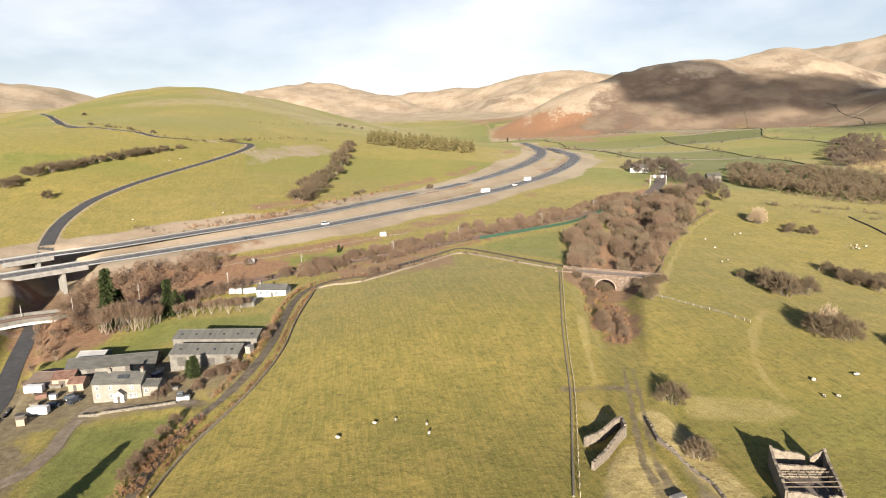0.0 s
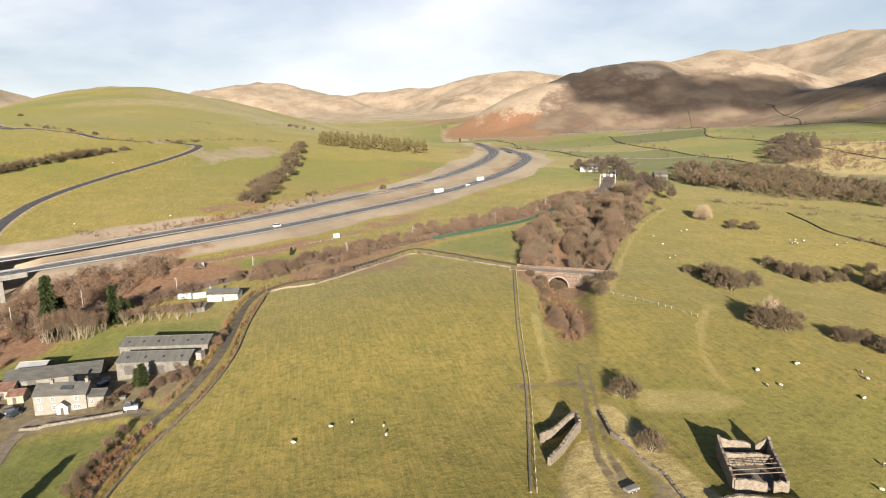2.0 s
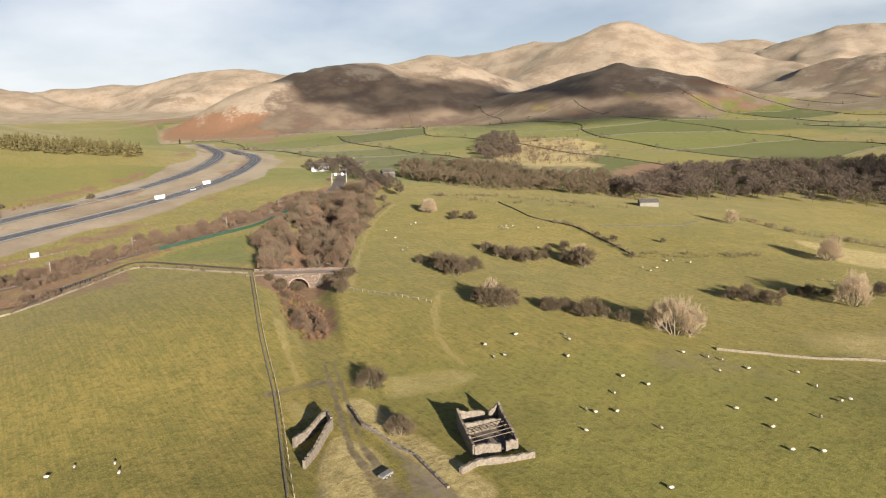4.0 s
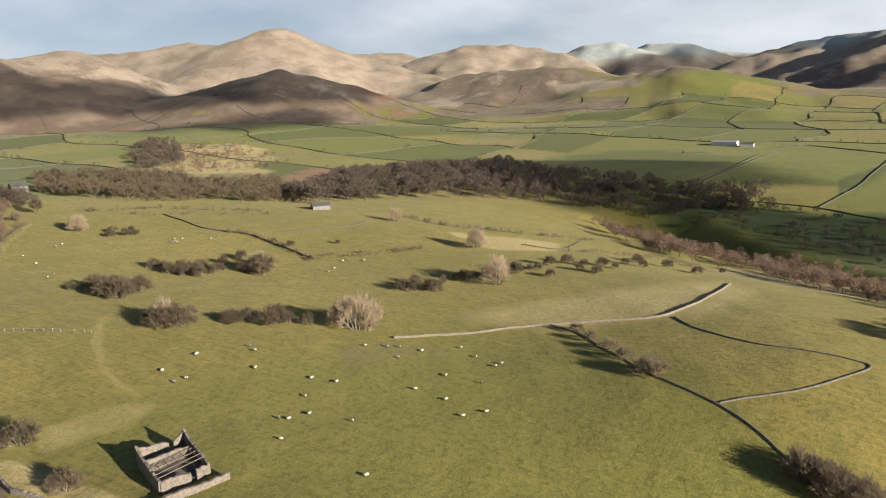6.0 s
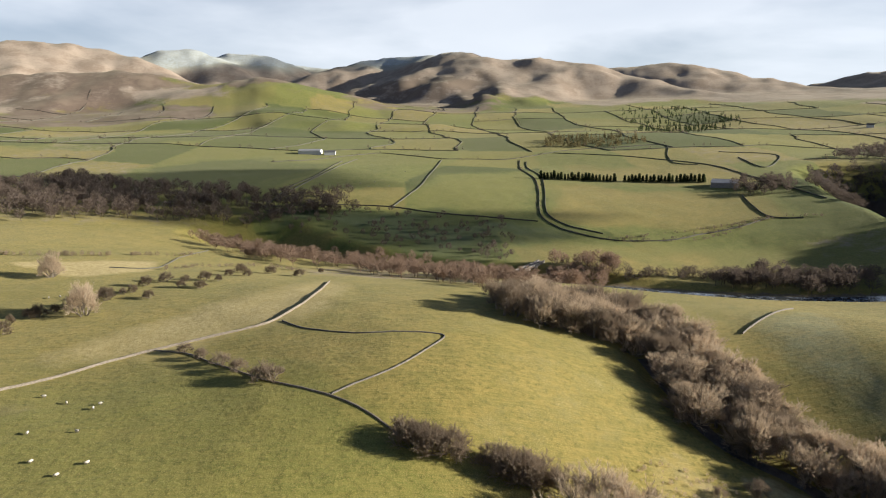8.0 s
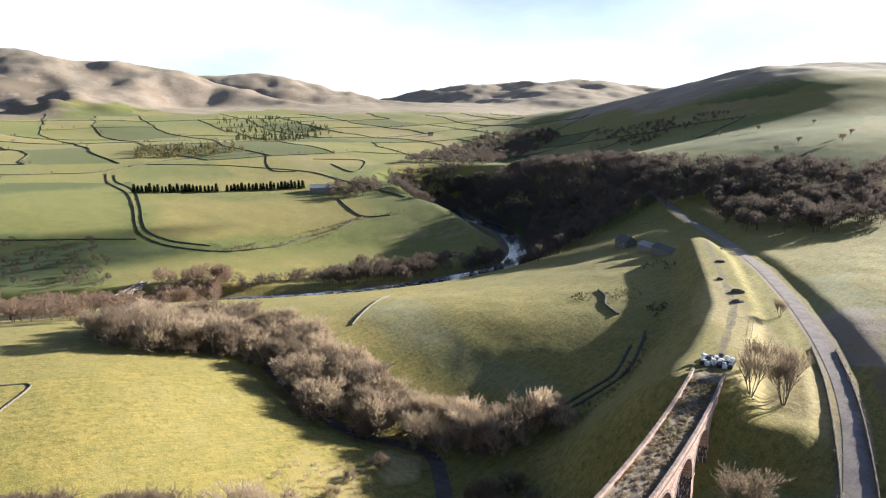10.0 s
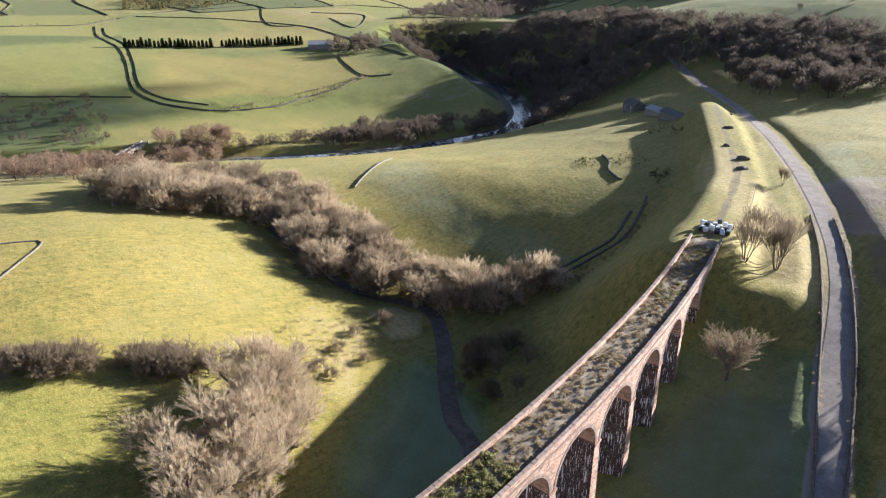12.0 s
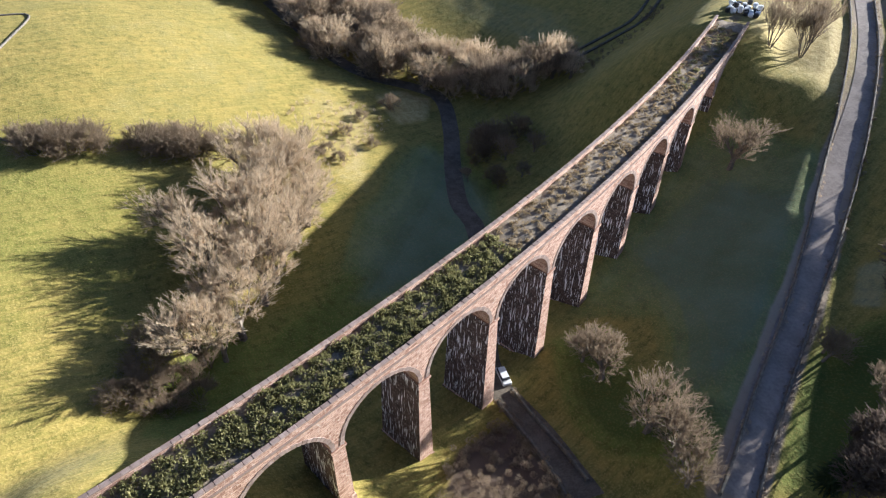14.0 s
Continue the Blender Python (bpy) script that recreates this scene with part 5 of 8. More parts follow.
LANE_TREES = [
    (22.5, -89.7, 6.5),     (68.6, -124.3, 14), (44, -63.5, 13.5), (49.6, -64.1, 8), (30.0, -58.3, 13), (24, -57.2, 9), (19.7, -54.8, 8), (23.5, -91.2, 6), (12.8, -87.3, 6.8),
]
ROAD_CONIFER = [(8.7, -69.2, 6.5)]
BECK_THICKET = [
    (78.6, 9.8, 4.5), (79.2, 7.0, 5), (77.7, 4.3, 5.5), (78.5, 1.6, 6), (79.3, -1.6, 6), (81.7, -5.3, 6.5), (82.3, 4.2, 6), (73.9, 2.2, 4.5), (75.2, 5.6, 4), (85.0, 1.0, 7), (88.0, 2.6, 7.5), (75.0, -1.5, 5),
]
YARD_SHRUBS = [
    (-87.3, 192.9, 2.2), (-85.3, 194.2, 2.6), (-74.4, 195.1, 2.9), (-72.1, 195.9, 3.2), (-69.8, 196.8, 2.2), (-68.9, 199.4, 2.6), (-86.5, 186.8, 2.9), (-87.6, 183.5, 3.2), (-77.2, 188.5, 2.2), (-65.4, 193.7, 2.6),
]
UPRIGHT_TREES = [
    (87.4, -156.2, 10.8), (93.8, -169.8, 9.6), (82.7, -163.8, 12), (85.5, -171.5, 10.8), (119.3, -227.4, 6),
]
FARM_TREES = [
    (-134.9, 247, 12), (-132.8, 248.1, 13), (-130.5, 249.1, 13.5), (-127.7, 248.9, 14), (-125.5, 249.9, 13.5), (-122.9, 250.2, 12.5), (-120.7, 251.5, 11), (-137.7, 248.1, 9), (-118.4, 257, 9),
    (-111.3, 260.2, 8), (-105.8, 262.4, 8), (-99.1, 263.7, 8), (-90.9, 260.7, 8), (-86.5, 261.8, 7), (-143.2, 212.7, 5), (-141.4, 204.7, 4), (-140.9, 222.3, 5), (-119.3, 255.3, 9.2),
    (-109.7, 263.3, 6.9), (-103.1, 265, 6.9), (-96.1, 265.6, 6.9), (-88.4, 264.1, 6.9), (-117.5, 265, 8), (-84.2, 266.2, 5.8), (-152.7, 255.2, 6.9), (-161.4, 262.7, 6.9), (-152.9, 241.5, 4.6),
]
FARM_TREES += [
    (-155.3, 235.8, 4.6),
]
FARM_CONIFERS = [
    (-136.1, 252.6, 25), (-136.9, 262.5, 14), (-116.9, 263.5, 18), (-113.5, 270, 8), (-85.6, 108, 12.5), (-119.6, 277.6, 7.7), (-80.9, 195.8, 7.7), (-83.6, 198.2, 5.5), (-60.1, 358, 4.4),
]
GARDEN_SHRUBS = [
    (-75, 192.2, 3.4), (-70.5, 192.1, 3.4), (-65.7, 191.2, 3.4), (-75.8, 184.6, 2.9), (-103.6, 333.4, 4.6), (-35.6, 305.4, 4.6), (-27.7, 309.5, 4.6), (-25, 310.3, 3.4), (-64.3, 219, 3.4),
    (-64.6, 228.1, 3.4), (-74.4, 157, 3.4), (-73.5, 148.3, 4), (-74.1, 140.5, 4), (-73.8, 135.7, 4), (-73.8, 162.9, 3.4), (-74.6, 144.5, 3.4), (-72.6, 204.1, 3.4), (-30.2, 166.5, 0.6),
]
WEST_HEDGE_TREES = [
    (-311, 461, 8.8), (-310, 472, 7.5), (-309, 491, 10), (-304, 502, 10), (-298, 511, 8.8), (-294, 520, 8.8), (-290, 529, 8.8), (-285, 541, 7.5), (-279, 553, 8.8),
    (-273, 567, 8.8), (-267, 575, 8.8), (-262, 587, 7.5), (-255, 600, 6.2), (-247, 618, 5),
]
WEST_CLUMP = [
    (-108, 490, 11.7), (-106, 512, 11.7), (-106, 537, 11.7), (-114, 544, 10.4), (-106, 582, 11.7), (-103, 610, 11.7), (-103, 645, 11.7), (-106, 680, 11.7), (-106, 716, 10.4),
    (-108, 755, 9.1), (-114, 498, 7.8), (-108, 561, 10.4),
]
WEST_FAR_TREES = [
    (-158, 1008, 5), (-148, 1008, 5), (-137, 1011, 5), (-129, 1050, 4), (-345, 681, 4), (-321, 678, 4), (-295, 672, 4), (-222, 691, 4), (-208, 705, 3),
    (-93, 1294, 4), (-232, 688, 3), (-370, 696, 4), (-492, 913, 5), (-13, 566, 5), (-72, 527, 4), (-68, 535, 4),
]
NORTH_TREE = [
    (136, 1398, 9),
]
HILL_TREES = [
    (840, -1029, 7), (756, -973, 7), (723, -973, 8), (710, -1007, 8), (607, -961, 8), (362, -652, 7), (361, -691, 8), (324, -705, 8), (334, -742, 7),
    (440, -875, 7), (870, -942, 7), (855, -956, 7), (926, -956, 7), (1075, -1039, 7), (840, -984, 7), (1225, -986, 8), (1266, -1053, 7), (1431, -1074, 7),
    (547, -837, 6), (501, -854, 7),
]
SHADE_TREES = [
    (128.3, -98.9, 9), (118, -98.2, 8), (122.5, -91.7, 7), (125.5, -108.2, 8), (115.1, -105.9, 7), (110.9, -89.8, 6), (152.5, -141, 7), (154.6, -137.7, 6), (145, -139.5, 5),
    (116.5, -84.6, 5), (107.9, -96, 5),
]

FIELD_BUSHES += [(56, 273, 4.0), (60, 269.5, 4.5), (78.5, 261.5, 4.0), (83.5, 258.5, 4.5)]
for x, y, t in FIELD_BUSHES:
    plant(BUSH, x, y, t, "hawthorn_bush", "leafless grey-brown hawthorn bush on open pasture", "bush", "bushes on the pasture", plant_rnd.uniform(0.95, 1.5))
for x, y, t in WALL_BUSHES:
    plant(BUSH_PALE, x, y, t, "hawthorn_bush", "bare brown thorn bush growing beside a field wall", "bush", "bushes along the field wall", 1.3)
for x, y, t in HEDGE_TREES:
    plant(BUSH, x, y, t, "hedgerow_bush", "bare brown hedgerow bush in a grassy field", "bush", "old hedgerow bushes", plant_rnd.uniform(0.9, 1.4))
for x, y, t in TALL_TREES:
    plant(ROUND_LOW, x, y, t, "ash_tree", "pale leafless spreading tree on the field edge", "tree", "trees on the field edge", 0.85)
for x, y, t in BECK_TREES:
    plant(ROUND, x, y, t, "alder_tree", "tall pale leafless tree beside the beck", "tree", "trees beside the beck", 0.95)
for x, y, t in BECK_THICKET:
    plant(BUSH_PALE + UPRIGHT_BROWN, x, y, t, "thorn_thicket", "tangled bare thicket in the viaduct's shade", "bush", "thicket below the beck trees", 1.25)
for x, y, t in YARD_SHRUBS:
    plant(BUSH_RED, x, y, t, "garden_shrub", "rusty brown shrub beside the cattle shed", "bush", "shrubs beside the cattle shed", 1.3)
for x, y, t in BECK_SCRUB:
    plant(BUSH_PALE, x, y, t, "scrub_bush", "twiggy bare scrub on the boggy bank", "bush", "scrub on the bank", 1.2)
for x, y, t in LANE_TREES:
    plant(ROUND_BROWN, x, y, t, "ash_tree", "leafless rounded tree below the viaduct", "tree", "trees below the viaduct", 1.15)
for x, y, t in SHADE_TREES:
    plant(ROUND_BROWN + BUSH, x, y, t, "alder_tree", "dark bare alder beside the shaded lane", "tree", "trees beside the shaded lane", 1.0)
for x, y, t in UPRIGHT_TREES:
    plant(UPRIGHT_BROWN, x, y, t * 1.25, "ash_stool", "upright many-stemmed leafless tree on the embankment", "tree", "trees on the embankment")
for x, y, t in FARM_TREES:
    plant(UPRIGHT_RED, x, y, t, "birch_tree", "slender bare tree behind the farm buildings", "tree", "trees behind the farm", 0.9)
for x, y, t in FARM_CONIFERS:
    plant(SPRUCE, x, y, t, "spruce_tree", "dark green spruce near the farm", "tree", "spruces near the farm", 0.75 if t > 15 else 1.1)
for x, y, t in ROAD_CONIFER:
    plant(SPRUCE, x, y, t, "yew_tree", "small dark evergreen below the country road", "tree", "", 1.5)
for x, y, t in GARDEN_SHRUBS:
    plant(BUSH_RED, x, y, t, "garden_shrub", "russet bare shrub along the farm lane", "bush", "shrubs along the lane", 1.2)
for x, y, t in WEST_HEDGE_TREES:
    plant(BUSH, x, y, t, "hedgerow_tree", "brown bare tree in a field hedge", "tree", "trees in the field hedge", 1.7)
for x, y, t in WEST_CLUMP:
    plant(BUSH, x, y, t, "hedgerow_tree", "dense brown bare tree in a wooded strip", "tree", "trees in the wooded strip", 1.8)
for x, y, t in WEST_FAR_TREES:
    plant(BUSH, x, y, t, "far_bush", "small dark bush by a distant wall", "bush", "bushes by distant walls", 1.3)
for x, y, t in HILL_TREES:
    plant(ROUND_BROWN, x, y, t, "hillside_tree", "dark bare tree on the shaded hillside", "tree", "trees on the hillside", 1.1)
for x, y, t in NORTH_TREE:
    plant(SPRUCE, x, y, t, "pine_tree", "lone dark pine above the motorway bend", "tree", "")


# ---- woods, scrub and hedges: too many to count ----
def light_tree(seed, form):
    """A cheaper tree 10 m high, as arrays: verts and quads."""
    rnd = random.Random(seed)
    pile = Pile()
    if form == "spruce":
        for k in range(70):
            h = rnd.random() ** 0.8
            t, reach = rnd.uniform(0, 6.28), 2.3 * (1 - h) + 0.3
            o = Vector((0, 0, 0.8 + 9 * h))
            pile.blade(o, o + Vector((math.cos(t), math.sin(t), -0.35)) * reach, 0.75, rnd)
    else:
        n, low = (120, 2.2) if form == "round" else (80, 0.4)
        pile.blade(Vector((0, 0, -0.5)), Vector((0, 0, 5)), 0.35, rnd)
        pile.blade(Vector((0, 0, -0.5)), Vector((0, 0, 5)), 0.35, rnd)
        for k in range(n):
            t, u = rnd.uniform(0, 6.28), rnd.uniform(-0.85, 1)
            s = math.sqrt(max(0, 1 - u * u)) * rnd.uniform(0.35, 1) ** 0.5
            o = Vector((math.cos(t) * s * 3.0, math.sin(t) * s * 3.0, low + (10 - low) * (0.48 + 0.42 * u)))
            d = Vector((math.cos(t) * s * 1.2, math.sin(t) * s * 1.2, rnd.uniform(0.2, 1.0))).normalized()
            d = bend(d, 0.5, rnd)
            pile.blade(o - d * 1.1, o + d * rnd.uniform(0.8, 1.5), 0.22, rnd)
            pile.blade(o, o + bend(d, 0.9, rnd) * 1.3, 0.17, rnd)
    return np.array([tuple(v) for v in pile.v]), np.array(pile.f)


LIGHT = {f: [light_tree(60 + k, f) for k in range(4)] for f in ("round", "bush", "spruce")}


def wood_mesh(name, spots, form, mat):
    rnd = random.Random(len(spots) + 17)
    vs, fs, n = [], [], 0
    for x, y, t in spots:
        v, f = LIGHT[form][rnd.randrange(4)]
        a, k, w = rnd.uniform(0, 6.28), t / 10.0, t / 10.0 * rnd.uniform(0.9, 1.4)
        c, s = math.cos(a) * w, math.sin(a) * w
        vs.append(np.stack([v[:, 0] * c - v[:, 1] * s + x, v[:, 0] * s + v[:, 1] * c + y, v[:, 2] * k + G(x, y)], -1))
        fs.append(f + n)
        n += len(v)
    v, f = np.vstack(vs), np.vstack(fs)
    me = bpy.data.meshes.new(name)
    me.from_pydata(v.tolist(), [], f.tolist())
    me.materials.append(mat)
    return me


def fill(ring, count, low, high, seed):
    rnd = random.Random(seed)
    xs, ys = [p[0] for p in ring], [p[1] for p in ring]
    out, tries = [], 0
    while len(out) < count and tries < count * 40:
        tries += 1
        x, y = rnd.uniform(min(xs), max(xs)), rnd.uniform(min(ys), max(ys))
        if inside(ring, np.array(x), np.array(y)):
            out.append((x, y, rnd.uniform(low, high)))
    return out


def wood(name, ring, count, low, high, form, mat, label, seed):
    return tagged(new(name, wood_mesh(name, fill(ring, count, low, high, seed), form, mat)), label, "woodland", kind="stuff")


W_CUTTING = [
    (55.8, 284), (66.7, 359.8), (103, 432), (157, 497), (185, 516), (199, 477), (166, 420), (121.3, 343.7), (90.8, 284.6),
    (78.1, 293.9),
]
W_JUNCTION = [
    (175, 655), (249, 732), (217, 578), (225, 521), (196, 453), (182, 489), (204, 584), (174, 641),
]
W_CUT_FRONT = [
    (56.4, 265.2), (62.1, 263.1), (61.6, 222.9), (57.7, 198.5), (52.9, 204.6), (50.4, 217.7),
]
W_EAST = [
    (239, 547), (290, 667), (343, 646), (397, 586), (333, 490), (273, 513),
]
W_HILL = [
    (483, 846), (594, 969), (625, 932), (479, 711), (401, 669),
]
W_RAILSIDE = [
    (-95.8, 306.2), (-68, 332.8), (-29.3, 370.4), (15, 410), (84, 452), (149, 501), (146, 483), (77, 416), (13.2, 368.8),
    (-26.6, 332.2), (-63.8, 310.2),
]
W_M6_SCRUB = [
    (-183.3, 295.2), (-165, 303), (-153.6, 326.6), (-138.8, 341), (-115.1, 351.8), (-115.6, 316.1), (-132.6, 289.6), (-141.2, 264.7), (-158, 256.7),
]
W_LARCH = [
    (-90, 783), (-90, 845), (-32, 840), (37, 805), (33, 764), (-30, 769),
]
W_BANK = [
    (382, 426), (567, 531), (682, 499), (807, 447), (724, 327), (711, 184), (709, 94), (655, 85), (621, 150),
    (581, 234), (535, 325), (464, 365), (356, 378),
]
W_BANK_PALE = [
    (261, 597), (311, 527), (450, 518), (375, 397), (316, 419), (281, 453), (241, 551),
]
W_PLATEAU = [
    (497, 834), (606, 913), (672, 824), (597, 674), (498, 592), (430, 630), (425, 703),
]
W_RIVERSIDE = [
    (529, 214), (586, 192), (573, 135), (537, 53), (506, -17), (418, -50), (337.3, -68.7), (307.5, -26.4), (384.6, 20.8),
    (423, 76), (446, 130), (490, 194),
]
W_RIVERBEND = [
    (493, -81), (500, -127), (463, -135), (457, -124), (410, -81), (478, -78),
]
W_RIVER_DARK = [
    (447, -189), (483, -241), (461, -282), (437, -321), (451, -366), (422, -349), (418, -256), (435, -193),
]
W_BECK = [
    (284.4, -23), (296.8, -54.1), (295.2, -83.4), (267.6, -100.2), (234.3, -106.5), (203.8, -110.8), (184.8, -114.3), (161.6, -127.7), (147.7, -141.1),
    (135.9, -137.6), (145.6, -124.6), (157.5, -106), (176.6, -95.6), (194.2, -78.7), (219.8, -76.6), (243.8, -72.1), (244.2, -43.2), (250.6, -22),
]
W_SOUTH = [
    (872, -588), (749, -626), (652, -686), (496, -624), (397, -585), (310, -582), (223, -585), (170, -458), (196, -410),
    (232, -398), (320, -464), (376, -485), (376, -449), (361, -361), (357, -328), (479, -432), (595, -499), (725, -556),
    (833, -572),
]
W_SOUTH_FAR = [
    (854, -480), (1095, -713), (1346, -1054), (1230, -1122), (1067, -1048), (962, -881), (826, -650), (848, -594), (660, -401),
]
W_FARM_EAST = [
    (779, -346), (790, -417), (737, -406), (702, -372), (727, -330),
]
W_PLANTATION = [
    (1158, -179), (1266, -202), (1252, -372), (1167, -363), (1129, -273),
]
R_CONIFER = [
    (853, -130), (806, -324),
]
W_FELLSIDE_EAST = [
    (2106, -569), (2165, -788), (1695, -786), (1333, -524), (1411, -419),
]
W_ROADSIDE = [
    (10.2, -75.6), (10.2, -83.6), (3.2, -71.1), (6.9, -68),
]
W_HILLSIDE = [
    (957, -1019), (772, -1038), (653, -1023), (660, -932), (707, -843),
]
W_ROAD_WOOD = [
    (45.4, -152.3), (46.3, -165.6), (36.5, -170.7), (11.7, -107.1), (20, -100.2), (31.2, -121.9),
]
W_LANE_SCRUB = [
    (48.2, -33.2), (48.7, -44.1), (42.2, -44.9), (29.4, -41.8), (28.1, -40.6), (39.5, -25.5),
]
W_WET = [
    (163.9, -53.9), (168.1, -64.3), (165.6, -78), (155.1, -82.1), (144.3, -74.1), (136.5, -59.5), (129.5, -46.5), (136.3, -46.6), (151, -46.8),
]
W_FARM_SCRUB = [
    (-164.3, 247.1), (-179.7, 276.2), (-165, 303), (-143.4, 264.3), (-142.1, 248), (-149.8, 241.8), (-146, 220.7),
]
W_BANKSIDE = [
    (668, 177), (659, 47), (627, -69), (498, -58), (526, -3), (564, 82), (615, 163),
]
W_RAIL_FARM = [
    (-155.5, 256.2), (-134.5, 276.5), (-95.8, 306.2), (-91.1, 289.5), (-115.2, 277.8), (-129.3, 264.5), (-147.1, 244.9),
]
W_ROCK_A = [
    (220.7, -224), (222.9, -234.7), (212.7, -233), (206.3, -223.6), (213.1, -219.6),
]
W_ROCK_B = [
    (211.4, -238), (211.6, -251.6), (196.7, -249.2), (188.3, -236.4), (195.7, -230.3), (201.8, -227.9),
]
W_ROCK_C = [
    (245.3, -300.6), (237.8, -312.3), (211.5, -297.1), (206.8, -288.3), (221.5, -287.8), (232.3, -287.6),
]
W_ROCK_D = [
    (175.9, -223.9), (176.7, -233.5), (170.4, -232.2), (161.9, -217.4), (163.6, -213),
]
W_GULLY = [
    (139.7, -142.1), (143.4, -155.6), (143.1, -171.1), (150.6, -189.1), (155.7, -199.3), (151.6, -197.6), (142.4, -181.3), (133.7, -164.6), (133.7, -150.9),
    (129.8, -137.2),
]
W_LINE_A = [
    (-359, 698), (-296, 660), (-250, 656), (-214, 686),
]
W_LINE_B = [
    (-226, 686), (-182, 746), (-130, 778),
]
W_LINE_C = [
    (-255, 870), (-202, 900), (-164, 1048), (-150, 1264),
]
W_LINE_D = [
    (-188, 390), (-158, 392), (-141, 415), (-119, 441), (-94, 472), (-65, 510),
]
W_BRACKEN = [
    (56.9, 269.9), (64.8, 270.7), (65.6, 228.5), (57.8, 195.7), (52.4, 198.9), (47.9, 207.1), (49.1, 228.7),
]

for x, y, t in fill(W_CUTTING, 190, 5.5, 10, 1):
    plant(BUSH_RED * 2 + BUSH_PALE + BUSH[:1], x, y, t, "willow_bush", "bare russet scrub tree filling the old cutting", "tree", "scrub trees in the cutting", 1.05)
wood("junction_wood", W_JUNCTION, 110, 7, 11, "round", TWIGS_DARK, "dark bare trees beside the railway", 2)
wood("bank_scrub", W_CUT_FRONT, 60, 1.2, 2.4, "bush", TWIGS_RED, "russet bracken scrub on the cutting bank", 3)
for x, y, t in fill(W_CUT_FRONT, 14, 2.5, 4.5, 31):
    plant(BUSH_RED, x, y, t, "willow_bush", "bare brown bush before the stone overbridge", "bush", "bushes before the overbridge", 1.1)
wood("east_wood", W_EAST, 210, 6, 12, "round", TWIGS_THORN, "dark bare woodland beyond the pasture", 4)
wood("hill_wood", W_HILL, 150, 8, 12, "round", TWIGS_DARK, "bare woodland on the lower hillside", 5)
for x, y, t in fill(W_RAILSIDE, 230, 2.5, 6.5, 6):
    plant(BUSH_RED, x, y, t, "hawthorn_bush", "russet bare bush along the railway bank", "bush", "bushes along the railway bank", 1.25)
wood("railside_scrub", W_RAIL_FARM, 170, 2, 4.5, "bush", TWIGS_RED, "russet scrub between railway and farm", 27)
wood("verge_scrub", W_M6_SCRUB, 260, 2.5, 6, "bush", TWIGS_RED, "rusty scrub below the motorway embankment", 7)
wood("larch_plantation", W_LARCH, 260, 11, 15, "spruce", LARCH, "brown larch plantation on the green hill", 8)
wood("river_bank_wood", W_BANK, 700, 11, 16, "round", TWIGS_DARK, "dark bare woodland along the river gorge", 9)
wood("pale_wood", W_BANK_PALE, 260, 7, 12, "round", TWIGS_THORN, "pale brown bare woodland beyond the pasture", 10)
wood("plateau_scrub", W_PLATEAU, 280, 3, 8, "bush", TWIGS_RED, "thin tan scrub on a rough plateau", 11)
wood("riverside_wood", W_RIVERSIDE, 330, 8, 12, "round", TWIGS_RED, "brown bare trees along the river", 12)
wood("bend_trees", W_RIVERBEND, 70, 9, 13, "round", TWIGS_RED, "bare trees beside the stone bridge", 13)
W_RIVER_NEAR = [
    (393, -318), (400, -352), (424, -385), (468, -420), (520, -452), (505, -462), (440, -428), (400, -390), (380, -345), (380, -318),
]
wood("riverbank_trees", W_RIVER_NEAR, 90, 6, 11, "round", TWIGS_DARK, "dark bare trees on the shaded river bank", 48)
wood("river_trees", W_RIVER_DARK, 110, 9, 14, "round", TWIGS_DARK, "dark bare trees lining the river", 14)
wood("south_wood", W_SOUTH, 1150, 12, 17, "round", TWIGS_GREY, "dark bare woodland on the steep southern slope", 15)
wood("valley_wood", W_SOUTH_FAR, 520, 11, 16, "round", TWIGS_GREY, "bare woodland down the valley side", 16)
wood("farm_copse", W_FARM_EAST, 45, 10, 14, "round", TWIGS_DARK, "copse behind the grey barn", 17)
wood("plantation", W_PLANTATION, 160, 10, 13, "spruce", LARCH, "brown plantation strip on the ridge", 18)
wood("far_wood", W_FELLSIDE_EAST, 260, 10, 14, "spruce", NEEDLES, "dark distant plantation below the fell", 19)
wood("road_scrub", W_ROADSIDE, 46, 3.5, 8, "round", TWIGS_DARK, "bare roadside thicket", 20)
wood("roadside_wood", W_ROAD_WOOD, 55, 5, 10, "round", TWIGS_DARK, "dark bare trees below the country road", 22)
W_GORGE = [(878, -532), (821, -596), (625, -520), (428, -380), (492, -418), (594, -472), (702, -503), (639, -411), (751, -422)]
wood("gorge_wood", W_GORGE, 300, 8, 14, "round", TWIGS_DARK, "bare brown trees lining the wooded gorge", 49)
wood("hillside_wood", W_HILLSIDE, 150, 6, 9, "round", TWIGS_GREY, "scattered bare trees on the hillside", 21)
wood("bankside_scrub", W_BANKSIDE, 150, 3, 8, "round", TWIGS_DARK, "dark bare trees on the steep river bank", 26)
for k, ring in enumerate((W_ROCK_A, W_ROCK_B, W_ROCK_C, W_ROCK_D)):
    wood("gorse_patch", ring, 34, 0.9, 1.9, "bush", GORSE_DARK, "dark gorse patch on the rough green bank", 40 + k)
wood("gully_scrub", W_GULLY, 60, 0.8, 2.2, "bush", TWIGS_DARK, "dark brambles lining the sunken gully", 45)
wood("bracken_bank", W_BRACKEN, 260, 0.8, 1.7, "bush", BRACKEN, "orange-brown bracken on the cutting bank", 46)
wood("lane_scrub", W_LANE_SCRUB, 170, 0.9, 2.0, "bush", TWIGS_BROWN, "tangled brown bracken and bramble beside the lane", 23)
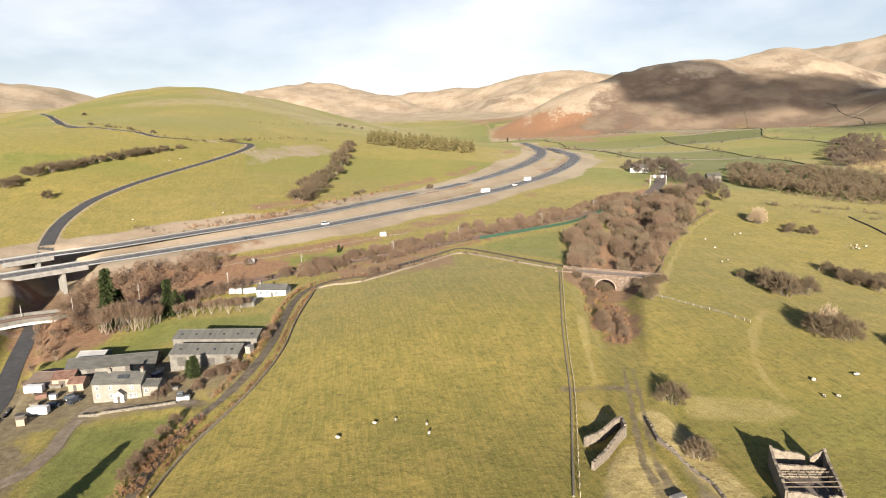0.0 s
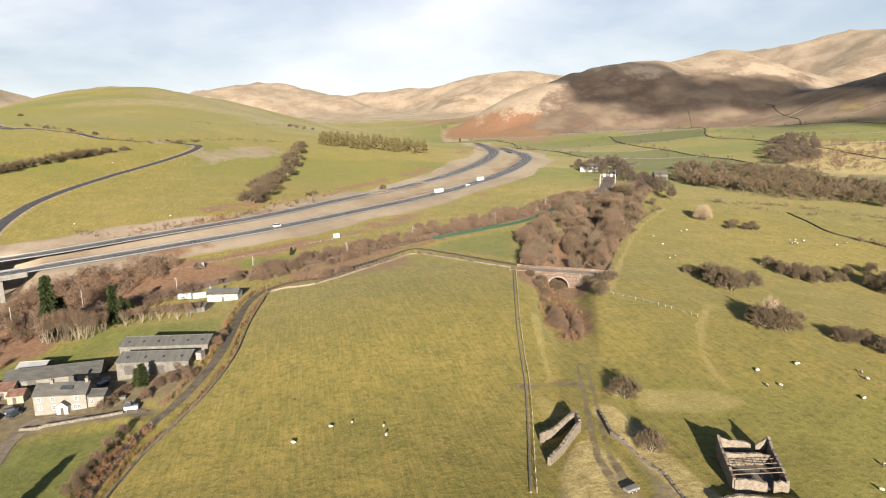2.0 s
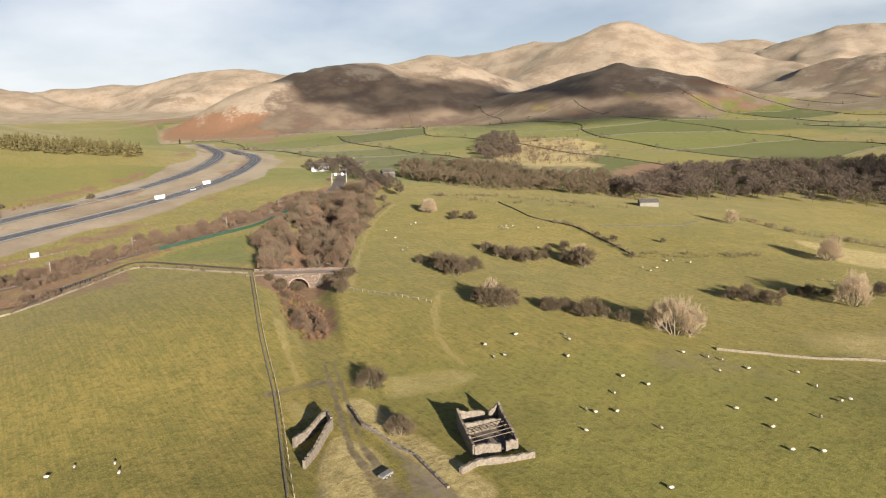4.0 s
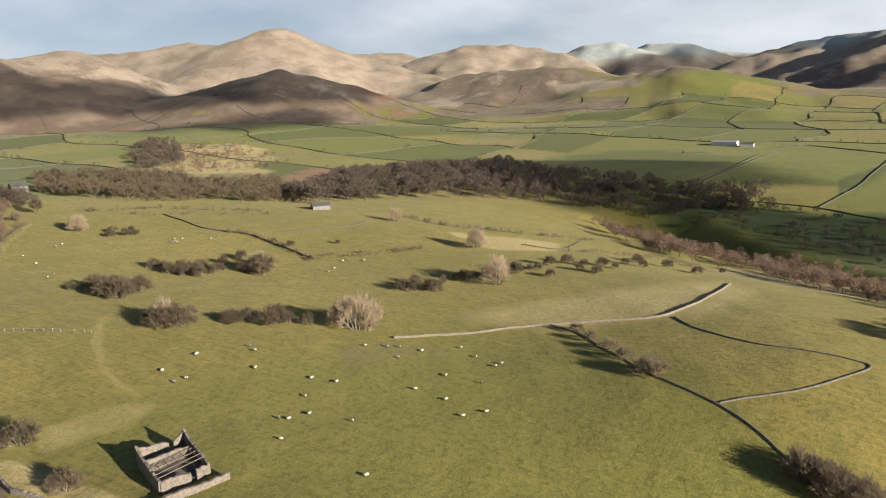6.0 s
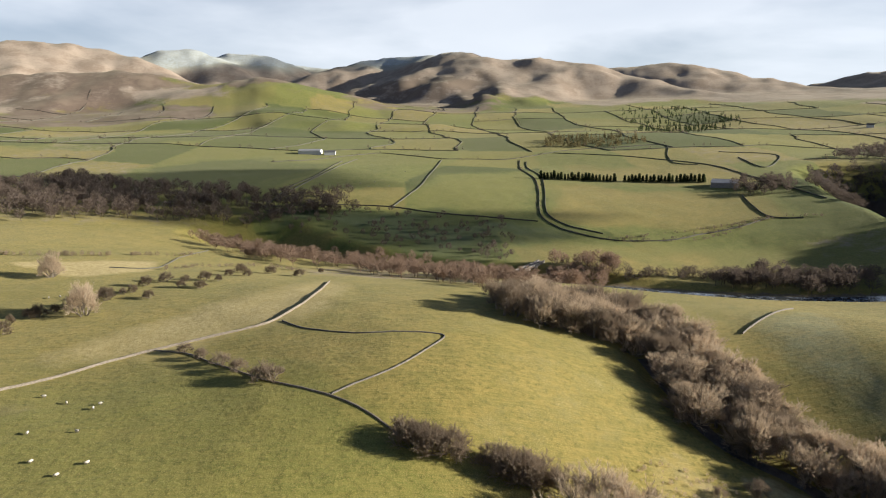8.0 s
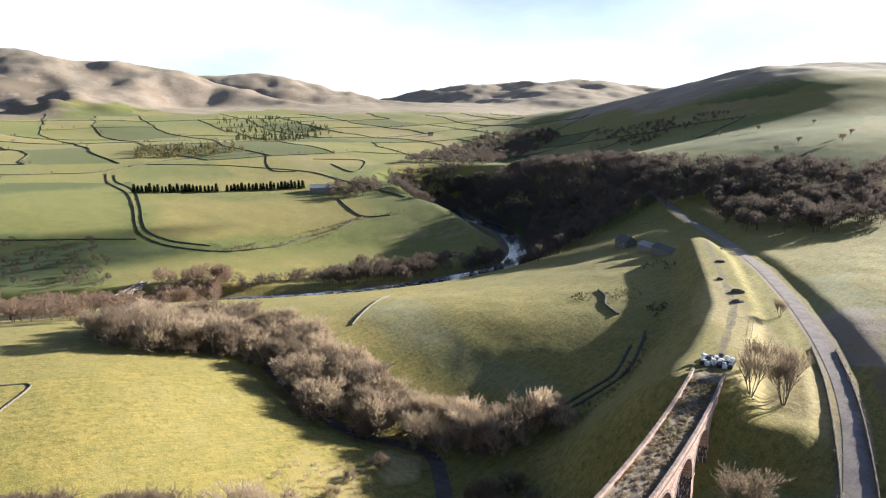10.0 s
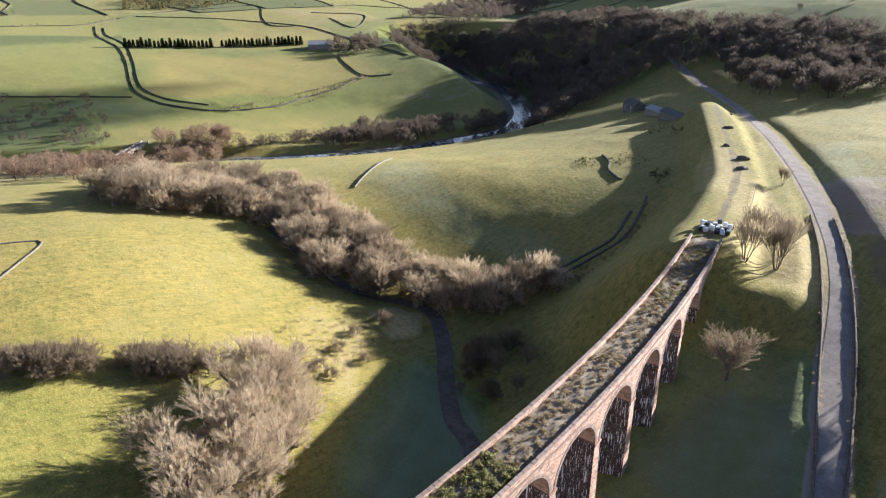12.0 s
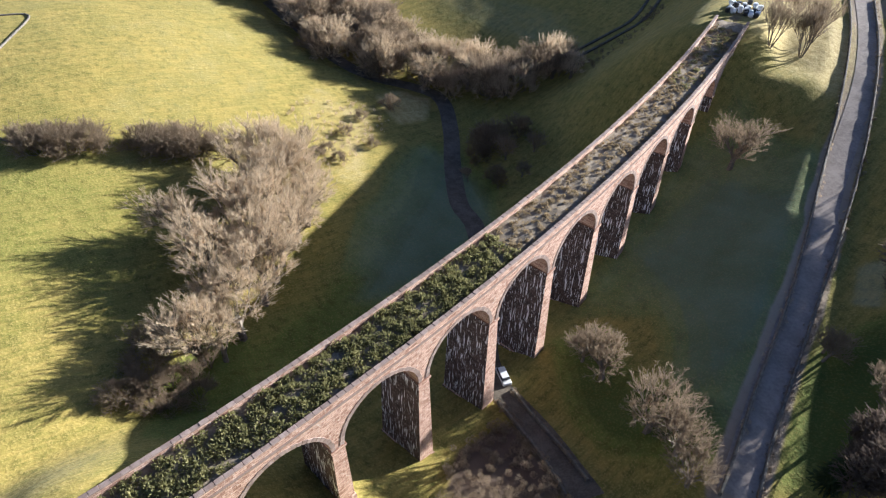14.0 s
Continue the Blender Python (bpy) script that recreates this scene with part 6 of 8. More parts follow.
wood("wet_scrub", W_WET, 150, 0.5, 1.7, "bush", TWIGS, "pale rushes and brush on the boggy bank", 24)
wood("farm_scrub", W_FARM_SCRUB, 150, 1.5, 4, "bush", TWIGS_RED, "brown scrub on the bank beside the farm", 25)
for x, y, t in fill(W_BECK, 215, 9.5, 15, 30):
    plant(ROUND[:2] + ROUND_BROWN + ROUND_LOW + BUSH_PALE, x, y, t, "alder_tree", "bare pale alder in the wooded beck valley", "tree", "trees in the beck wood", 1.1)
for k in range(46):
    s = k / 45
    x, y = R_CONIFER[0][0] + (R_CONIFER[1][0] - R_CONIFER[0][0]) * s + plant_rnd.uniform(-2, 2), R_CONIFER[0][1] + (R_CONIFER[1][1] - R_CONIFER[0][1]) * s
    if 0.47 < s < 0.52:
        continue
    plant(SPRUCE, x, y, plant_rnd.uniform(8, 12), "cypress", "dark evergreen in a shelter belt", "tree", "evergreens in the shelter belt", 1.2)


# ---- gorse and heather on the viaduct deck ----
def deck_scrub(name, a0, a1, count, low, high, mat, label, seed):
    rnd = random.Random(seed)
    pile = Pile()
    for _ in range(count):
        a, r = rnd.uniform(a0, a1), IN_R + 0.9 + (OUT_R - IN_R - 1.8) * rnd.random()
        x, y = on_curve(a, r)
        size = rnd.uniform(low, high)
        for _ in range(46):
            d = Vector((rnd.gauss(0, 1), rnd.gauss(0, 1), abs(rnd.gauss(0, 0.9)) + 0.1)).normalized()
            o = Vector((x, y, 0.15)) + d * size * rnd.uniform(0.45, 0.95)
            pile.blade(o, o + bend(d, 0.8, rnd) * size * 0.42, size * 0.26, rnd)
    return tagged(new(name, pile.mesh(name, mat)), label, "shrubs", kind="stuff")


HEATH = twig_material("dry_heath", (0.26, 0.19, 0.10), (0.40, 0.31, 0.19), (0.11, 0.09, 0.045))
deck_scrub("gorse", -172.0, -164.6, 900, 0.35, 0.9, GORSE, "dark green gorse crowding the old trackbed", 3)
deck_scrub("heath", -164.8, -154.2, 900, 0.2, 0.5, HEATH, "low brown heath on the old trackbed", 4)
deck_scrub("gorse", -158.0, -154.0, 70, 0.35, 0.7, GORSE, "scattered dark gorse on the trackbed end", 5)

# ---- drystone walls and hedges ----
WALL_FIELD_EAST = [(23, 113.4, -1.5), (25.4, 126.7, -1.9), (29.4, 148.4, -1.9), (32.6, 167.8, -1.2), (35.5, 190.3, 0.6), (39.5, 218.3, 3), (50.2, 283.8, 4.5)]
WALL_LANE = [(-65.3, 127.4, -7.8), (-65.1, 138, -7.6), (-63.8, 150.5, -7.1), (-60.4, 164.1, -5.9), (-56.7, 181.2, -4.1), (-54.9, 205.2, -2.1), (-57.5, 238.2, -1.2), (-58.4, 267.3, -1.1), (-58, 286.8, -1), (-39, 288.8, 0.6), (-19.4, 308.2, 1.7), (-4.4, 327.8, 2.3), (7.5, 339.8, 3), (22.7, 321.2, 3.5), (37.2, 300.6, 4.2), (49.4, 286.4, 4.5)]
WALL_LANE_WEST = [(-68.9, 162, -7.1), (-69.8, 149.4, -7.8), (-71, 138.1, -8.2), (-71.6, 128.6, -8.4)]
WALL_A = [(164.9, 135.5, -6.7), (176.4, 126.6, -7.6), (188.2, 116.2, -8.2), (199.3, 107.9, -8.4), (208.9, 97.7, -8.3), (216.9, 85.9, -7.8), (223.6, 75.1, -7.2), (230.5, 66.1, -6.7), (239.2, 61.6, -6.5), (260.8, 57.1, -6.9), (284.9, 55.6, -8.5), (316.3, 56.6, -12.4)]
WALL_B = [(208.9, 97.7, -8.3), (205.2, 85.6, -8), (195.7, 74, -7.7), (186.2, 61.3, -7.4), (180, 52.3, -7.3), (174.9, 42.4, -7.4), (169.5, 31.3, -8), (162.3, 20.8, -9.5), (154.6, 12.5, -11.7), (148.8, 5.1, -14)]
WALL_C = [(233, 60.1, -6.4), (222.6, 49, -5.8), (215, 31.2, -5.2), (215, 17.4, -5.3), (215.4, 5.7, -6), (213.4, -0.4, -6.7), (199.4, 6.2, -6.7), (189, 12.7, -6.9), (181.3, 19.7, -7.2), (176.1, 25.8, -7.5), (170.4, 31.5, -7.9)]
WALL_D = [(248.7, 398.4, 7.9), (244.5, 368.7, 5.7), (241.3, 345.6, 3.6), (244.8, 327, 1.9), (249, 310.2, 0.4), (244, 279, -2.4), (236.5, 248.1, -4.6)]
HEDGE_D = [(238.2, 249.8, -4.5), (254.2, 239.7, -4.9), (269.6, 228.4, -5.2), (288, 214.8, -5.8)]
WALL_E = [(329.6, 288.6, -1), (308.9, 285.3, -0.9), (282.5, 295.2, -0.3), (263.8, 306.3, 0.3)]
WALL_N = [(176.9, 429.3, 10.6), (144.2, 385.9, 7.2), (121.9, 345.6, 4.6), (99.4, 295.4, 3.3), (78.6, 245.5, 3.1)]
WALL_S = [(709.6, 174.8, -13.9), (746.9, 166.3, -10.2), (795.8, 158, -6.1), (869.2, 148.3, -1.5), (951.3, 138.7, 2.6), (1012.3, 129.6, 5.5)]
WALL_T = [(675.1, 50.6, -24.3), (717.1, 36.9, -18.2), (767.7, 24.3, -12.7), (841.8, 16.1, -7.4), (1008.8, -1.6, 1.2)]
WALL_U = [(662.5, 177.1, -19.5), (670.2, 140.4, -21), (677.8, 101, -22), (673.3, 50.5, -24.6), (657.5, 13, -27.9), (646.1, -22.1, -30.1), (635.8, -57.5, -32), (625.9, -93.4, -34)]
WALL_V = [(1024.4, -123.4, -0.5), (935.7, -113.6, -7.2), (852.4, -121.4, -12.8), (759.9, -113.9, -18.7), (676.7, -102.3, -26.9), (635.8, -100.5, -32.6), (601.3, -115.7, -38.2), (579.9, -142.9, -41.9), (573.5, -162.8, -43.4)]
WALL_V2 = [(1011.6, -131.9, -1.7), (945.8, -125.1, -6.8), (866.7, -132.4, -12.3), (759.5, -121, -19), (680.5, -109.4, -26.6), (642.3, -108.4, -31.8), (612.3, -123.4, -36.7), (592.9, -149, -40.2)]
WALL_W = [(959.4, 248.6, 4.6), (994.6, 200.5, 6.1), (1054.1, 148.9, 8.2), (1096.6, 99.8, 9.1), (1057.3, 45, 5.5), (1021.7, -1.8, 2), (1031.8, -57.7, 1.2), (1038.4, -108.1, 0.9), (1085.1, -172.2, 5.2), (1116.6, -230.4, 9.5), (1126.3, -313.4, 12.8), (1131.8, -384, 14.9), (1018.2, -352.1, 2.6), (958, -343.2, -3.5), (935.1, -367.2, -4.6)]
WALL_X = [(722.4, -335.5, -22.1), (679, -326.2, -27.1), (633.2, -322.8, -32.9), (618.2, -348, -32.4)]
WALL_X2 = [(573.5, -162.8, -43.4), (576.3, -202.7, -44.1), (592.5, -238.3, -42), (605.4, -275, -39.4), (629.4, -320.9, -33.5)]
WALL_Y = [(1087.2, -186.4, 5.6), (1020.1, -302.3, 1.2), (944.9, -371.1, -3.6), (862.7, -391.5, -8.9), (674.6, -402.1, -20.4)]
WALL_Z = [(267.7, -129.2, -30.3), (296, -154.3, -31.2), (331.9, -186.1, -35.2)]
WALL_H = [(676, 179.1, -17.7), (722.7, 176, -12.4), (766.4, 170.5, -8.3), (831.3, 157.8, -3.6), (980.1, 147.8, 4.2)]
WALL_K = [(980.8, -445, 1.9), (883.1, -437.9, -5.3), (960.7, -496.7, 1.4), (1012.7, -507.2, 5.1), (1044.5, -441.7, 7.2)]
WALL_BANK = [(343.2, 179.9, -10.4), (355.6, 159.2, -13.3), (416.1, 171.1, -20.7), (472, 172.9, -27.6)]
HEDGE_N = [(220.9, 450.6, 11.5), (243.3, 393.4, 7.6), (257.3, 391.9, 7.3), (289, 362.1, 4.9), (320.8, 344.1, 3.1)]
WALL_ROAD_W = [(97.2, -206.4, -3.8), (80.8, -182, -5.8), (64.1, -153.6, -9.6), (53.6, -134.1, -12.5), (41.1, -110.7, -15.1), (32.4, -93.2, -16.3), (25.6, -77.7, -17), (19.5, -64.6, -17), (16, -56.6, -16.8)]
WALL_ROAD_E = [(91.1, -209.2, -2.3), (71.4, -179.9, -4.7), (52.7, -147.3, -9.2), (39.6, -120.6, -12.7), (31.3, -101.8, -14.3), (24.2, -85.6, -15.1), (18.2, -71.7, -15.3), (12.6, -60.2, -14.9)]
WALL_LANE_S = [(53.2, -50.7, -30.9), (44.5, -49.4, -28.7), (36.3, -48.2, -26.1), (29.9, -46.8, -23.8)]
WALL_LANE_N = [(52.1, -46.7, -30.8), (43.6, -45.6, -28.6), (35.5, -44, -26), (29.6, -42.1, -23.9)]


PALE_STONE = plain("sunlit_drystone", (0.125, 0.105, 0.075), (0.24, 0.20, 0.15), 1.4, 0.95, bump=0.8, dist=0.2)
MOSSY_STONE = plain("mossy_drystone", (0.05, 0.047, 0.034), (0.12, 0.11, 0.085), 1.2, 0.95, bump=0.8, dist=0.2)


def wall_mesh(line, tall, thick, step, seed, mat):
    """A battered wall with an uneven top that follows the ground."""
    rnd = random.Random(seed)
    pts = resample(line, step)
    rows = []
    for k, p in enumerate(pts):
        d = (pts[min(k + 1, len(pts) - 1)] - pts[max(k - 1, 0)]).xy
        side = Vector((-d.y, d.x)).normalized()
        h, w = tall * rnd.uniform(0.86, 1.08), thick * rnd.uniform(0.9, 1.1)
        row = []
        for off, z in ((-w * 0.62, -0.5), (-w * 0.42, h * 0.9), (-w * 0.2, h), (w * 0.2, h * rnd.uniform(0.95, 1.05)), (w * 0.42, h * 0.9), (w * 0.62, -0.5)):
            x, y = p.x + side.x * off, p.y + side.y * off
            row.append((x, y, G(p.x, p.y) + z))
        rows.append(row)
    n = len(rows[0])
    verts = [v for row in rows for v in row]
    faces = [(k * n + c, k * n + c + 1, (k + 1) * n + c + 1, (k + 1) * n + c) for k in range(len(rows) - 1) for c in range(n - 1)]
    faces += [tuple(range(n)), tuple((len(rows) - 1) * n + c for c in range(n))[::-1]]
    me = mesh_of("field_wall", verts, faces, mat)
    bm = bmesh.new()
    bm.from_mesh(me)
    bmesh.ops.recalc_face_normals(bm, faces=bm.faces)
    bm.to_mesh(me)
    bm.free()
    return me


def field_wall(line, label, tall=1.05, thick=0.5, step=2.0, mat=None):
    return tagged(new("field_wall", wall_mesh(line, tall, thick, step, int(abs(line[0][0]) * 7) % 999, mat or DRYSTONE)), label, "wall", "field walls")


for line, label in (
    (WALL_FIELD_EAST, "grey drystone wall along the mown field"), (WALL_LANE, "low drystone wall beside the farm lane"),
    (WALL_LANE_WEST, "mossy wall hidden among lane shrubs"), (WALL_A, "pale drystone wall crossing the pasture"),
    (WALL_B, "drystone wall with bushes along it"), (WALL_C, "broken drystone wall round a small paddock"),
    (WALL_D, "dark drystone wall running up the pasture"), (WALL_E, "thin drystone wall on the far pasture"),
    (WALL_N, "drystone wall above the overgrown cutting"), (WALL_Z, "short field wall beside the wood"),
    (WALL_BANK, "pale wall beside the riverside meadow"), (WALL_ROAD_W, "mossy wall along the country road"),
    (WALL_ROAD_E, "mossy wall on the road's lower side"), (WALL_LANE_S, "mossy wall along the lane under the viaduct"),
    (WALL_LANE_N, "low wall along the lane under the viaduct"),
):
    field_wall(line, label, mat=MOSSY_STONE if line in (WALL_D, WALL_N, WALL_E, WALL_BANK, WALL_LANE_WEST) else PALE_STONE if line in (WALL_FIELD_EAST, WALL_A, WALL_LANE, WALL_B) else DRYSTONE, tall=0.42 if line in (WALL_B, WALL_C, WALL_FIELD_EAST) else 0.6 if line in (WALL_E, WALL_BANK) else 0.8)
for line in (WALL_S, WALL_T, WALL_U, WALL_V, WALL_V2, WALL_W, WALL_X, WALL_X2, WALL_Y, WALL_H, WALL_K):
    field_wall(line, "dark drystone wall between valley fields", 1.1, 0.6, 8.0, MOSSY_STONE)


def hedge(line, count, low, high, mat, label, seed, spread=1.5):
    rnd = random.Random(seed)
    pts = resample(line, 2.0)
    spots = []
    for _ in range(count):
        p = pts[rnd.randrange(len(pts))]
        spots.append((p.x + rnd.uniform(-spread, spread), p.y + rnd.uniform(-spread, spread), rnd.uniform(low, high)))
    return tagged(new("hedge", wood_mesh("hedge", spots, "bush", mat)), label, "hedge", kind="stuff")


field_wall([(-107.8, 176.8, 0), (-97.9, 177.0, 0), (-88.0, 177.2, 0), (-79.4, 177.3, 0)], "low pale garden wall before the farmhouse", 0.8, 0.9, 1.5)
for line in ([(145.7, -148.0, 0), (143.3, -161.0, 0), (142.6, -173.5, 0), (151.8, -192.5, 0), (159.0, -203.7, 0)], [(149.5, -147.0, 0), (147.0, -161.0, 0), (146.4, -172.5, 0), (155.0, -190.5, 0)]):
    field_wall(line, "low mossy wall of a sunken gully", 0.5, 1.1, 2.0, MOSSY_STONE)
field_wall([(219.1, -242.5, 0), (207.0, -234.0, 0), (196.1, -222.4, 0), (181.7, -214.0, 0)], "broken dark wall on the green hill", 0.9, 1.0, 2.0, MOSSY_STONE)
hedge(HEDGE_D, 26, 1.5, 2.6, TWIGS_BROWN, "bare brown hedge across the pasture", 1)
hedge(WALL_LANE_N, 50, 0.7, 1.5, TWIGS_BROWN, "brown bramble hedge beside the shaded lane", 21, 0.8)
hedge(WALL_LANE_S, 40, 0.6, 1.2, TWIGS_BROWN, "low bramble hedge along the lane wall", 22, 0.7)
hedge(HEDGE_N, 40, 1.5, 3, TWIGS_BROWN, "bare hedge below the wooded slope", 2, 2.5)
hedge([(472.5, -93.8, 0), (461.6, -134.8, 0), (463.0, -181.3, 0), (464.3, -231.2, 0), (458.3, -280.4, 0), (450.7, -316.4, 0)], 110, 5, 10, TWIGS_DARK, "row of dark bare trees along the river meadow", 38, 5)
hedge(WALL_LANE_WEST, 90, 1.2, 2.4, BRACKEN, "russet bracken and bramble beside the lane", 3, 2.4)
hedge([(p[0] - 3.2, p[1], 0) for p in LANE[4:12]], 210, 0.8, 2.0, BRACKEN, "rusty bracken verge along the farm lane", 13, 1.0)
hedge([(p[0] - 1.9, p[1], 0) for p in WALL_LANE[:9]], 340, 0.6, 1.4, BRACKEN, "rusty bracken and brambles along the lane wall", 14, 1.1)
hedge(WALL_LANE[9:], 60, 1.2, 2.4, TWIGS_RED, "bare hedge along the top of the mown field", 4)
hedge(WALL_V, 60, 1.2, 2.6, TWIGS_DARK, "overgrown hedge along the valley lane", 5, 3)
hedge(WALL_X2, 45, 2, 4.5, TWIGS_DARK, "bare hedge above the riverside meadow", 6, 3)
hedge(WALL_N, 50, 1.5, 3.5, TWIGS_RED, "scrubby hedge above the cutting", 7, 2.5)
hedge(WALL_D[3:], 40, 2, 3.5, TWIGS_BROWN, "brown hedge along the dark wall", 8, 1.5)
hedge(WALL_ROAD_E, 260, 0.5, 1.1, TWIGS_BROWN, "dry brambles along the road wall", 9, 0.8)
hedge(WALL_ROAD_W, 160, 0.4, 0.9, TWIGS, "dry grass and brambles on the road verge", 12, 0.8)
hedge(WALL_W[:9], 40, 2, 4.5, TWIGS_DARK, "scattered bushes along a valley wall", 10, 3)


for line in (W_LINE_A, W_LINE_B, W_LINE_C, W_LINE_D):
    hedge([(x, y, 0) for x, y in line], 45, 1.5, 4, TWIGS_THORN, "straggling bare hedge on the western hill", 11, 3)

hedge([(372.2, 296.5, 0), (361.9, 256.3, 0), (373.7, 222.6, 0), (400.0, 193.3, 0), (438.3, 167.5, 0)], 110, 2, 3.5, TWIGS_BROWN, "dark bare hedge beside a pale stubble strip", 31, 2.0)
hedge([(232.4, 246.5, 0), (252.3, 235.0, 0), (273.9, 221.3, 0), (284.7, 215.7, 0)], 40, 1.2, 2.4, TWIGS_BROWN, "low straggling hedge across the far pasture", 32, 2.0)
hedge([(347.5, 153.4, 0), (382.0, 131.4, 0), (404.4, 110.3, 0), (387.5, 82.9, 0)], 60, 1.5, 3, TWIGS_BROWN, "bare scrubby hedge below the far pasture", 33, 2.0)
hedge([(575.4, -147.2, 0), (595.0, -208.7, 0), (614.1, -275.4, 0), (624.3, -323.7, 0)], 60, 1.5, 3.5, TWIGS_BROWN, "brown hedge below the sunny meadow", 34, 2.0)
hedge([(573.2, -223.6, 0), (603.0, -282.6, 0), (630.3, -320.3, 0), (618.6, -365.1, 0)], 30, 2, 4, TWIGS_BROWN, "scattered bushes on the meadow bank", 35, 2.0)
hedge([(261.6, 497.9, 0), (286.2, 448.0, 0), (345.8, 444.8, 0), (367.9, 376.0, 0)], 90, 2, 4, TWIGS_BROWN, "bare hedge along the top of the pasture", 36, 2.0)
hedge([(220.8, 440.6, 0), (254.7, 426.0, 0), (281.2, 395.3, 0), (305.3, 367.1, 0)], 70, 1.5, 3.5, TWIGS_BROWN, "scrubby hedge on the far pasture edge", 37, 2.0)

hedge([(-161.3, 400.7, 0), (-136.4, 422.8, 0), (-108.1, 462.5, 0), (-74.4, 510.6, 0), (-42.4, 561.8, 0)], 170, 1.0, 2.4, BRACKEN, "russet scrub above the motorway", 39, 4.0)


# far field walls, one sheet of thin dark lines over the valley farmland
def far_walls():
    pile_v, pile_f, spots = [], [], []
    rnd = random.Random(9)

    def unbend(u, v):
        x, y = u, v
        for _ in range(12):
            a, b = bent(x, y)
            x, y = x + (u - a) * 0.7, y + (v - b) * 0.7
        return float(x), float(y)

    def edge(u0, v0, u1, v1):
        pts = [unbend(u0 + (u1 - u0) * s / 6, v0 + (v1 - v0) * s / 6) for s in range(7)]
        n = len(pile_v)
        for k, (x, y) in enumerate(pts):
            q, p = pts[min(k + 1, 6)], pts[max(k - 1, 0)]
            d = Vector((q[0] - p[0], q[1] - p[1])).normalized() * 0.3
            z = G(x, y)
            for _ in range(3):
                if rnd.random() < 0.22:
                    spots.append((x + rnd.uniform(-14, 14), y + rnd.uniform(-8, 8), rnd.uniform(3, 7.5)))
            pile_v.extend([(x - d.y, y + d.x, z - 1), (x - d.y * 0.6, y + d.x * 0.6, z + 1.2), (x + d.y * 0.6, y - d.x * 0.6, z + 1.2), (x + d.y, y - d.x, z - 1)])
        for k in range(6):
            for c in range(3):
                a = n + k * 4 + c
                pile_f.append((a, a + 1, a + 5, a + 4))

    for i in range(0, 16):
        for j in range(-14, 12):
            u, v = i * 190.0, j * 135.0
            x, y = unbend(u, v)
            r, az = math.hypot(x, y), math.degrees(math.atan2(x, y))
            z = G(x, y)
            if not ((1080 if az > 58 else 700) < r < 2500 and 7 < az < 150 and z < 90):
                continue
            if rnd.random() < 0.85:
                edge(u, v, u + 190, v)
            if rnd.random() < 0.85:
                edge(u, v, u, v + 135)
    tagged(new("far_hedgerow_trees", wood_mesh("far_hedgerow_trees", spots, "bush", TWIGS_DARK)), "dark bare trees dotted along distant field walls", "trees", kind="stuff")
    return tagged(new("far_field_walls", mesh_of("far_field_walls", pile_v, pile_f, MOSSY_STONE)), "network of dark drystone walls over distant fields", "wall", kind="stuff")


far_walls()

# ---- river ----
WATER = Mat("river_water", 0.12, 0.0, 0.5)
WATER.colour(WATER.mix(WATER.ramp(WATER.noise(0.25, 4, 0.6), 0.45, 0.6), (0.03, 0.035, 0.032), (0.20, 0.21, 0.21))).bump(WATER.noise(0.9, 4, 0.6), 0.25, 0.2)
river = ribbon("water", RIVER, -8, 8, 0.9 - 2.5, WATER.m, step=8.0, level=True)
tagged(river, "dark river with pale ripples in a stony bed", "river", kind="structure")

# ---- buildings ----
SLATE = plain("slate_roof", (0.055, 0.054, 0.05), (0.105, 0.10, 0.09), 0.9, 0.7, bump=0.5, dist=0.06, stretch=(3, 1, 1))
SHEET = plain("fibre_cement_roof", (0.08, 0.077, 0.07), (0.13, 0.125, 0.112), 0.35, 0.8, bump=0.3, stretch=(0.3, 3, 1))
PALE_SHEET = plain("pale_sheet_roof", (0.27, 0.265, 0.255), (0.36, 0.355, 0.345), 0.4, 0.6)
RUST = plain("rusty_iron_roof", (0.10, 0.05, 0.036), (0.20, 0.12, 0.09), 0.7, 0.75)
BROWN_SHEET = plain("brown_sheet_roof", (0.12, 0.085, 0.065), (0.19, 0.145, 0.115), 0.4, 0.8)
ROUGHCAST = plain("cream_roughcast", (0.165, 0.153, 0.13), (0.225, 0.21, 0.18), 0.5, 0.9)
WHITEWASH = plain("whitewash", (0.42, 0.415, 0.40), (0.54, 0.53, 0.515), 0.4, 0.85)
GREY_STONE = plain("grey_stone_wall", (0.12, 0.11, 0.095), (0.20, 0.185, 0.16), 1.2, 0.95, bump=0.7, dist=0.12)
TIMBER = plain("weathered_timber", (0.20, 0.155, 0.11), (0.36, 0.30, 0.23), 2.0, 0.9)
OLD_TIMBER = plain("rotting_timber", (0.10, 0.078, 0.055), (0.21, 0.165, 0.12), 2.0, 0.9)
DARK_DOOR = plain("dark_door", (0.05, 0.045, 0.04), (0.09, 0.08, 0.07), 1.0, 0.7)
WHITE_PAINT = plain("white_paint", (0.58, 0.575, 0.56), (0.70, 0.695, 0.68), 1.0, 0.5)
STEEL = plain("galvanised_steel", (0.38, 0.39, 0.40), (0.52, 0.53, 0.54), 1.0, 0.45, 0.7)
GLASS = plain("window_glass", (0.03, 0.035, 0.04), (0.05, 0.055, 0.06), 0.5, 0.08, bump=0, spec=0.6)
BLOCKWORK = plain("dirty_blockwork", (0.095, 0.088, 0.076), (0.16, 0.148, 0.13), 0.6, 0.9)
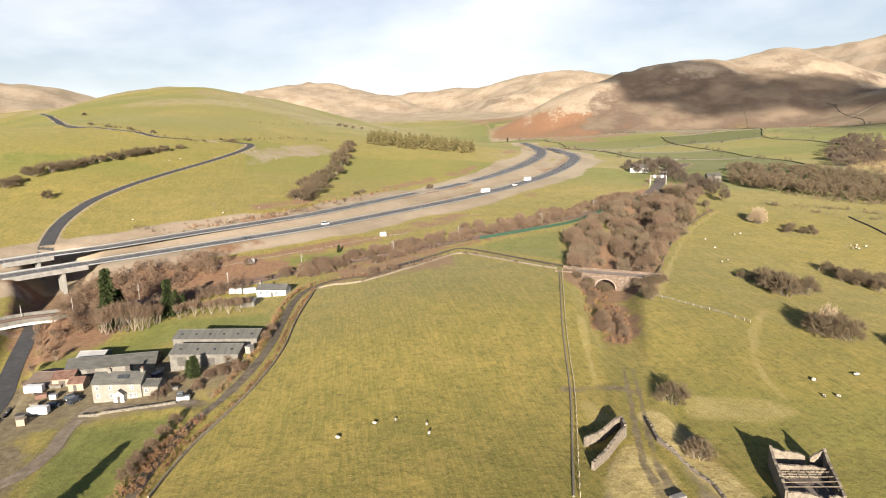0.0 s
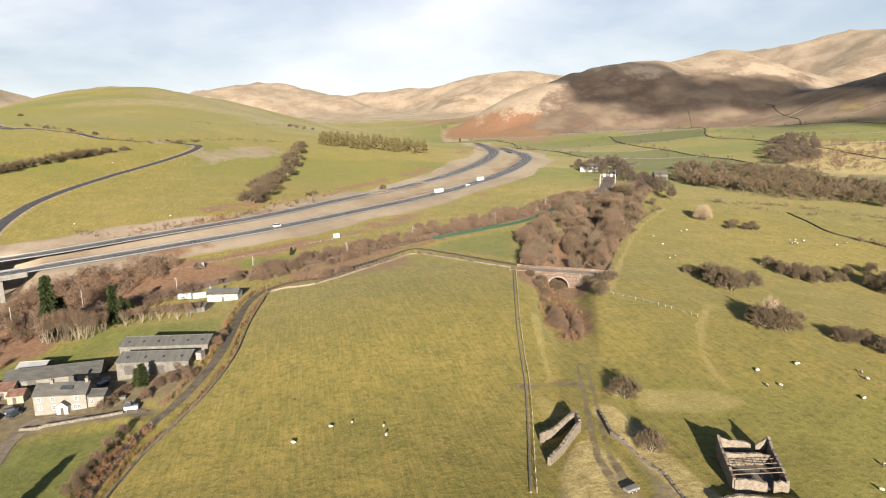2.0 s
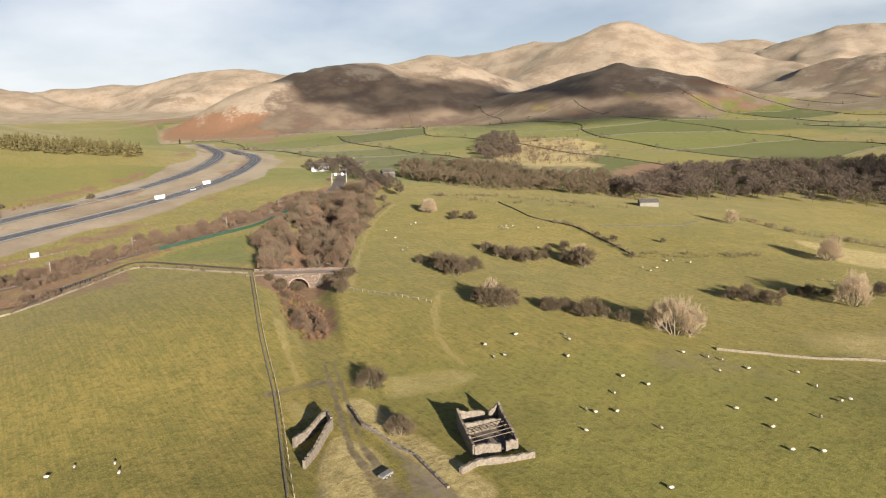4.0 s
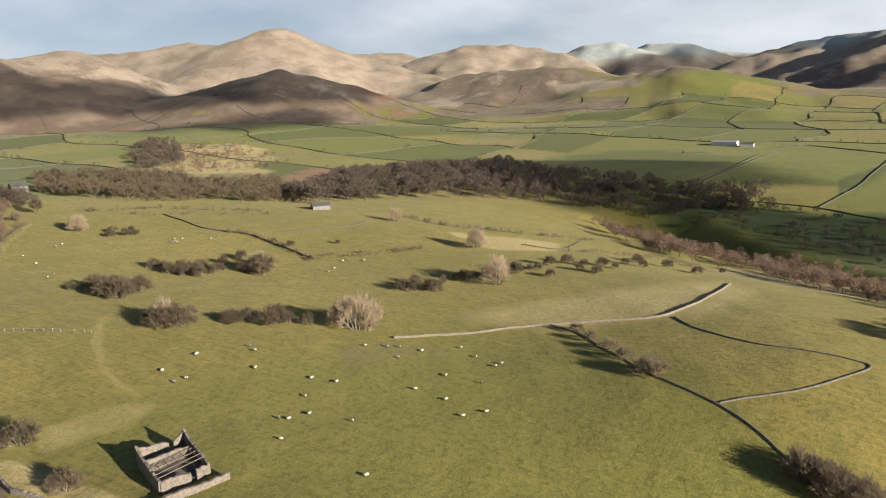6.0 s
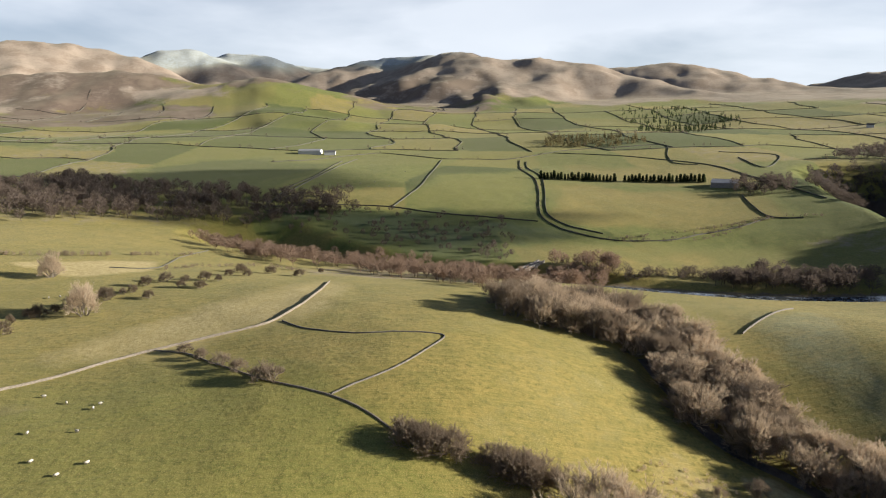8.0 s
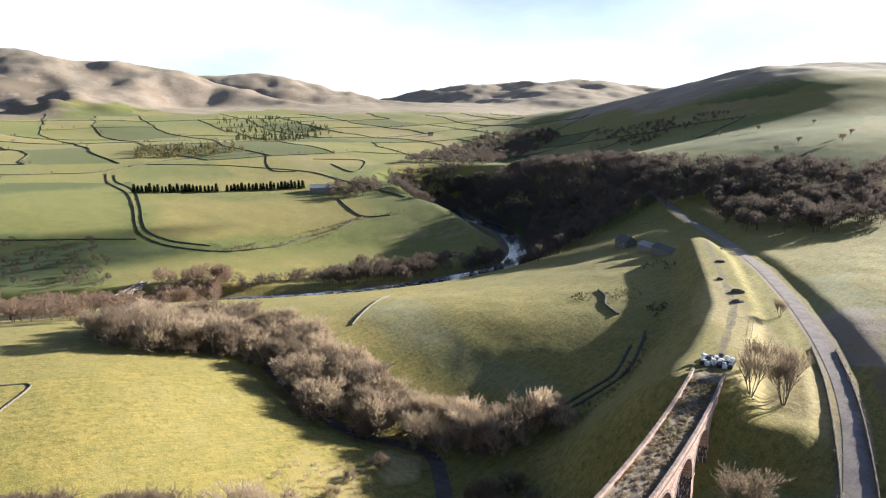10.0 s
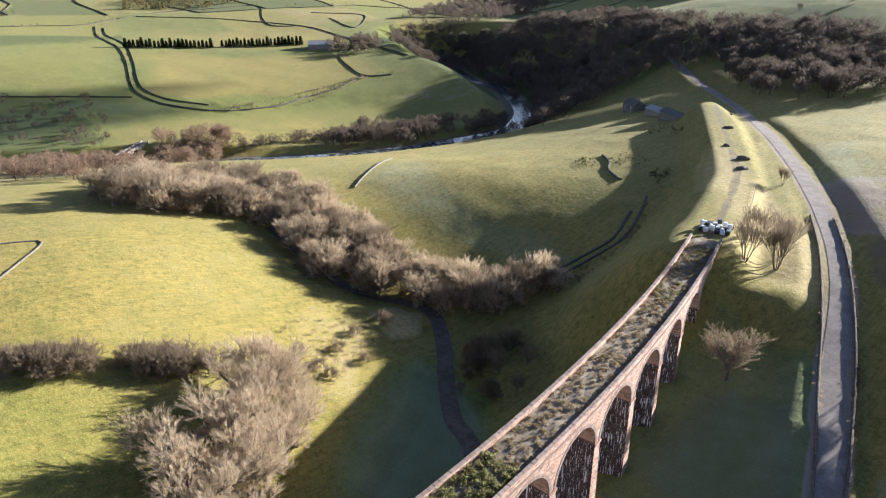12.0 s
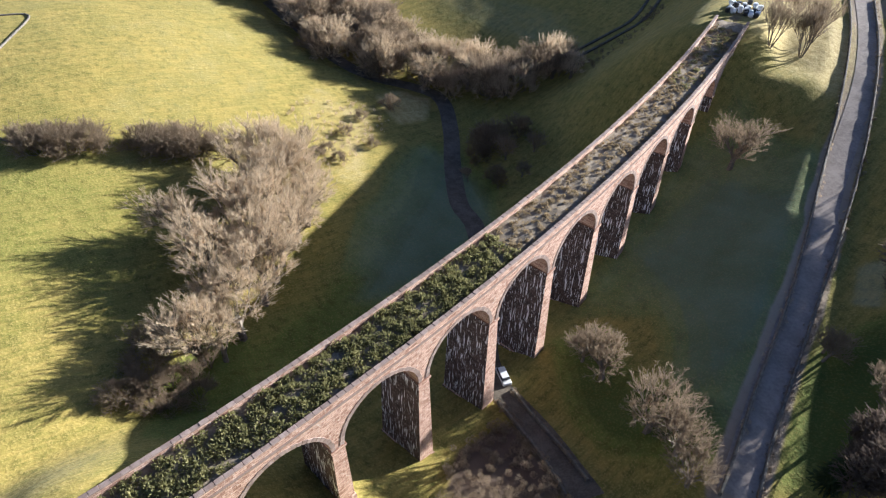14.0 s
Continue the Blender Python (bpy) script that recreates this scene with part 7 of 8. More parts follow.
RUBBER = plain("tyre_rubber", (0.02, 0.02, 0.02), (0.04, 0.04, 0.04), 2.0, 0.9)


def box(bm, x0, x1, y0, y1, z0, z1, bevel=0.0):
    vs = [bm.verts.new((x, y, z)) for x in (x0, x1) for y in (y0, y1) for z in (z0, z1)]
    fs = [bm.faces.new([vs[k] for k in f]) for f in ((0, 1, 3, 2), (4, 6, 7, 5), (0, 4, 5, 1), (2, 3, 7, 6), (0, 2, 6, 4), (1, 5, 7, 3))]
    if bevel:
        bmesh.ops.bevel(bm, geom=list({e for f in fs for e in f.edges}), offset=bevel, segments=1, affect="EDGES")


def boxes(*rows):
    bm = bmesh.new()
    for r in rows:
        box(bm, *r)
    return bm


def prism(bm, section, x0, x1):
    """Extrudes a ring of (y, z) along x."""
    a = [bm.verts.new((x0, y, z)) for y, z in section]
    b = [bm.verts.new((x1, y, z)) for y, z in section]
    n = len(section)
    bm.faces.new(a[::-1])
    bm.faces.new(b)
    for k in range(n):
        q = (k + 1) % n
        bm.faces.new((a[k], a[q], b[q], b[k]))
    bmesh.ops.recalc_face_normals(bm, faces=bm.faces)


def building(name, label, a, b, deep, eaves, rise, wall_mat, roof_mat, group="", windows=(), doors=(), lights=0, chimneys=(), category="barn", pane=(0.9, 1.2)):
    """A gabled building whose front runs from a to b. windows and doors: places on the front (along, height)."""
    va, vb = Vector(a), Vector(b)
    long = (vb - va).length
    ang = math.atan2(vb.y - va.y, vb.x - va.x)
    away = Vector((-math.sin(ang), math.cos(ang)))
    base = min(G(*p) for p in (va, vb, va + away * deep, vb + away * deep)) - 0.3
    front = (G(*va) + G(*vb)) / 2 - base
    eaves = eaves + front
    ob = thing(name, label, category, group, at=Matrix.LocRotScale((va.x, va.y, base), Euler((0, 0, ang)), None))
    bm = bmesh.new()
    prism(bm, [(0, 0), (deep, 0), (deep, eaves), (deep / 2, eaves + rise), (0, eaves)], 0, long)
    part("wall", bm, wall_mat, ob)
    run = math.hypot(deep / 2, rise)
    ny, nz = rise / run, deep / 2 / run
    for s in (0, 1):
        bm = bmesh.new()
        y0, y1 = (-0.35 * nz, deep / 2) if s == 0 else (deep + 0.35 * nz, deep / 2)
        z0, z1 = eaves - 0.35 * ny, eaves + rise
        prism(bm, [(y0, z0 + 0.03), (y1, z1 + 0.03), (y1, z1 + 0.24), (y0, z0 + 0.2)], -0.3, long + 0.3)
        roof = part("roof", bm, roof_mat, ob)
        if s == 0 and lights:
            for k in range(lights):
                u = long * (k + 0.5) / lights
                yc, zc = deep * 0.22, eaves + rise * 0.44 + 0.24
                bm = bmesh.new()
                prism(bm, [(yc - 0.5 * nz, zc - 0.5 * ny), (yc + 0.5 * nz, zc + 0.5 * ny), (yc + 0.5 * nz, zc + 0.5 * ny + 0.06), (yc - 0.5 * nz, zc - 0.5 * ny + 0.06)], u - 0.4, u + 0.4)
                part("roof_light", bm, GLASS, roof)
    bm = bmesh.new()
    prism(bm, [(deep / 2 - 0.22, eaves + rise + 0.16), (deep / 2, eaves + rise + 0.34), (deep / 2 + 0.22, eaves + rise + 0.16)], -0.3, long + 0.3)
    part("ridge", bm, roof_mat, ob)
    w, h = pane
    for u, z in windows:
        z += front
        win = part("window", boxes((u - w / 2 - 0.1, u + w / 2 + 0.1, -0.07, 0.02, z - 0.1, z), (u - w / 2 - 0.1, u - w / 2, -0.05, 0.02, z, z + h), (u + w / 2, u + w / 2 + 0.1, -0.05, 0.02, z, z + h), (u - w / 2 - 0.1, u + w / 2 + 0.1, -0.05, 0.02, z + h, z + h + 0.1), (u - 0.035, u + 0.035, -0.045, 0.02, z, z + h), (u - w / 2, u + w / 2, -0.045, 0.02, z + h * 0.5 - 0.03, z + h * 0.5 + 0.03)), WHITE_PAINT, ob, "white window frame")
        part("pane", boxes((u - w / 2, u + w / 2, -0.02, 0.01, z, z + h)), GLASS, win)
    for u, dw, dh in doors:
        part("door", boxes((u - dw / 2, u + dw / 2, -0.05, 0.02, front, front + dh)), DARK_DOOR, ob)
    for u in chimneys:
        stack = part("chimney", boxes((u - 0.45, u + 0.45, deep / 2 - 0.4, deep / 2 + 0.4, eaves + rise - 0.6, eaves + rise + 1.3), (u - 0.55, u + 0.55, deep / 2 - 0.5, deep / 2 + 0.5, eaves + rise + 1.1, eaves + rise + 1.3)), GREY_STONE, ob)
        bm = bmesh.new()
        for q in (-0.2, 0.2):
            bmesh.ops.create_cone(bm, cap_ends=True, segments=8, radius1=0.14, radius2=0.11, depth=0.5, matrix=Matrix.Translation((u + q, deep / 2, eaves + rise + 1.55)))
        part("chimney_pot", bm, RUST, stack)
    return ob, front, eaves


FARM = "farm buildings"
house, hf, he = building(
    "farmhouse", "cream roughcast two-storey farmhouse with a slate roof", (-108.5, 186.3), (-93.5, 186.1), 7.0, 5.2, 2.4, ROUGHCAST, SLATE,
    windows=[(1.6, 0.9), (5.6, 0.9), (11.7, 0.9), (12.9, 0.9), (1.6, 3.4), (5.6, 3.4), (12.2, 3.4)], chimneys=(4.2, 14.3), category="house")
bm = bmesh.new()
prism(bm, [(0, hf), (3.2, hf), (3.2, hf + 2.4), (1.6, hf + 3.6), (0, hf + 2.4)], -1.8, 0)
bmesh.ops.rotate(bm, verts=bm.verts, matrix=Matrix.Rotation(radians(90), 3, "Z"))
bmesh.ops.translate(bm, verts=bm.verts, vec=(10.4, 0, 0))
porch = part("porch", bm, WHITEWASH, house, "white gabled porch")
for s in (-1, 1):
    bm = bmesh.new()
    box(bm, 0, 2.15, -2.0, 0, 0, 0.14)
    bmesh.ops.rotate(bm, verts=bm.verts, matrix=Matrix.Rotation(radians(37), 3, "Y"))
    if s < 0:
        bmesh.ops.scale(bm, verts=bm.verts, vec=(-1, 1, 1))
    bmesh.ops.translate(bm, verts=bm.verts, vec=(8.8, 0, hf + 3.62))
    bmesh.ops.recalc_face_normals(bm, faces=bm.faces)
    part("porch_roof", bm, SLATE, porch)
part("door", boxes((8.35, 9.25, -1.86, -1.78, hf, hf + 2.0)), DARK_DOOR, porch)
bm = bmesh.new()
prism(bm, [(1.0, 7.6), (2.2, 8.35), (2.2, 8.42), (1.0, 7.67)], 7.5, 11.0)
bmesh.ops.translate(bm, verts=bm.verts, vec=(0, 0, he - 5.2 - hf - 1.1 + hf + 0.0))
part("solar_panel", bm, GLASS, house, "dark solar panel on the slates")
building("outhouse", "low cream outhouse joined to the farmhouse", (-93.4, 186.6), (-88.6, 186.4), 5.5, 3.0, 1.2, ROUGHCAST, SLATE, FARM, windows=[(1.2, 1.0)])
building("stone_barn", "long slate-roofed stone barn with lime-washed eaves", (-128.0, 205.5), (-100.2, 211.0), 10.0, 2.5, 2.3, GREY_STONE, SLATE, FARM, doors=[(8, 2.6, 2.6), (20, 2.4, 2.4)], windows=[(14, 1.2)])
building("cattle_shed", "broad cattle shed with grey sheet roof", (-92.2, 204.6), (-69.1, 203.1), 11.0, 4.0, 1.7, BLOCKWORK, SHEET, FARM, lights=4, doors=[(4, 3, 3), (14, 2.6, 2.8)])
building("hay_barn", "tall grey sheeted barn with white gable", (-95.5, 216.0), (-66.0, 214.4), 11.0, 4.6, 1.6, BLOCKWORK, SHEET, FARM, lights=6)
building("implement_shed", "brown sheet-roofed implement shed", (-139.5, 201.0), (-126.5, 200.0), 15.0, 2.0, 1.7, BLOCKWORK, BROWN_SHEET, FARM, doors=[(4, 3, 2.6)])
building("pale_shed", "lean shed with a pale sheet roof", (-130.0, 216.5), (-121.0, 217.0), 7.0, 3.6, 1.0, BLOCKWORK, PALE_SHEET, FARM)
building("iron_shed", "shed with rusty corrugated roof", (-129.5, 200.5), (-123.2, 201.5), 8.0, 2.6, 1.4, TIMBER, RUST, FARM, doors=[(3, 2, 2.2)])
building("iron_shed", "small shed with rusty red roof", (-122.3, 197.0), (-117.8, 197.6), 5.5, 2.5, 1.1, TIMBER, RUST, FARM, doors=[(2, 1, 2.0)])
building("cottage", "white single-storey cottage with slate roof", (-84.8, 281.0), (-71.4, 279.5), 6.0, 3.0, 1.9, WHITEWASH, SLATE, "", windows=[(2, 1), (5, 1), (9, 1)], doors=[(7, 0.9, 2.0)], chimneys=(0.8,), category="house")
building("garage", "low slate-roofed garage below the cottage", (-88.5, 268.0), (-82.0, 267.0), 5.0, 2.3, 1.0, BLOCKWORK, SLATE)
# farms across the valley
VALLEY = "farms across the valley"
building("dairy_barn", "long pale barn on the valley farm", (1072, 233), (1070, 197), 18, 6, 2, WHITEWASH, PALE_SHEET, VALLEY)
building("dairy_barn", "smaller pale barn on the valley farm", (1066, 190), (1067, 172), 12, 5, 2, WHITEWASH, SHEET, VALLEY)
building("grey_barn", "large grey barn beside a copse", (772, -320), (757.5, -345.4), 20, 6, 3.5, CONCRETE, PALE_SHEET, VALLEY)
building("stone_farmhouse", "grey stone farmhouse with slate roof below the wood", (313.8, -362.9), (300.0, -358.0), 9, 5.5, 3.2, BLOCKWORK, SHEET, VALLEY, chimneys=(1, 13), windows=[(3, 1), (7, 1), (11, 1), (3, 3.4), (11, 3.4)], category="house")
building("stone_barn", "low stone byre with slate roof", (281.3, -347.0), (262.0, -340.0), 8, 3.5, 2.0, CONCRETE, PALE_SHEET, VALLEY)
building("stone_barn", "grey sheet-roofed yard building", (258.0, -332.0), (236.0, -322.0), 9, 3.2, 1.6, GREY_STONE, SHEET, VALLEY)
building("house", "pale house among railway trees", (179.1, 630.4), (196.0, 628.0), 8, 5, 2.5, WHITEWASH, SLATE, VALLEY, category="house")
building("house", "stone house beside dark trees", (231.4, 574.1), (243.0, 573.0), 8, 5, 2.5, GREY_STONE, SLATE, VALLEY, category="house")
building("cottage", "long pale cottage below the wood", (337.5, 348.7), (349.0, 342.2), 6, 3, 2, ROUGHCAST, SLATE, VALLEY, category="house")
building("house", "far white farmhouse in the valley", (1428, -920), (1420, -932), 9, 6, 3, WHITEWASH, SLATE, VALLEY, category="house")
building("house", "far pale house on the valley side", (1180, -896), (1172.5, -902), 8, 6, 3, WHITEWASH, SLATE, VALLEY, category="house")


# ---- ruined barn ----
def ruin_wall(p, q, thick, heights, seed, name="wall"):
    """A broken rubble wall between two places; heights along it, with a ragged top."""
    rnd = random.Random(seed)
    vp, vq = Vector(p), Vector(q)
    d = (vq - vp).normalized()
    side = Vector((-d.y, d.x)) * thick / 2
    n = max(4, int((vq - vp).length / 0.7))
    rows = []
    for k in range(n + 1):
        s = k / n
        c = vp.lerp(vq, s)
        i = min(int(s * (len(heights) - 1)), len(heights) - 2)
        f = s * (len(heights) - 1) - i
        h = heights[i] * (1 - f) + heights[i + 1] * f + rnd.uniform(-0.16, 0.16)
        z = G(c.x, c.y)
        rows.append([(c.x - side.x, c.y - side.y, z - 0.5), (c.x + side.x, c.y + side.y, z - 0.5), (c.x + side.x * 0.85, c.y + side.y * 0.85, z + h), (c.x - side.x * 0.85, c.y - side.y * 0.85, z + h + rnd.uniform(-0.08, 0.08))])
    return solid_along(rows, RUBBLE, name)


ruin = thing("ruined_barn", "roofless stone barn with fallen timbers in pasture", "barn")
FL, FR, BR, BL = (62.5, 111.6), (73.2, 111.2), (77.3, 125.3), (66.6, 126.3)
part("wall", ruin_wall(FL, (69.0, 111.35), 0.65, (2.6, 3.0, 2.7, 2.2), 1), None, ruin)
part("wall", ruin_wall((70.2, 111.3), FR, 0.65, (2.4, 2.6, 2.0), 2), None, ruin)
part("wall", ruin_wall(FR, BR, 0.65, (2.6, 3.0, 3.4, 3.4, 4.6), 3), None, ruin)
part("wall", ruin_wall(BR, (74.5, 125.6), 0.65, (4.6, 3.6, 2.4), 4), None, ruin)
part("wall", ruin_wall((73.5, 125.7), BL, 0.65, (2.8, 3.6, 3.6, 4.6), 5), None, ruin)
part("wall", ruin_wall(BL, FL, 0.65, (4.6, 3.6, 3.4, 3.2, 2.8), 6), None, ruin)
part("cross_wall", ruin_wall((65.2, 121.4), (76.0, 120.6), 0.6, (3.2, 3.4, 3.2, 2.8), 7), None, ruin)
rz = G(68, 118)
part("rubble_floor", mesh_of("rubble_floor", [(62.9, 112, rz + 0.25), (72.9, 111.7, rz + 0.25), (76.9, 125, rz + 0.4), (67, 126, rz + 0.4), (70, 118, rz + 0.75)], [(0, 1, 4), (1, 2, 4), (2, 3, 4), (3, 0, 4)], BALLAST), None, ruin)
for k in range(4):
    y = 113.4 + 1.9 * k
    off = (y - 111.5) * 0.28
    bm = bmesh.new()
    box(bm, 62.6 + off, 73.4 + off, y, y + 0.15, rz + 2.9 - 0.12 * k, rz + 3.06 - 0.12 * k, 0.02)
    bmesh.ops.rotate(bm, cent=(68, y, rz + 3), verts=bm.verts, matrix=Matrix.Rotation(radians(-2.5 + k), 3, "Z"))
    part("beam", bm, OLD_TIMBER, ruin, "bare roof timber")
for k in range(5):
    x = 64.5 + 2.0 * k
    bm = bmesh.new()
    box(bm, x, x + 0.1, 112.2, 119.8, rz + 2.75, rz + 2.87, 0.02)
    bmesh.ops.rotate(bm, cent=(x, 112, rz + 3), verts=bm.verts, matrix=Matrix.Rotation(radians(-15 + k), 3, "Z"))
    part("rafter", bm, OLD_TIMBER, ruin, "bare rafter")
yard = tagged(new("yard_wall", ruin_wall((56.3, 106.4), (61.6, 108.2), 0.8, (1.2, 1.5, 1.4), 11, "yard_wall")), "tumbled stone yard wall beside the ruined barn", "wall", "yard walls")
tagged(new("yard_wall", ruin_wall((61.6, 108.2), (74.6, 106.6), 0.8, (1.4, 1.7, 1.3, 1.5), 12, "yard_wall")), "tumbled stone yard wall before the ruined barn", "wall", "yard walls")
# old loading bank and broken walls beside the track
PENS = "retaining walls by the track"
for p, q, h, label in (
    ((29.6, 134.6), (39.4, 141.2), (2.2, 2.6, 2.8), "pale stone retaining wall of a sunken pen"), ((39.4, 141.2), (39.1, 136.5), (2.8, 2.7), "end wall of a sunken stone pen"),
    ((39.1, 136.5), (28.9, 123.5), (2.6, 2.4, 1.8), "dark stone retaining wall of a sunken pen"), ((46.3, 144.5), (45.4, 133.2), (0.7, 1.2, 1.0), "broken stone wall beside the grass track"),
    ((45.4, 133.2), (51.2, 117.8), (1.2, 0.6, 0.5), "low broken wall under rough grass"), ((51.2, 117.8), (51.4, 102.4), (0.5, 0.4), "low broken wall under rough grass"),
):
    tagged(new("retaining_wall", ruin_wall(p, q, 0.7, h, int(p[0] * 3), "retaining_wall")), label, "wall", PENS)


# ---- arched stone bridges ----
OLD_STONE = stone_material("brown_sandstone", (0.085, 0.058, 0.044), (0.165, 0.122, 0.092))


def arch_bridge(name, label, a, b, wide, top, spans, spring, parapet, mat, category="bridge"):
    """A road bridge from a to b; spans: (middle along it, half width) of each arch."""
    va, vb = Vector(a), Vector(b)
    long = (vb - va).length
    ang = math.atan2(vb.y - va.y, vb.x - va.x)
    ob = thing(name, label, category, at=Matrix.LocRotScale((va.x, va.y, 0), Euler((0, 0, ang)), None))
    low = min(G(*va.lerp(vb, s / 8)) for s in range(9)) - 2.0
    us = sorted({0.0, long, *[c + h * math.sin(radians(q)) for c, h in spans for q in range(-90, 91, 10)], *[c + s * (h + 0.001) for c, h in spans for s in (-1, 1)]})
    bm = bmesh.new()
    rows = []
    for u in us:
        z = low
        for c, h in spans:
            if abs(u - c) <= h + 1e-6:
                z = spring + math.sqrt(max(0, h * h - (u - c) ** 2)) * 0.85
        rows.append([bm.verts.new(p) for p in ((u, -wide / 2, z), (u, wide / 2, z), (u, wide / 2, top), (u, -wide / 2, top))])
    for r, s in zip(rows, rows[1:]):
        for k in range(4):
            bm.faces.new((r[k], r[(k + 1) % 4], s[(k + 1) % 4], s[k]))
    bm.faces.new(rows[0])
    bm.faces.new(rows[-1][::-1])
    bmesh.ops.recalc_face_normals(bm, faces=bm.faces)
    part("spandrel", bm, mat, ob)
    for s in (-1, 1):
        y = s * wide / 2
        part("parapet", boxes((0, long, min(y, y - s * 0.4), max(y, y - s * 0.4), top, top + parapet)), mat, ob)
        part("coping", boxes((-0.05, long + 0.05, min(y + s * 0.06, y - s * 0.46), max(y + s * 0.06, y - s * 0.46), top + parapet, top + parapet + 0.16)), mat, ob)
        for c, h in spans:
            bm = bmesh.new()
            for q in range(14):
                a0, a1 = radians(180 * (q + 0.05) / 14), radians(180 * (q + 0.95) / 14)
                vs = [bm.verts.new((c - math.cos(t) * rr, y + s * w, spring + math.sin(t) * rr * 0.85)) for w in (-0.1, 0.05) for t, rr in ((a0, h), (a1, h), (a1, h + 0.5), (a0, h + 0.5))]
                for f in ((0, 1, 2, 3), (7, 6, 5, 4), (0, 4, 5, 1), (1, 5, 6, 2), (2, 6, 7, 3), (3, 7, 4, 0)):
                    bm.faces.new([vs[g] for g in f])
            bmesh.ops.recalc_face_normals(bm, faces=bm.faces)
            part("arch_ring", bm, COPING, ob, "ring of wedge stones", "stuff")
    part("road_surface", boxes((0, long, -wide / 2 + 0.4, wide / 2 - 0.4, top - 0.1, top + 0.05)), LANE_TARMAC, ob)
    return ob


arch_bridge("overbridge", "red sandstone bridge over the overgrown cutting", (50.4, 285.6), (87.8, 264.6), 11.0, 4.4, [(22.5, 4.2)], -0.2, 1.1, OLD_STONE)
arch_bridge("river_bridge", "pale narrow stone bridge over the river", (452.0, -46.0), (499.0, -78.0), 5.0, -44.5, [(17, 7), (36, 7)], -51.0, 1.0, GREY_STONE)


# ---- motorway and railway structures ----
def deck_bridge(name, label, line, wide, thick, parapet, piers, mat, group=""):
    ob = thing(name, label, "bridge", group)
    pts = resample(line, 4.0)

    def run(lo, hi, off0, off1):
        rows = []
        for k, p in enumerate(pts):
            d = (pts[min(k + 1, len(pts) - 1)] - pts[max(k - 1, 0)]).xy
            s = Vector((-d.y, d.x)).normalized()
            rows.append([(p.x + s.x * o, p.y + s.y * o, p.z + z) for o, z in ((off0, lo), (off1, lo), (off1, hi), (off0, hi))])
        return rows

    part("deck", solid_along(run(-thick, 0.05, -wide, wide), mat, "deck"), None, ob)
    for s in (-1, 1):
        part("parapet", solid_along(run(-0.35, parapet, s * wide - 0.2 + 0.15 * s, s * wide + 0.2 + 0.15 * s), mat, "parapet"), None, ob)
    for s in piers:
        p = pts[int(s * (len(pts) - 1))]
        d = (pts[min(int(s * (len(pts) - 1)) + 1, len(pts) - 1)] - pts[max(int(s * (len(pts) - 1)) - 1, 0)]).xy
        ang = math.atan2(d.y, d.x)
        for q in (-0.6, 0.0, 0.6):
            x, y = p.x - math.sin(ang) * wide * q, p.y + math.cos(ang) * wide * q
            bm = bmesh.new()
            lowz = G(x, y) - 1
            box(bm, -0.9, 0.9, -0.9, 0.9, lowz, p.z - thick + 0.02, 0.15)
            bmesh.ops.rotate(bm, verts=bm.verts, matrix=Matrix.Rotation(ang, 3, "Z"))
            bmesh.ops.translate(bm, verts=bm.verts, vec=(x, y, 0))
            part("pier", bm, mat, ob)
    return ob


deck_bridge("motorway_bridge", "pale concrete motorway bridge on square piers", [p for p in M6_LOWER if p[0] < -180], 7.6, 1.6, 0.9, (0.15, 0.7), CONCRETE, "motorway bridges")
deck_bridge("motorway_bridge", "concrete motorway bridge behind the first", [p for p in M6_UPPER if p[0] < -185], 7.6, 1.6, 0.9, (0.15, 0.7), CONCRETE, "motorway bridges")
deck_bridge("rail_bridge", "railway bridge with white girder over the road", [p for p in RAIL if p[0] < -155], 5.6, 1.2, 1.4, (), BLOCKWORK)


def band(name, line, off, wide, tall, mat, label, category, lift=0.0, step=6.0, group="", level=True, kind=""):
    """A thin upright band beside a line, such as a crash barrier."""
    pts = resample(line, step)
    rows = []
    for k, p in enumerate(pts):
        d = (pts[min(k + 1, len(pts) - 1)] - pts[max(k - 1, 0)]).xy
        s = Vector((-d.y, d.x)).normalized()
        x, y = p.x + s.x * off, p.y + s.y * off
        z = (p.z if level else G(x, y)) + lift
        rows.append([(x - s.x * wide, y - s.y * wide, z), (x + s.x * wide, y + s.y * wide, z), (x + s.x * wide, y + s.y * wide, z + tall), (x - s.x * wide, y - s.y * wide, z + tall)])
    return tagged(new(name, solid_along(rows, mat, name)), label, category, group, kind)


band("bridge_girder", [p for p in RAIL if p[0] < -155], -5.75, 0.12, 1.1, WHITEWASH, "white steel girder on the railway bridge", "girder", -1.3)
for line in (M6_UPPER, M6_LOWER):
    for off in (-7.4, 7.4):
        band("crash_barrier", line, off, 0.12, 0.45, STEEL, "galvanised crash barrier along the motorway", "barrier", 0.4, group="crash barriers")
    for off in (-5.6, -1.9, 1.9, 5.6):
        tagged(ribbon("lane_line", line, off - 0.12, off + 0.12, 0.16, WHITE_PAINT, level=True, cuts=1), "white painted motorway lane line", "road marking", kind="structure")
for off in (-2.55, -1.1, 1.1, 2.55):
    band("rail", RAIL, off, 0.04, 0.16, RUST, "worn steel rail on stone ballast", "rail", 0.16, group="rails", kind="structure")
GREEN_PAINT = plain("green_mesh_fence", (0.018, 0.045, 0.03), (0.03, 0.065, 0.042), 0.5, 0.6)
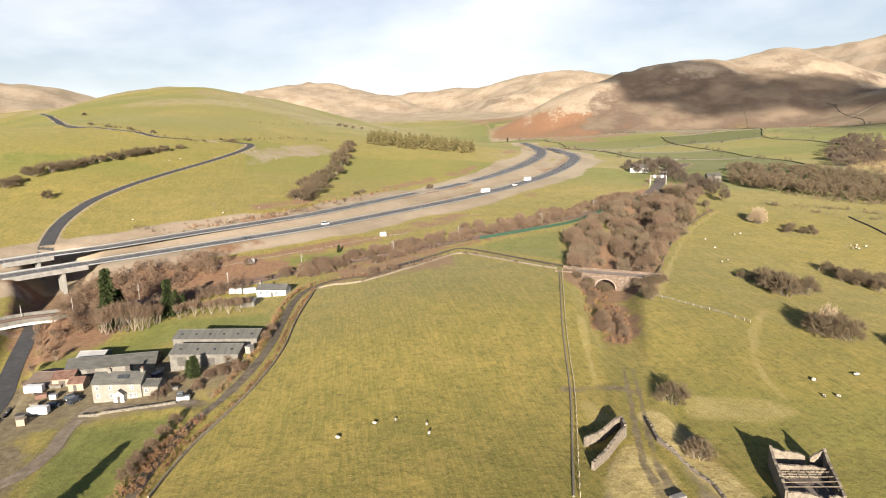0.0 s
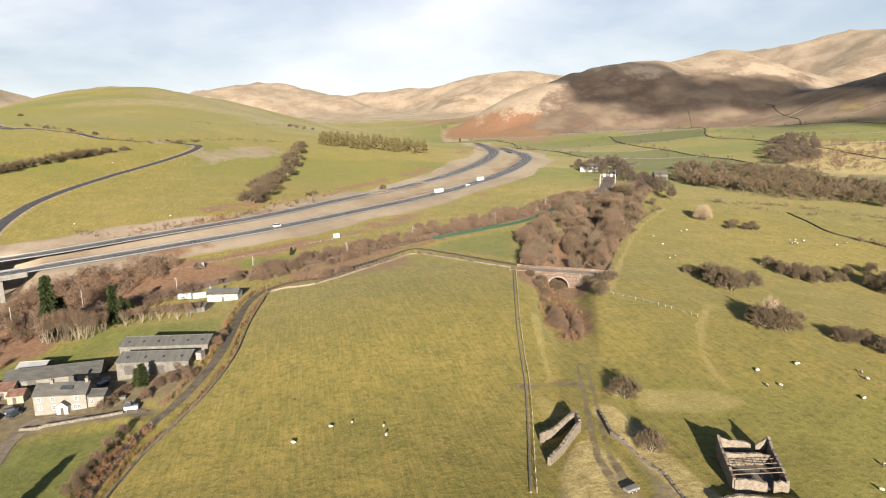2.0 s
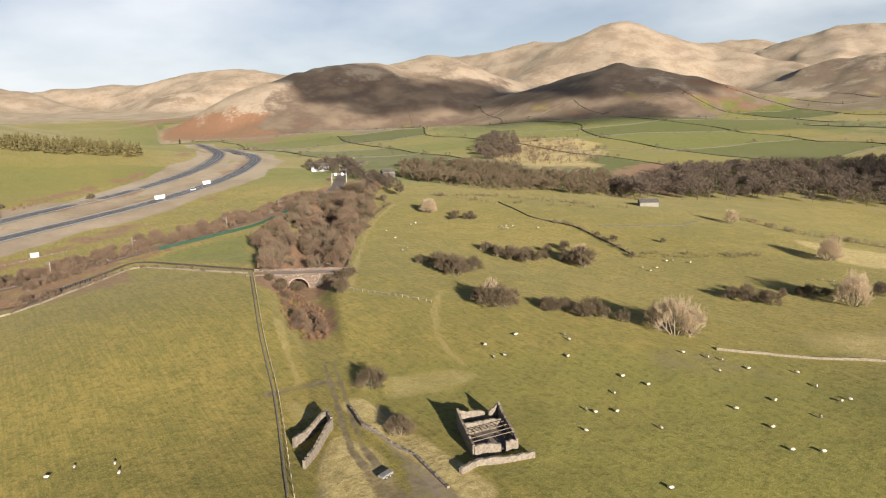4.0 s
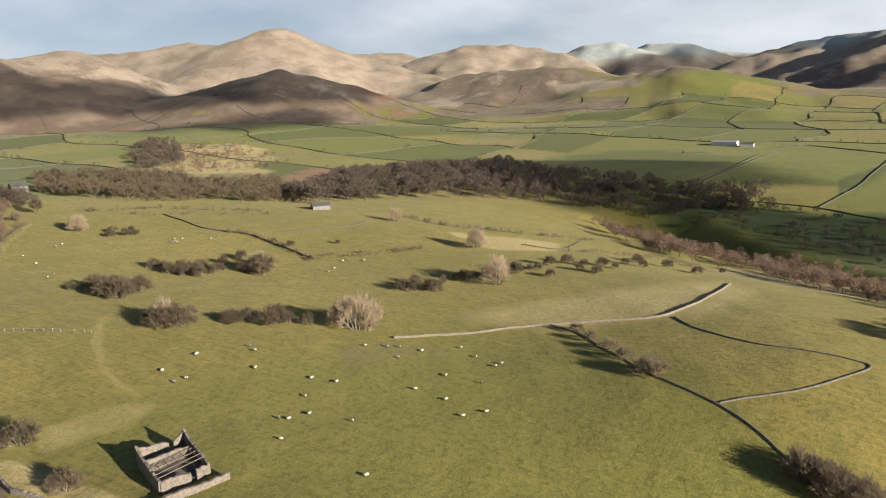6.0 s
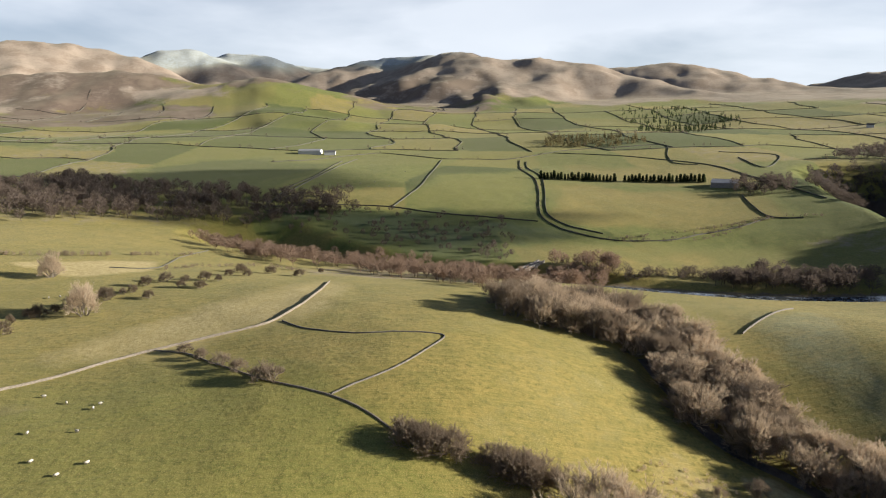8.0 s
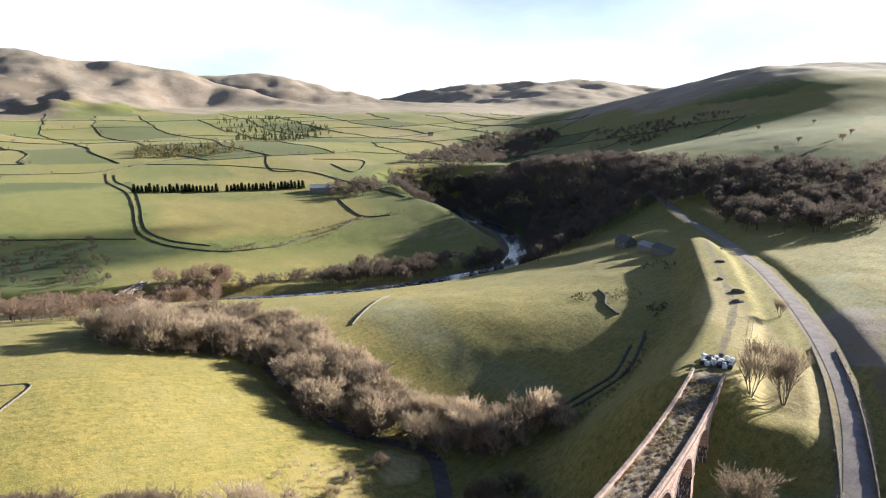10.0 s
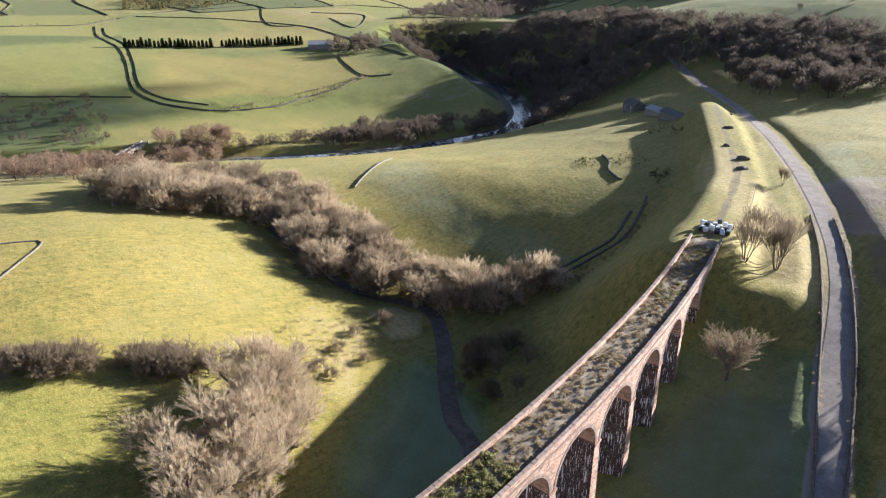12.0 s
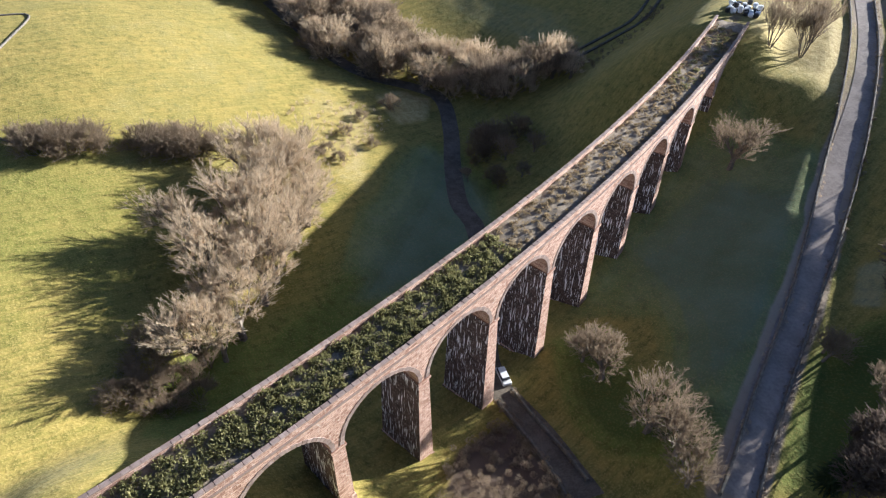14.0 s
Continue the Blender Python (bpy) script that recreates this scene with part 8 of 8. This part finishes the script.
band("mesh_fence", [(19.9, 373.4, 0), (74.8, 403.9, 0), (103.0, 433.3, 0), (147.7, 481.0, 0)], 0, 0.06, 1.8, GREEN_PAINT, "green mesh fence along the railway", "fence", level=False)


def mast_meshes():
    bm = bmesh.new()
    box(bm, -0.11, 0.11, -0.11, 0.11, -0.5, 8.0, 0.03)
    post = bmesh.new()
    box(post, -0.05, 3.0, -0.06, 0.06, 6.5, 6.65)
    box(post, -0.05, 2.4, -0.05, 0.05, 7.3, 7.4)
    box(post, 2.3, 2.4, -0.04, 0.04, 6.5, 7.4)
    return bm, post


PALE_STEEL = plain("pale_mast_steel", (0.26, 0.24, 0.215), (0.36, 0.335, 0.31), 1.0, 0.6)
pts = resample(RAIL, 45.0)
for k, p in enumerate(pts[1:-1]):
    d = (pts[k + 2] - pts[k]).xy
    ang = math.atan2(d.y, d.x)
    s = -1 if k % 2 else 1
    x, y = p.x - math.sin(ang) * 4.6 * s, p.y + math.cos(ang) * 4.6 * s
    ob = thing("rail_mast", "pale steel railway mast with a wire arm", "mast", "railway masts", at=Matrix.LocRotScale((x, y, G(x, y)), Euler((0, 0, ang - s * math.pi / 2)), None))
    post, arm = mast_meshes()
    part("post", post, PALE_STEEL, ob)
    part("arm", arm, PALE_STEEL, ob)

px, py = 181.0, 552.0
gantry = thing("rail_gantry", "pale steel signal gantry over the railway", "gantry", at=Matrix.LocRotScale((px, py, 16.8), Euler((0, 0, math.atan2(56.8, 23.2))), None))
for y in (-6.2, 6.2):
    part("post", boxes((-0.25, 0.25, y - 0.25, y + 0.25, -0.6, 8.0)), PALE_STEEL, gantry)
for z in (6.6, 7.8):
    part("beam", boxes((-0.2, 0.2, -6.4, 6.4, z, z + 0.25)), PALE_STEEL, gantry)
for y in (-3.0, 3.0):
    part("signal_panel", boxes((-0.3, -0.1, y - 1.0, y + 1.0, 6.2, 8.4)), WHITE_PAINT, gantry, "white signal panel")

# ---- sheep ----
FLEECE = plain("fleece", (0.44, 0.39, 0.30), (0.56, 0.51, 0.41), 3.0, 0.95, bump=0.6, dist=0.05, vary=0.3)
DARK_FACE = plain("dark_face", (0.05, 0.045, 0.04), (0.10, 0.09, 0.08), 3.0, 0.8)


def lump(rx, ry, rz, at, rings=6, seg=9):
    bm = bmesh.new()
    bmesh.ops.create_uvsphere(bm, u_segments=seg, v_segments=rings, radius=1.0, matrix=Matrix.Translation(at) @ Matrix.Diagonal((rx, ry, rz, 1)))
    return bm


def sheep_meshes():
    body = lump(0.62, 0.31, 0.34, (0, 0, 0.62), 7, 10)
    rnd = random.Random(2)
    for v in body.verts:
        v.co += Vector((rnd.uniform(-1, 1), rnd.uniform(-1, 1), rnd.uniform(-1, 1))) * 0.02
        if v.co.x > 0.3:
            v.co.z += 0.05
    head = lump(0.19, 0.10, 0.12, (0.74, 0, 0.80), 5, 8)
    for s in (-1, 1):
        bmesh.ops.create_uvsphere(head, u_segments=6, v_segments=4, radius=1.0, matrix=Matrix.Translation((0.64, s * 0.13, 0.86)) @ Matrix.Diagonal((0.04, 0.09, 0.03, 1)))
    leg = bmesh.new()
    bmesh.ops.create_cone(leg, cap_ends=True, segments=6, radius1=0.04, radius2=0.06, depth=0.45, matrix=Matrix.Translation((0, 0, 0.21)))
    out = []
    for name, bm, mat in (("body", body, FLEECE), ("head", head, DARK_FACE), ("leg", leg, DARK_FACE)):
        me = bpy.data.meshes.new(name)
        bm.to_mesh(me)
        bm.free()
        me.materials.append(mat)
        out.append(me)
    return out


SHEEP_WEST = [
    (-18.8, 149.5, 1), (-13.7, 150.5, 1), (-5.9, 147.2, 1), (-5.2, 142.6, 1), (-27, 144, 1), (112.5, 171, 1), (99.5, 168.6, 1), (96.9, 159.4, 1), (100.8, 159.1, 1),
    (139.1, 331.8, 1), (161.9, 360.6, 1), (166.3, 363.1, 1), (130, 301.1, 1), (134.3, 304.8, 1), (208.7, 333.2, 1), (208.6, 328.3, 1), (210.6, 326.8, 1), (141.4, 350.2, 1),
    (170.2, 290.8, 1),
]
SHEEP_EAST = [
    (113.1, 171.3, 1), (127.3, 164.3, 1), (125.8, 160, 1), (99.1, 168, 1), (100.5, 159.3, 1), (97, 159, 1), (123.2, 132.4, 1), (125.9, 125.2, 1), (113.6, 125.1, 1),
    (107, 116.7, 1), (101.8, 118.7, 1), (100.5, 120.9, 1), (110.8, 105.7, 1), (93, 111.7, 1), (93.3, 85.8, 1),
]
SHEEP_MIDDLE = [
    (152.6, 137.6, 1), (156.9, 131.9, 1), (159.4, 128.8, 1), (161.6, 121.1, 1), (152, 123.5, 1), (149.9, 103.8, 1), (136.8, 105.4, 1), (136.7, 94.8, 1), (131.1, 85.7, 1),
    (136.8, 82, 1), (172.1, 112.9, 1), (168.5, 104.6, 1), (165, 95.4, 1), (167.7, 94.8, 1), (151.5, 92.4, 1), (117.2, 149.5, 1),
]
SHEEP_FAR = [
    (222.2, 226.9, 1), (221.3, 220.7, 1), (227.7, 223.2, 1), (242.2, 231.1, 1), (245.5, 230.3, 1), (249.9, 223, 1), (210.6, 333.6, 1), (213.7, 333.5, 1), (217, 331.1, 1),
    (210.6, 329, 1), (227.3, 319.3, 1), (234.8, 322.1, 1), (274.3, 171.7, 1), (276.4, 168, 1), (285.6, 205.9, 1), (291.2, 164.6, 1),
]
SHEEP_ACROSS = [
    (764, 115, 1), (756, 104, 1), (773, 96, 1), (754, 84, 1), (768, 75, 1), (761, 61, 1), (777, 124, 1), (769, 137, 1), (868, 48, 1),
    (854, 62, 1), (782, 80, 1), (747, 98, 1),
]
SHEEP_NORTH = [
    (-160, 451, 1), (-149, 434, 1), (-179, 392, 1), (-197, 407, 1), (-188, 654, 1), (-163, 639, 1), (-234, 584, 1), (-191, 606, 1), (-60, 466, 1),
    (-71, 499, 1), (-130, 453, 1), (-240, 574, 1),
]
SHEEP_BODY, SHEEP_HEAD, SHEEP_LEG = sheep_meshes()
sheep_rnd = random.Random(8)
for flock, label in (
    (SHEEP_WEST, "white sheep with dark face grazing on pasture"), (SHEEP_EAST, "white sheep grazing near the ruined barn"), (SHEEP_MIDDLE, "white sheep grazing on the sloping pasture"),
    (SHEEP_FAR, "distant white sheep on the pale pasture"), (SHEEP_ACROSS, "distant white sheep on the far valley field"), (SHEEP_NORTH, "distant white sheep beyond the motorway"),
):
    for x, y, size in flock:
        k = sheep_rnd.uniform(0.9, 1.08)
        ob = thing("sheep", label, "sheep", "grazing sheep", at=Matrix.LocRotScale((x, y, G(x, y)), Euler((0, 0, sheep_rnd.uniform(0, 6.28))), (k, k, k)))
        part("body", SHEEP_BODY, None, ob)
        part("head", SHEEP_HEAD, None, ob)
        for u, v in ((0.36, 0.15), (0.36, -0.15), (-0.36, 0.15), (-0.36, -0.15)):
            part("leg", SHEEP_LEG, None, ob).location = (u, v, 0)


# ---- wrapped bales ----
BLACK_WRAP = plain("black_bale_wrap", (0.015, 0.015, 0.017), (0.03, 0.03, 0.032), 2.0, 0.35, spec=0.5)
WHITE_WRAP = plain("white_bale_wrap", (0.66, 0.67, 0.68), (0.80, 0.80, 0.80), 2.0, 0.4, spec=0.5)


def bale_mesh(seed, mat):
    rnd = random.Random(seed)
    bm = bmesh.new()
    bmesh.ops.create_cone(bm, cap_ends=True, segments=14, radius1=0.66, radius2=0.66, depth=1.2)
    bmesh.ops.bevel(bm, geom=[e for e in bm.edges if abs(e.verts[0].co.z - e.verts[1].co.z) < 0.01], offset=0.12, segments=2, affect="EDGES")
    for v in bm.verts:
        v.co += Vector((rnd.uniform(-1, 1), rnd.uniform(-1, 1), rnd.uniform(-1, 1))) * 0.03
    me = bpy.data.meshes.new("wrap")
    bm.to_mesh(me)
    bm.free()
    me.materials.append(mat)
    return me


BALES = [(bale_mesh(1, BLACK_WRAP), "black"), (bale_mesh(2, WHITE_WRAP), "white"), (bale_mesh(3, WHITE_WRAP), "white")]


def bale(x, y, z, k, group, where):
    me, colour = BALES[k]
    ob = tagged(new("silage_bale", me), "round silage bale in %s plastic %s" % (colour, where), "bale", group)
    ob.matrix_basis = Matrix.LocRotScale((x, y, z + 0.62), Euler((radians(90) if sheep_rnd.random() < 0.5 else 0, 0, sheep_rnd.uniform(0, 6.28))), None)


cx, cy = on_curve(-153.0)
for k in range(30):
    u, v = k % 6, k // 6
    d = Vector((SOUTH_TRACK[2][0] - SOUTH_TRACK[0][0], SOUTH_TRACK[2][1] - SOUTH_TRACK[0][1])).normalized()
    x = 100.5 + d.x * v * 1.5 + d.y * (u - 2.5) * 1.45 + sheep_rnd.uniform(-0.25, 0.25)
    y = -160.5 + d.y * v * 1.5 - d.x * (u - 2.5) * 1.45 + sheep_rnd.uniform(-0.25, 0.25)
    bale(x, y, max(G(x, y), 0.0) + (1.15 if k % 5 == 2 else 0), (0 if (u * 3 + v * 5) % 7 < 3 else 1 + k % 2), "stacked silage bales", "heaped on the old trackbed")
for k in range(14):
    s = k / 13
    x, y = -137.5 + 3.4 * s * 6 + sheep_rnd.uniform(-0.5, 0.5) - 3 * s, 190 - 30 * s + sheep_rnd.uniform(-0.5, 0.5)
    bale(x - 8 * s, y, G(x - 8 * s, y), 0, "farmyard bales", "beside the farm drive")
for k in range(9):
    s = k / 8
    x, y = -28 + 15 * s, 311 + 13 * s
    bale(x, y + 4, G(x, y + 4), 0, "hilltop bales", "in a row by the lane")


# ---- vehicles, trailers ----
def wheel_mesh(r, w):
    bm = bmesh.new()
    bmesh.ops.create_cone(bm, cap_ends=True, segments=14, radius1=r, radius2=r, depth=w, matrix=Matrix.Rotation(radians(90), 4, "X"))
    return bm


def vehicle(name, label, category, x, y, z, heading, paint, size, cab, wheels, group=""):
    """size: length, width, height; cab: (from, to, height) of the glazed part."""
    l, w, h = size
    ob = thing(name, label, category, group, at=Matrix.LocRotScale((x, y, z), Euler((0, 0, heading)), None))
    bm = bmesh.new()
    box(bm, -l / 2, l / 2, -w / 2, w / 2, 0.35, h, 0.12)
    part("body", bm, paint, ob)
    if cab:
        bm = bmesh.new()
        a, b, top = cab
        prism(bm, [(-w / 2 + 0.06, h - 0.05), (w / 2 - 0.06, h - 0.05), (w / 2 - 0.2, top), (-w / 2 + 0.2, top)], a, b)
        part("cabin", bm, GLASS, ob)
        part("cabin_roof", boxes((a + 0.15, b - 0.2, -w / 2 + 0.2, w / 2 - 0.2, top - 0.02, top + 0.05)), paint, ob)
    for u in wheels:
        for s in (-1, 1):
            bm = wheel_mesh(0.34, 0.24)
            bmesh.ops.translate(bm, verts=bm.verts, vec=(u, s * (w / 2 - 0.1), 0.34))
            tyre = part("wheel", bm, RUBBER, ob)
            bm = wheel_mesh(0.2, 0.26)
            bmesh.ops.translate(bm, verts=bm.verts, vec=(u, s * (w / 2 - 0.1), 0.34))
            part("rim", bm, STEEL, tyre)
    return ob


DARK_PAINT = plain("dark_paint", (0.03, 0.035, 0.045), (0.05, 0.055, 0.065), 1.0, 0.3)


def on_line(line, x, y, off):
    best = min(range(len(line) - 1), key=lambda k: math.hypot((line[k][0] + line[k + 1][0]) / 2 - x, (line[k][1] + line[k + 1][1]) / 2 - y))
    a, b = Vector(line[best]), Vector(line[best + 1])
    s = max(0, min(1, ((x - a.x) * (b.x - a.x) + (y - a.y) * (b.y - a.y)) / ((b - a).xy.length ** 2)))
    p, ang = a.lerp(b, s), math.atan2(b.y - a.y, b.x - a.x)
    return p.x - math.sin(ang) * off, p.y + math.cos(ang) * off, p.z + 0.2, ang


for x, y, off, kind in ((79, 595, 2.2, 1), (60, 572, -2.0, 0), (34, 542, 2.2, 1), (-116, 376, -2.0, 2), (-68, 411, 2.2, 0), (120, 680, 2.0, 2)):
    px, py, pz, ang = on_line(M6_LOWER, x, y, off)
    if kind == 1:
        vehicle("lorry", "white box lorry on the motorway", "lorry", px, py, pz, ang, WHITE_PAINT, (9.0, 2.5, 3.4), None, (-3.4, -2.4, 3.2), "motorway traffic")
    elif kind == 0:
        vehicle("van", "white van on the motorway", "van", px, py, pz, ang, WHITE_PAINT, (5.2, 1.9, 1.3), (-2.4, 2.0, 2.2), (-1.6, 1.6), "motorway traffic")
    else:
        vehicle("car", "dark car on the motorway", "car", px, py, pz, ang, DARK_PAINT, (4.3, 1.75, 0.95), (-1.7, 1.2, 1.45), (-1.3, 1.3), "motorway traffic")
px, py, pz, ang = on_line(BECK_LANE, 57.0, -49.5, 1.2)
vehicle("car", "white car parked under the viaduct arch", "car", px, py, G(px, py) + 0.06, ang, WHITE_PAINT, (4.3, 1.75, 0.95), (-1.7, 1.2, 1.45), (-1.3, 1.3))
for x, y, ang, label in ((-133.5, 197.5, 0.1, "white touring caravan beside the iron shed"), (-97.0, 290.0, 0.1, "white static caravan near the cottage"), (-90.5, 289.5, 0.3, "white caravan near the cottage"), (-122.2, 181.3, 0.1, "white box trailer in the farmyard")):
    vehicle("caravan", label, "caravan", x, y, G(x, y), ang, WHITE_PAINT, (5.6, 2.3, 2.6), None, (0.0,), "caravans")
vehicle("tractor", "grey farm tractor parked by the lane", "tractor", -77.8, 178.7, G(-77.8, 178.7), 0.2, STEEL, (3.8, 1.6, 1.5), (-1.6, 0.2, 2.6), (-1.2, 1.3))
vehicle("flat_trailer", "pale flat farm trailer on muddy ground", "trailer", 41.8, 110.6, G(41.8, 110.6), 0.4, CONCRETE, (3.0, 1.6, 0.9), None, (-0.5, 0.5))
for x, y, ang in ((-118.0, 191.0, 0.4), (-115.5, 188.0, 1.2), (-121.0, 186.0, 0.2)):
    vehicle("car", "dark car parked in the farmyard", "car", x, y, G(x, y), ang, DARK_PAINT, (4.2, 1.7, 0.95), (-1.6, 1.2, 1.45), (-1.3, 1.3), "farmyard cars")


def clutter(name, label, category, x, y, ang, size, mat, top=None):
    l, w, h = size
    ob = thing(name, label, category, "farmyard clutter", at=Matrix.LocRotScale((x, y, G(x, y)), Euler((0, 0, ang)), None))
    bm = bmesh.new()
    box(bm, -l / 2, l / 2, -w / 2, w / 2, 0, h, 0.06)
    part("body", bm, mat, ob)
    part("lid", boxes((-l / 2 - 0.06, l / 2 + 0.06, -w / 2 - 0.06, w / 2 + 0.06, h, h + 0.1)), top or mat, ob)
    return ob


for row in (
    ("skip", "rusty farm skip in the yard", "skip", -129.0, 193.5, 0.5, (3.2, 1.8, 1.3), RUST), ("oil_tank", "grey oil tank beside the sheds", "tank", -124.5, 192.5, 0.1, (2.2, 1.3, 1.5), STEEL),
    ("crate_stack", "stack of weathered wooden crates", "crates", -127.0, 186.5, 0.9, (1.8, 1.4, 1.4), TIMBER), ("crate_stack", "low stack of weathered pallets", "pallets", -119.8, 193.5, 0.2, (1.6, 1.3, 0.8), TIMBER),
    ("animal_pen", "small dark timber hen house", "hut", -125.5, 178.0, 0.4, (2.6, 2.0, 1.7), DARK_DOOR), ("animal_pen", "small rusty roofed hut by the drive", "hut", -123.0, 174.5, 0.2, (2.2, 2.0, 1.9), TIMBER),
    ("animal_pen", "small white hut below the motorway", "hut", -103.6, 336.6, 0.5, (4.0, 2.6, 2.2), WHITE_PAINT), ("animal_pen", "small pale hut beside the green strip", "hut", -38.5, 393.7, 0.5, (3.4, 2.4, 2.2), WHITE_PAINT),
    ("oil_tank", "pale round-edged tank near the barn", "tank", -66.5, 207.5, 1.3, (2.4, 2.0, 2.4), CONCRETE), ("crate_stack", "pile of pale timber near the barn", "timber", -96.5, 206.5, 0.3, (2.4, 1.2, 0.9), TIMBER),
    ("feed_trailer", "dark feed trailer between the barns", "trailer", -95.5, 201.5, 1.2, (3.4, 1.9, 1.4), DARK_PAINT), ("crate_stack", "grey heap of sheeting by the lane", "timber", -84.5, 188.5, 0.1, (2.6, 1.4, 0.9), BLOCKWORK),
):
    clutter(*row)


# ---- earth and timber heaps along the old trackbed ----
def heap(x, y, wide, tall, mat, label, seed):
    rnd = random.Random(seed)
    bm = bmesh.new()
    bmesh.ops.create_icosphere(bm, subdivisions=3, radius=1.0)
    for v in bm.verts:
        k = 1 + 0.3 * float(layers(v.co.x + seed, v.co.y + v.co.z, 0.7, seed, 3))
        v.co = Vector((v.co.x * wide * k, v.co.y * wide * 0.7 * k, max(v.co.z, -0.2) * tall * k))
    me = bpy.data.meshes.new("spoil_heap")
    bm.to_mesh(me)
    bm.free()
    me.materials.append(mat)
    ob = tagged(new("spoil_heap", me), label, "heap", "heaps on the trackbed")
    ob.matrix_basis = Matrix.LocRotScale((x, y, G(x, y)), Euler((0, 0, rnd.uniform(0, 3))), None)


heap(182.0, -287.2, 2.2, 1.2, DAMP_LANE, "dark heap of spoil on the old trackbed", 1)
heap(160.8, -254.6, 1.6, 1.0, BALLAST, "low stony heap on the old trackbed", 2)
heap(144.1, -240.8, 2.4, 1.4, DAMP_LANE, "large dark heap of spoil on the trackbed", 3)
heap(135.7, -227.9, 2.0, 1.1, BALLAST, "stony heap beside the spoil on the trackbed", 4)
heap(208.9, -329.3, 1.4, 0.8, DAMP_LANE, "small dark heap on the old trackbed", 5)

# ---- post fences ----
def post_fence(line, label, gap=3.0, tall=1.15):
    ob = thing("fence", label, "fence", "post fences")
    bm = boxes((-0.07, 0.07, -0.07, 0.07, -0.3, tall))
    me = bpy.data.meshes.new("post")
    bm.to_mesh(me)
    bm.free()
    me.materials.append(TIMBER)
    pts = resample(line, gap)
    for p in pts:
        part("post", me, None, ob).location = (p.x, p.y, G(p.x, p.y))
    for h in (0.5, 0.95):
        rows = [[(p.x - 0.02, p.y - 0.02, G(p.x, p.y) + h), (p.x + 0.02, p.y + 0.02, G(p.x, p.y) + h), (p.x + 0.02, p.y + 0.02, G(p.x, p.y) + h + 0.05), (p.x - 0.02, p.y - 0.02, G(p.x, p.y) + h + 0.05)] for p in pts]
        part("wire", solid_along(rows, STEEL, "wire"), None, ob)


post_fence([(-124.5, 325.5, 0), (-105.0, 338.1, 0), (-78.9, 357.5, 0), (-50.2, 381.3, 0), (-24.2, 398.3, 0)], "pale wooden fence below the motorway bank", 3.5)
post_fence([(75.4, 244.6, 0), (84, 236.3, 0), (96.6, 220.8, 0), (102.3, 212.3, 0)], "wooden post fence across the pasture")
post_fence([(p[0] + 1.2, p[1], 0) for p in WALL_FIELD_EAST], "post and wire fence beside the field wall", 4.0)
post_fence([(on_curve(a, 590)[0], on_curve(a, 590)[1], 0) for a in (-152.6, -151.6)] + [(105, -185, 0), (120, -212, 0)], "post and wire fence beside the embankment", 4.0)

# ---- coping stones on the viaduct parapets, each one laid on its own ----
def coping_stones():
    rnd = random.Random(4)
    step = math.degrees(1.18 / VIADUCT_R)
    bm = bmesh.new()
    box(bm, -0.57, 0.57, -0.33, 0.33, 0, 0.24, 0.04)
    me = bpy.data.meshes.new("coping_stone")
    bm.to_mesh(me)
    bm.free()
    me.materials.append(COPING)
    for r in (OUT_R - 0.28, IN_R + 0.28):
        a = VIADUCT_SPAN[0] + step / 2
        while a < VIADUCT_SPAN[1]:
            x, y = on_curve(a, r)
            ob = part("coping_stone", me, None, viaduct)
            ob.matrix_basis = Matrix.LocRotScale((x, y, 1.08 + rnd.uniform(-0.01, 0.02)), Euler((rnd.uniform(-0.015, 0.015), 0, radians(a + 90) + rnd.uniform(-0.02, 0.02))), (1, 1, rnd.uniform(0.9, 1.1)))
            a += step


coping_stones()
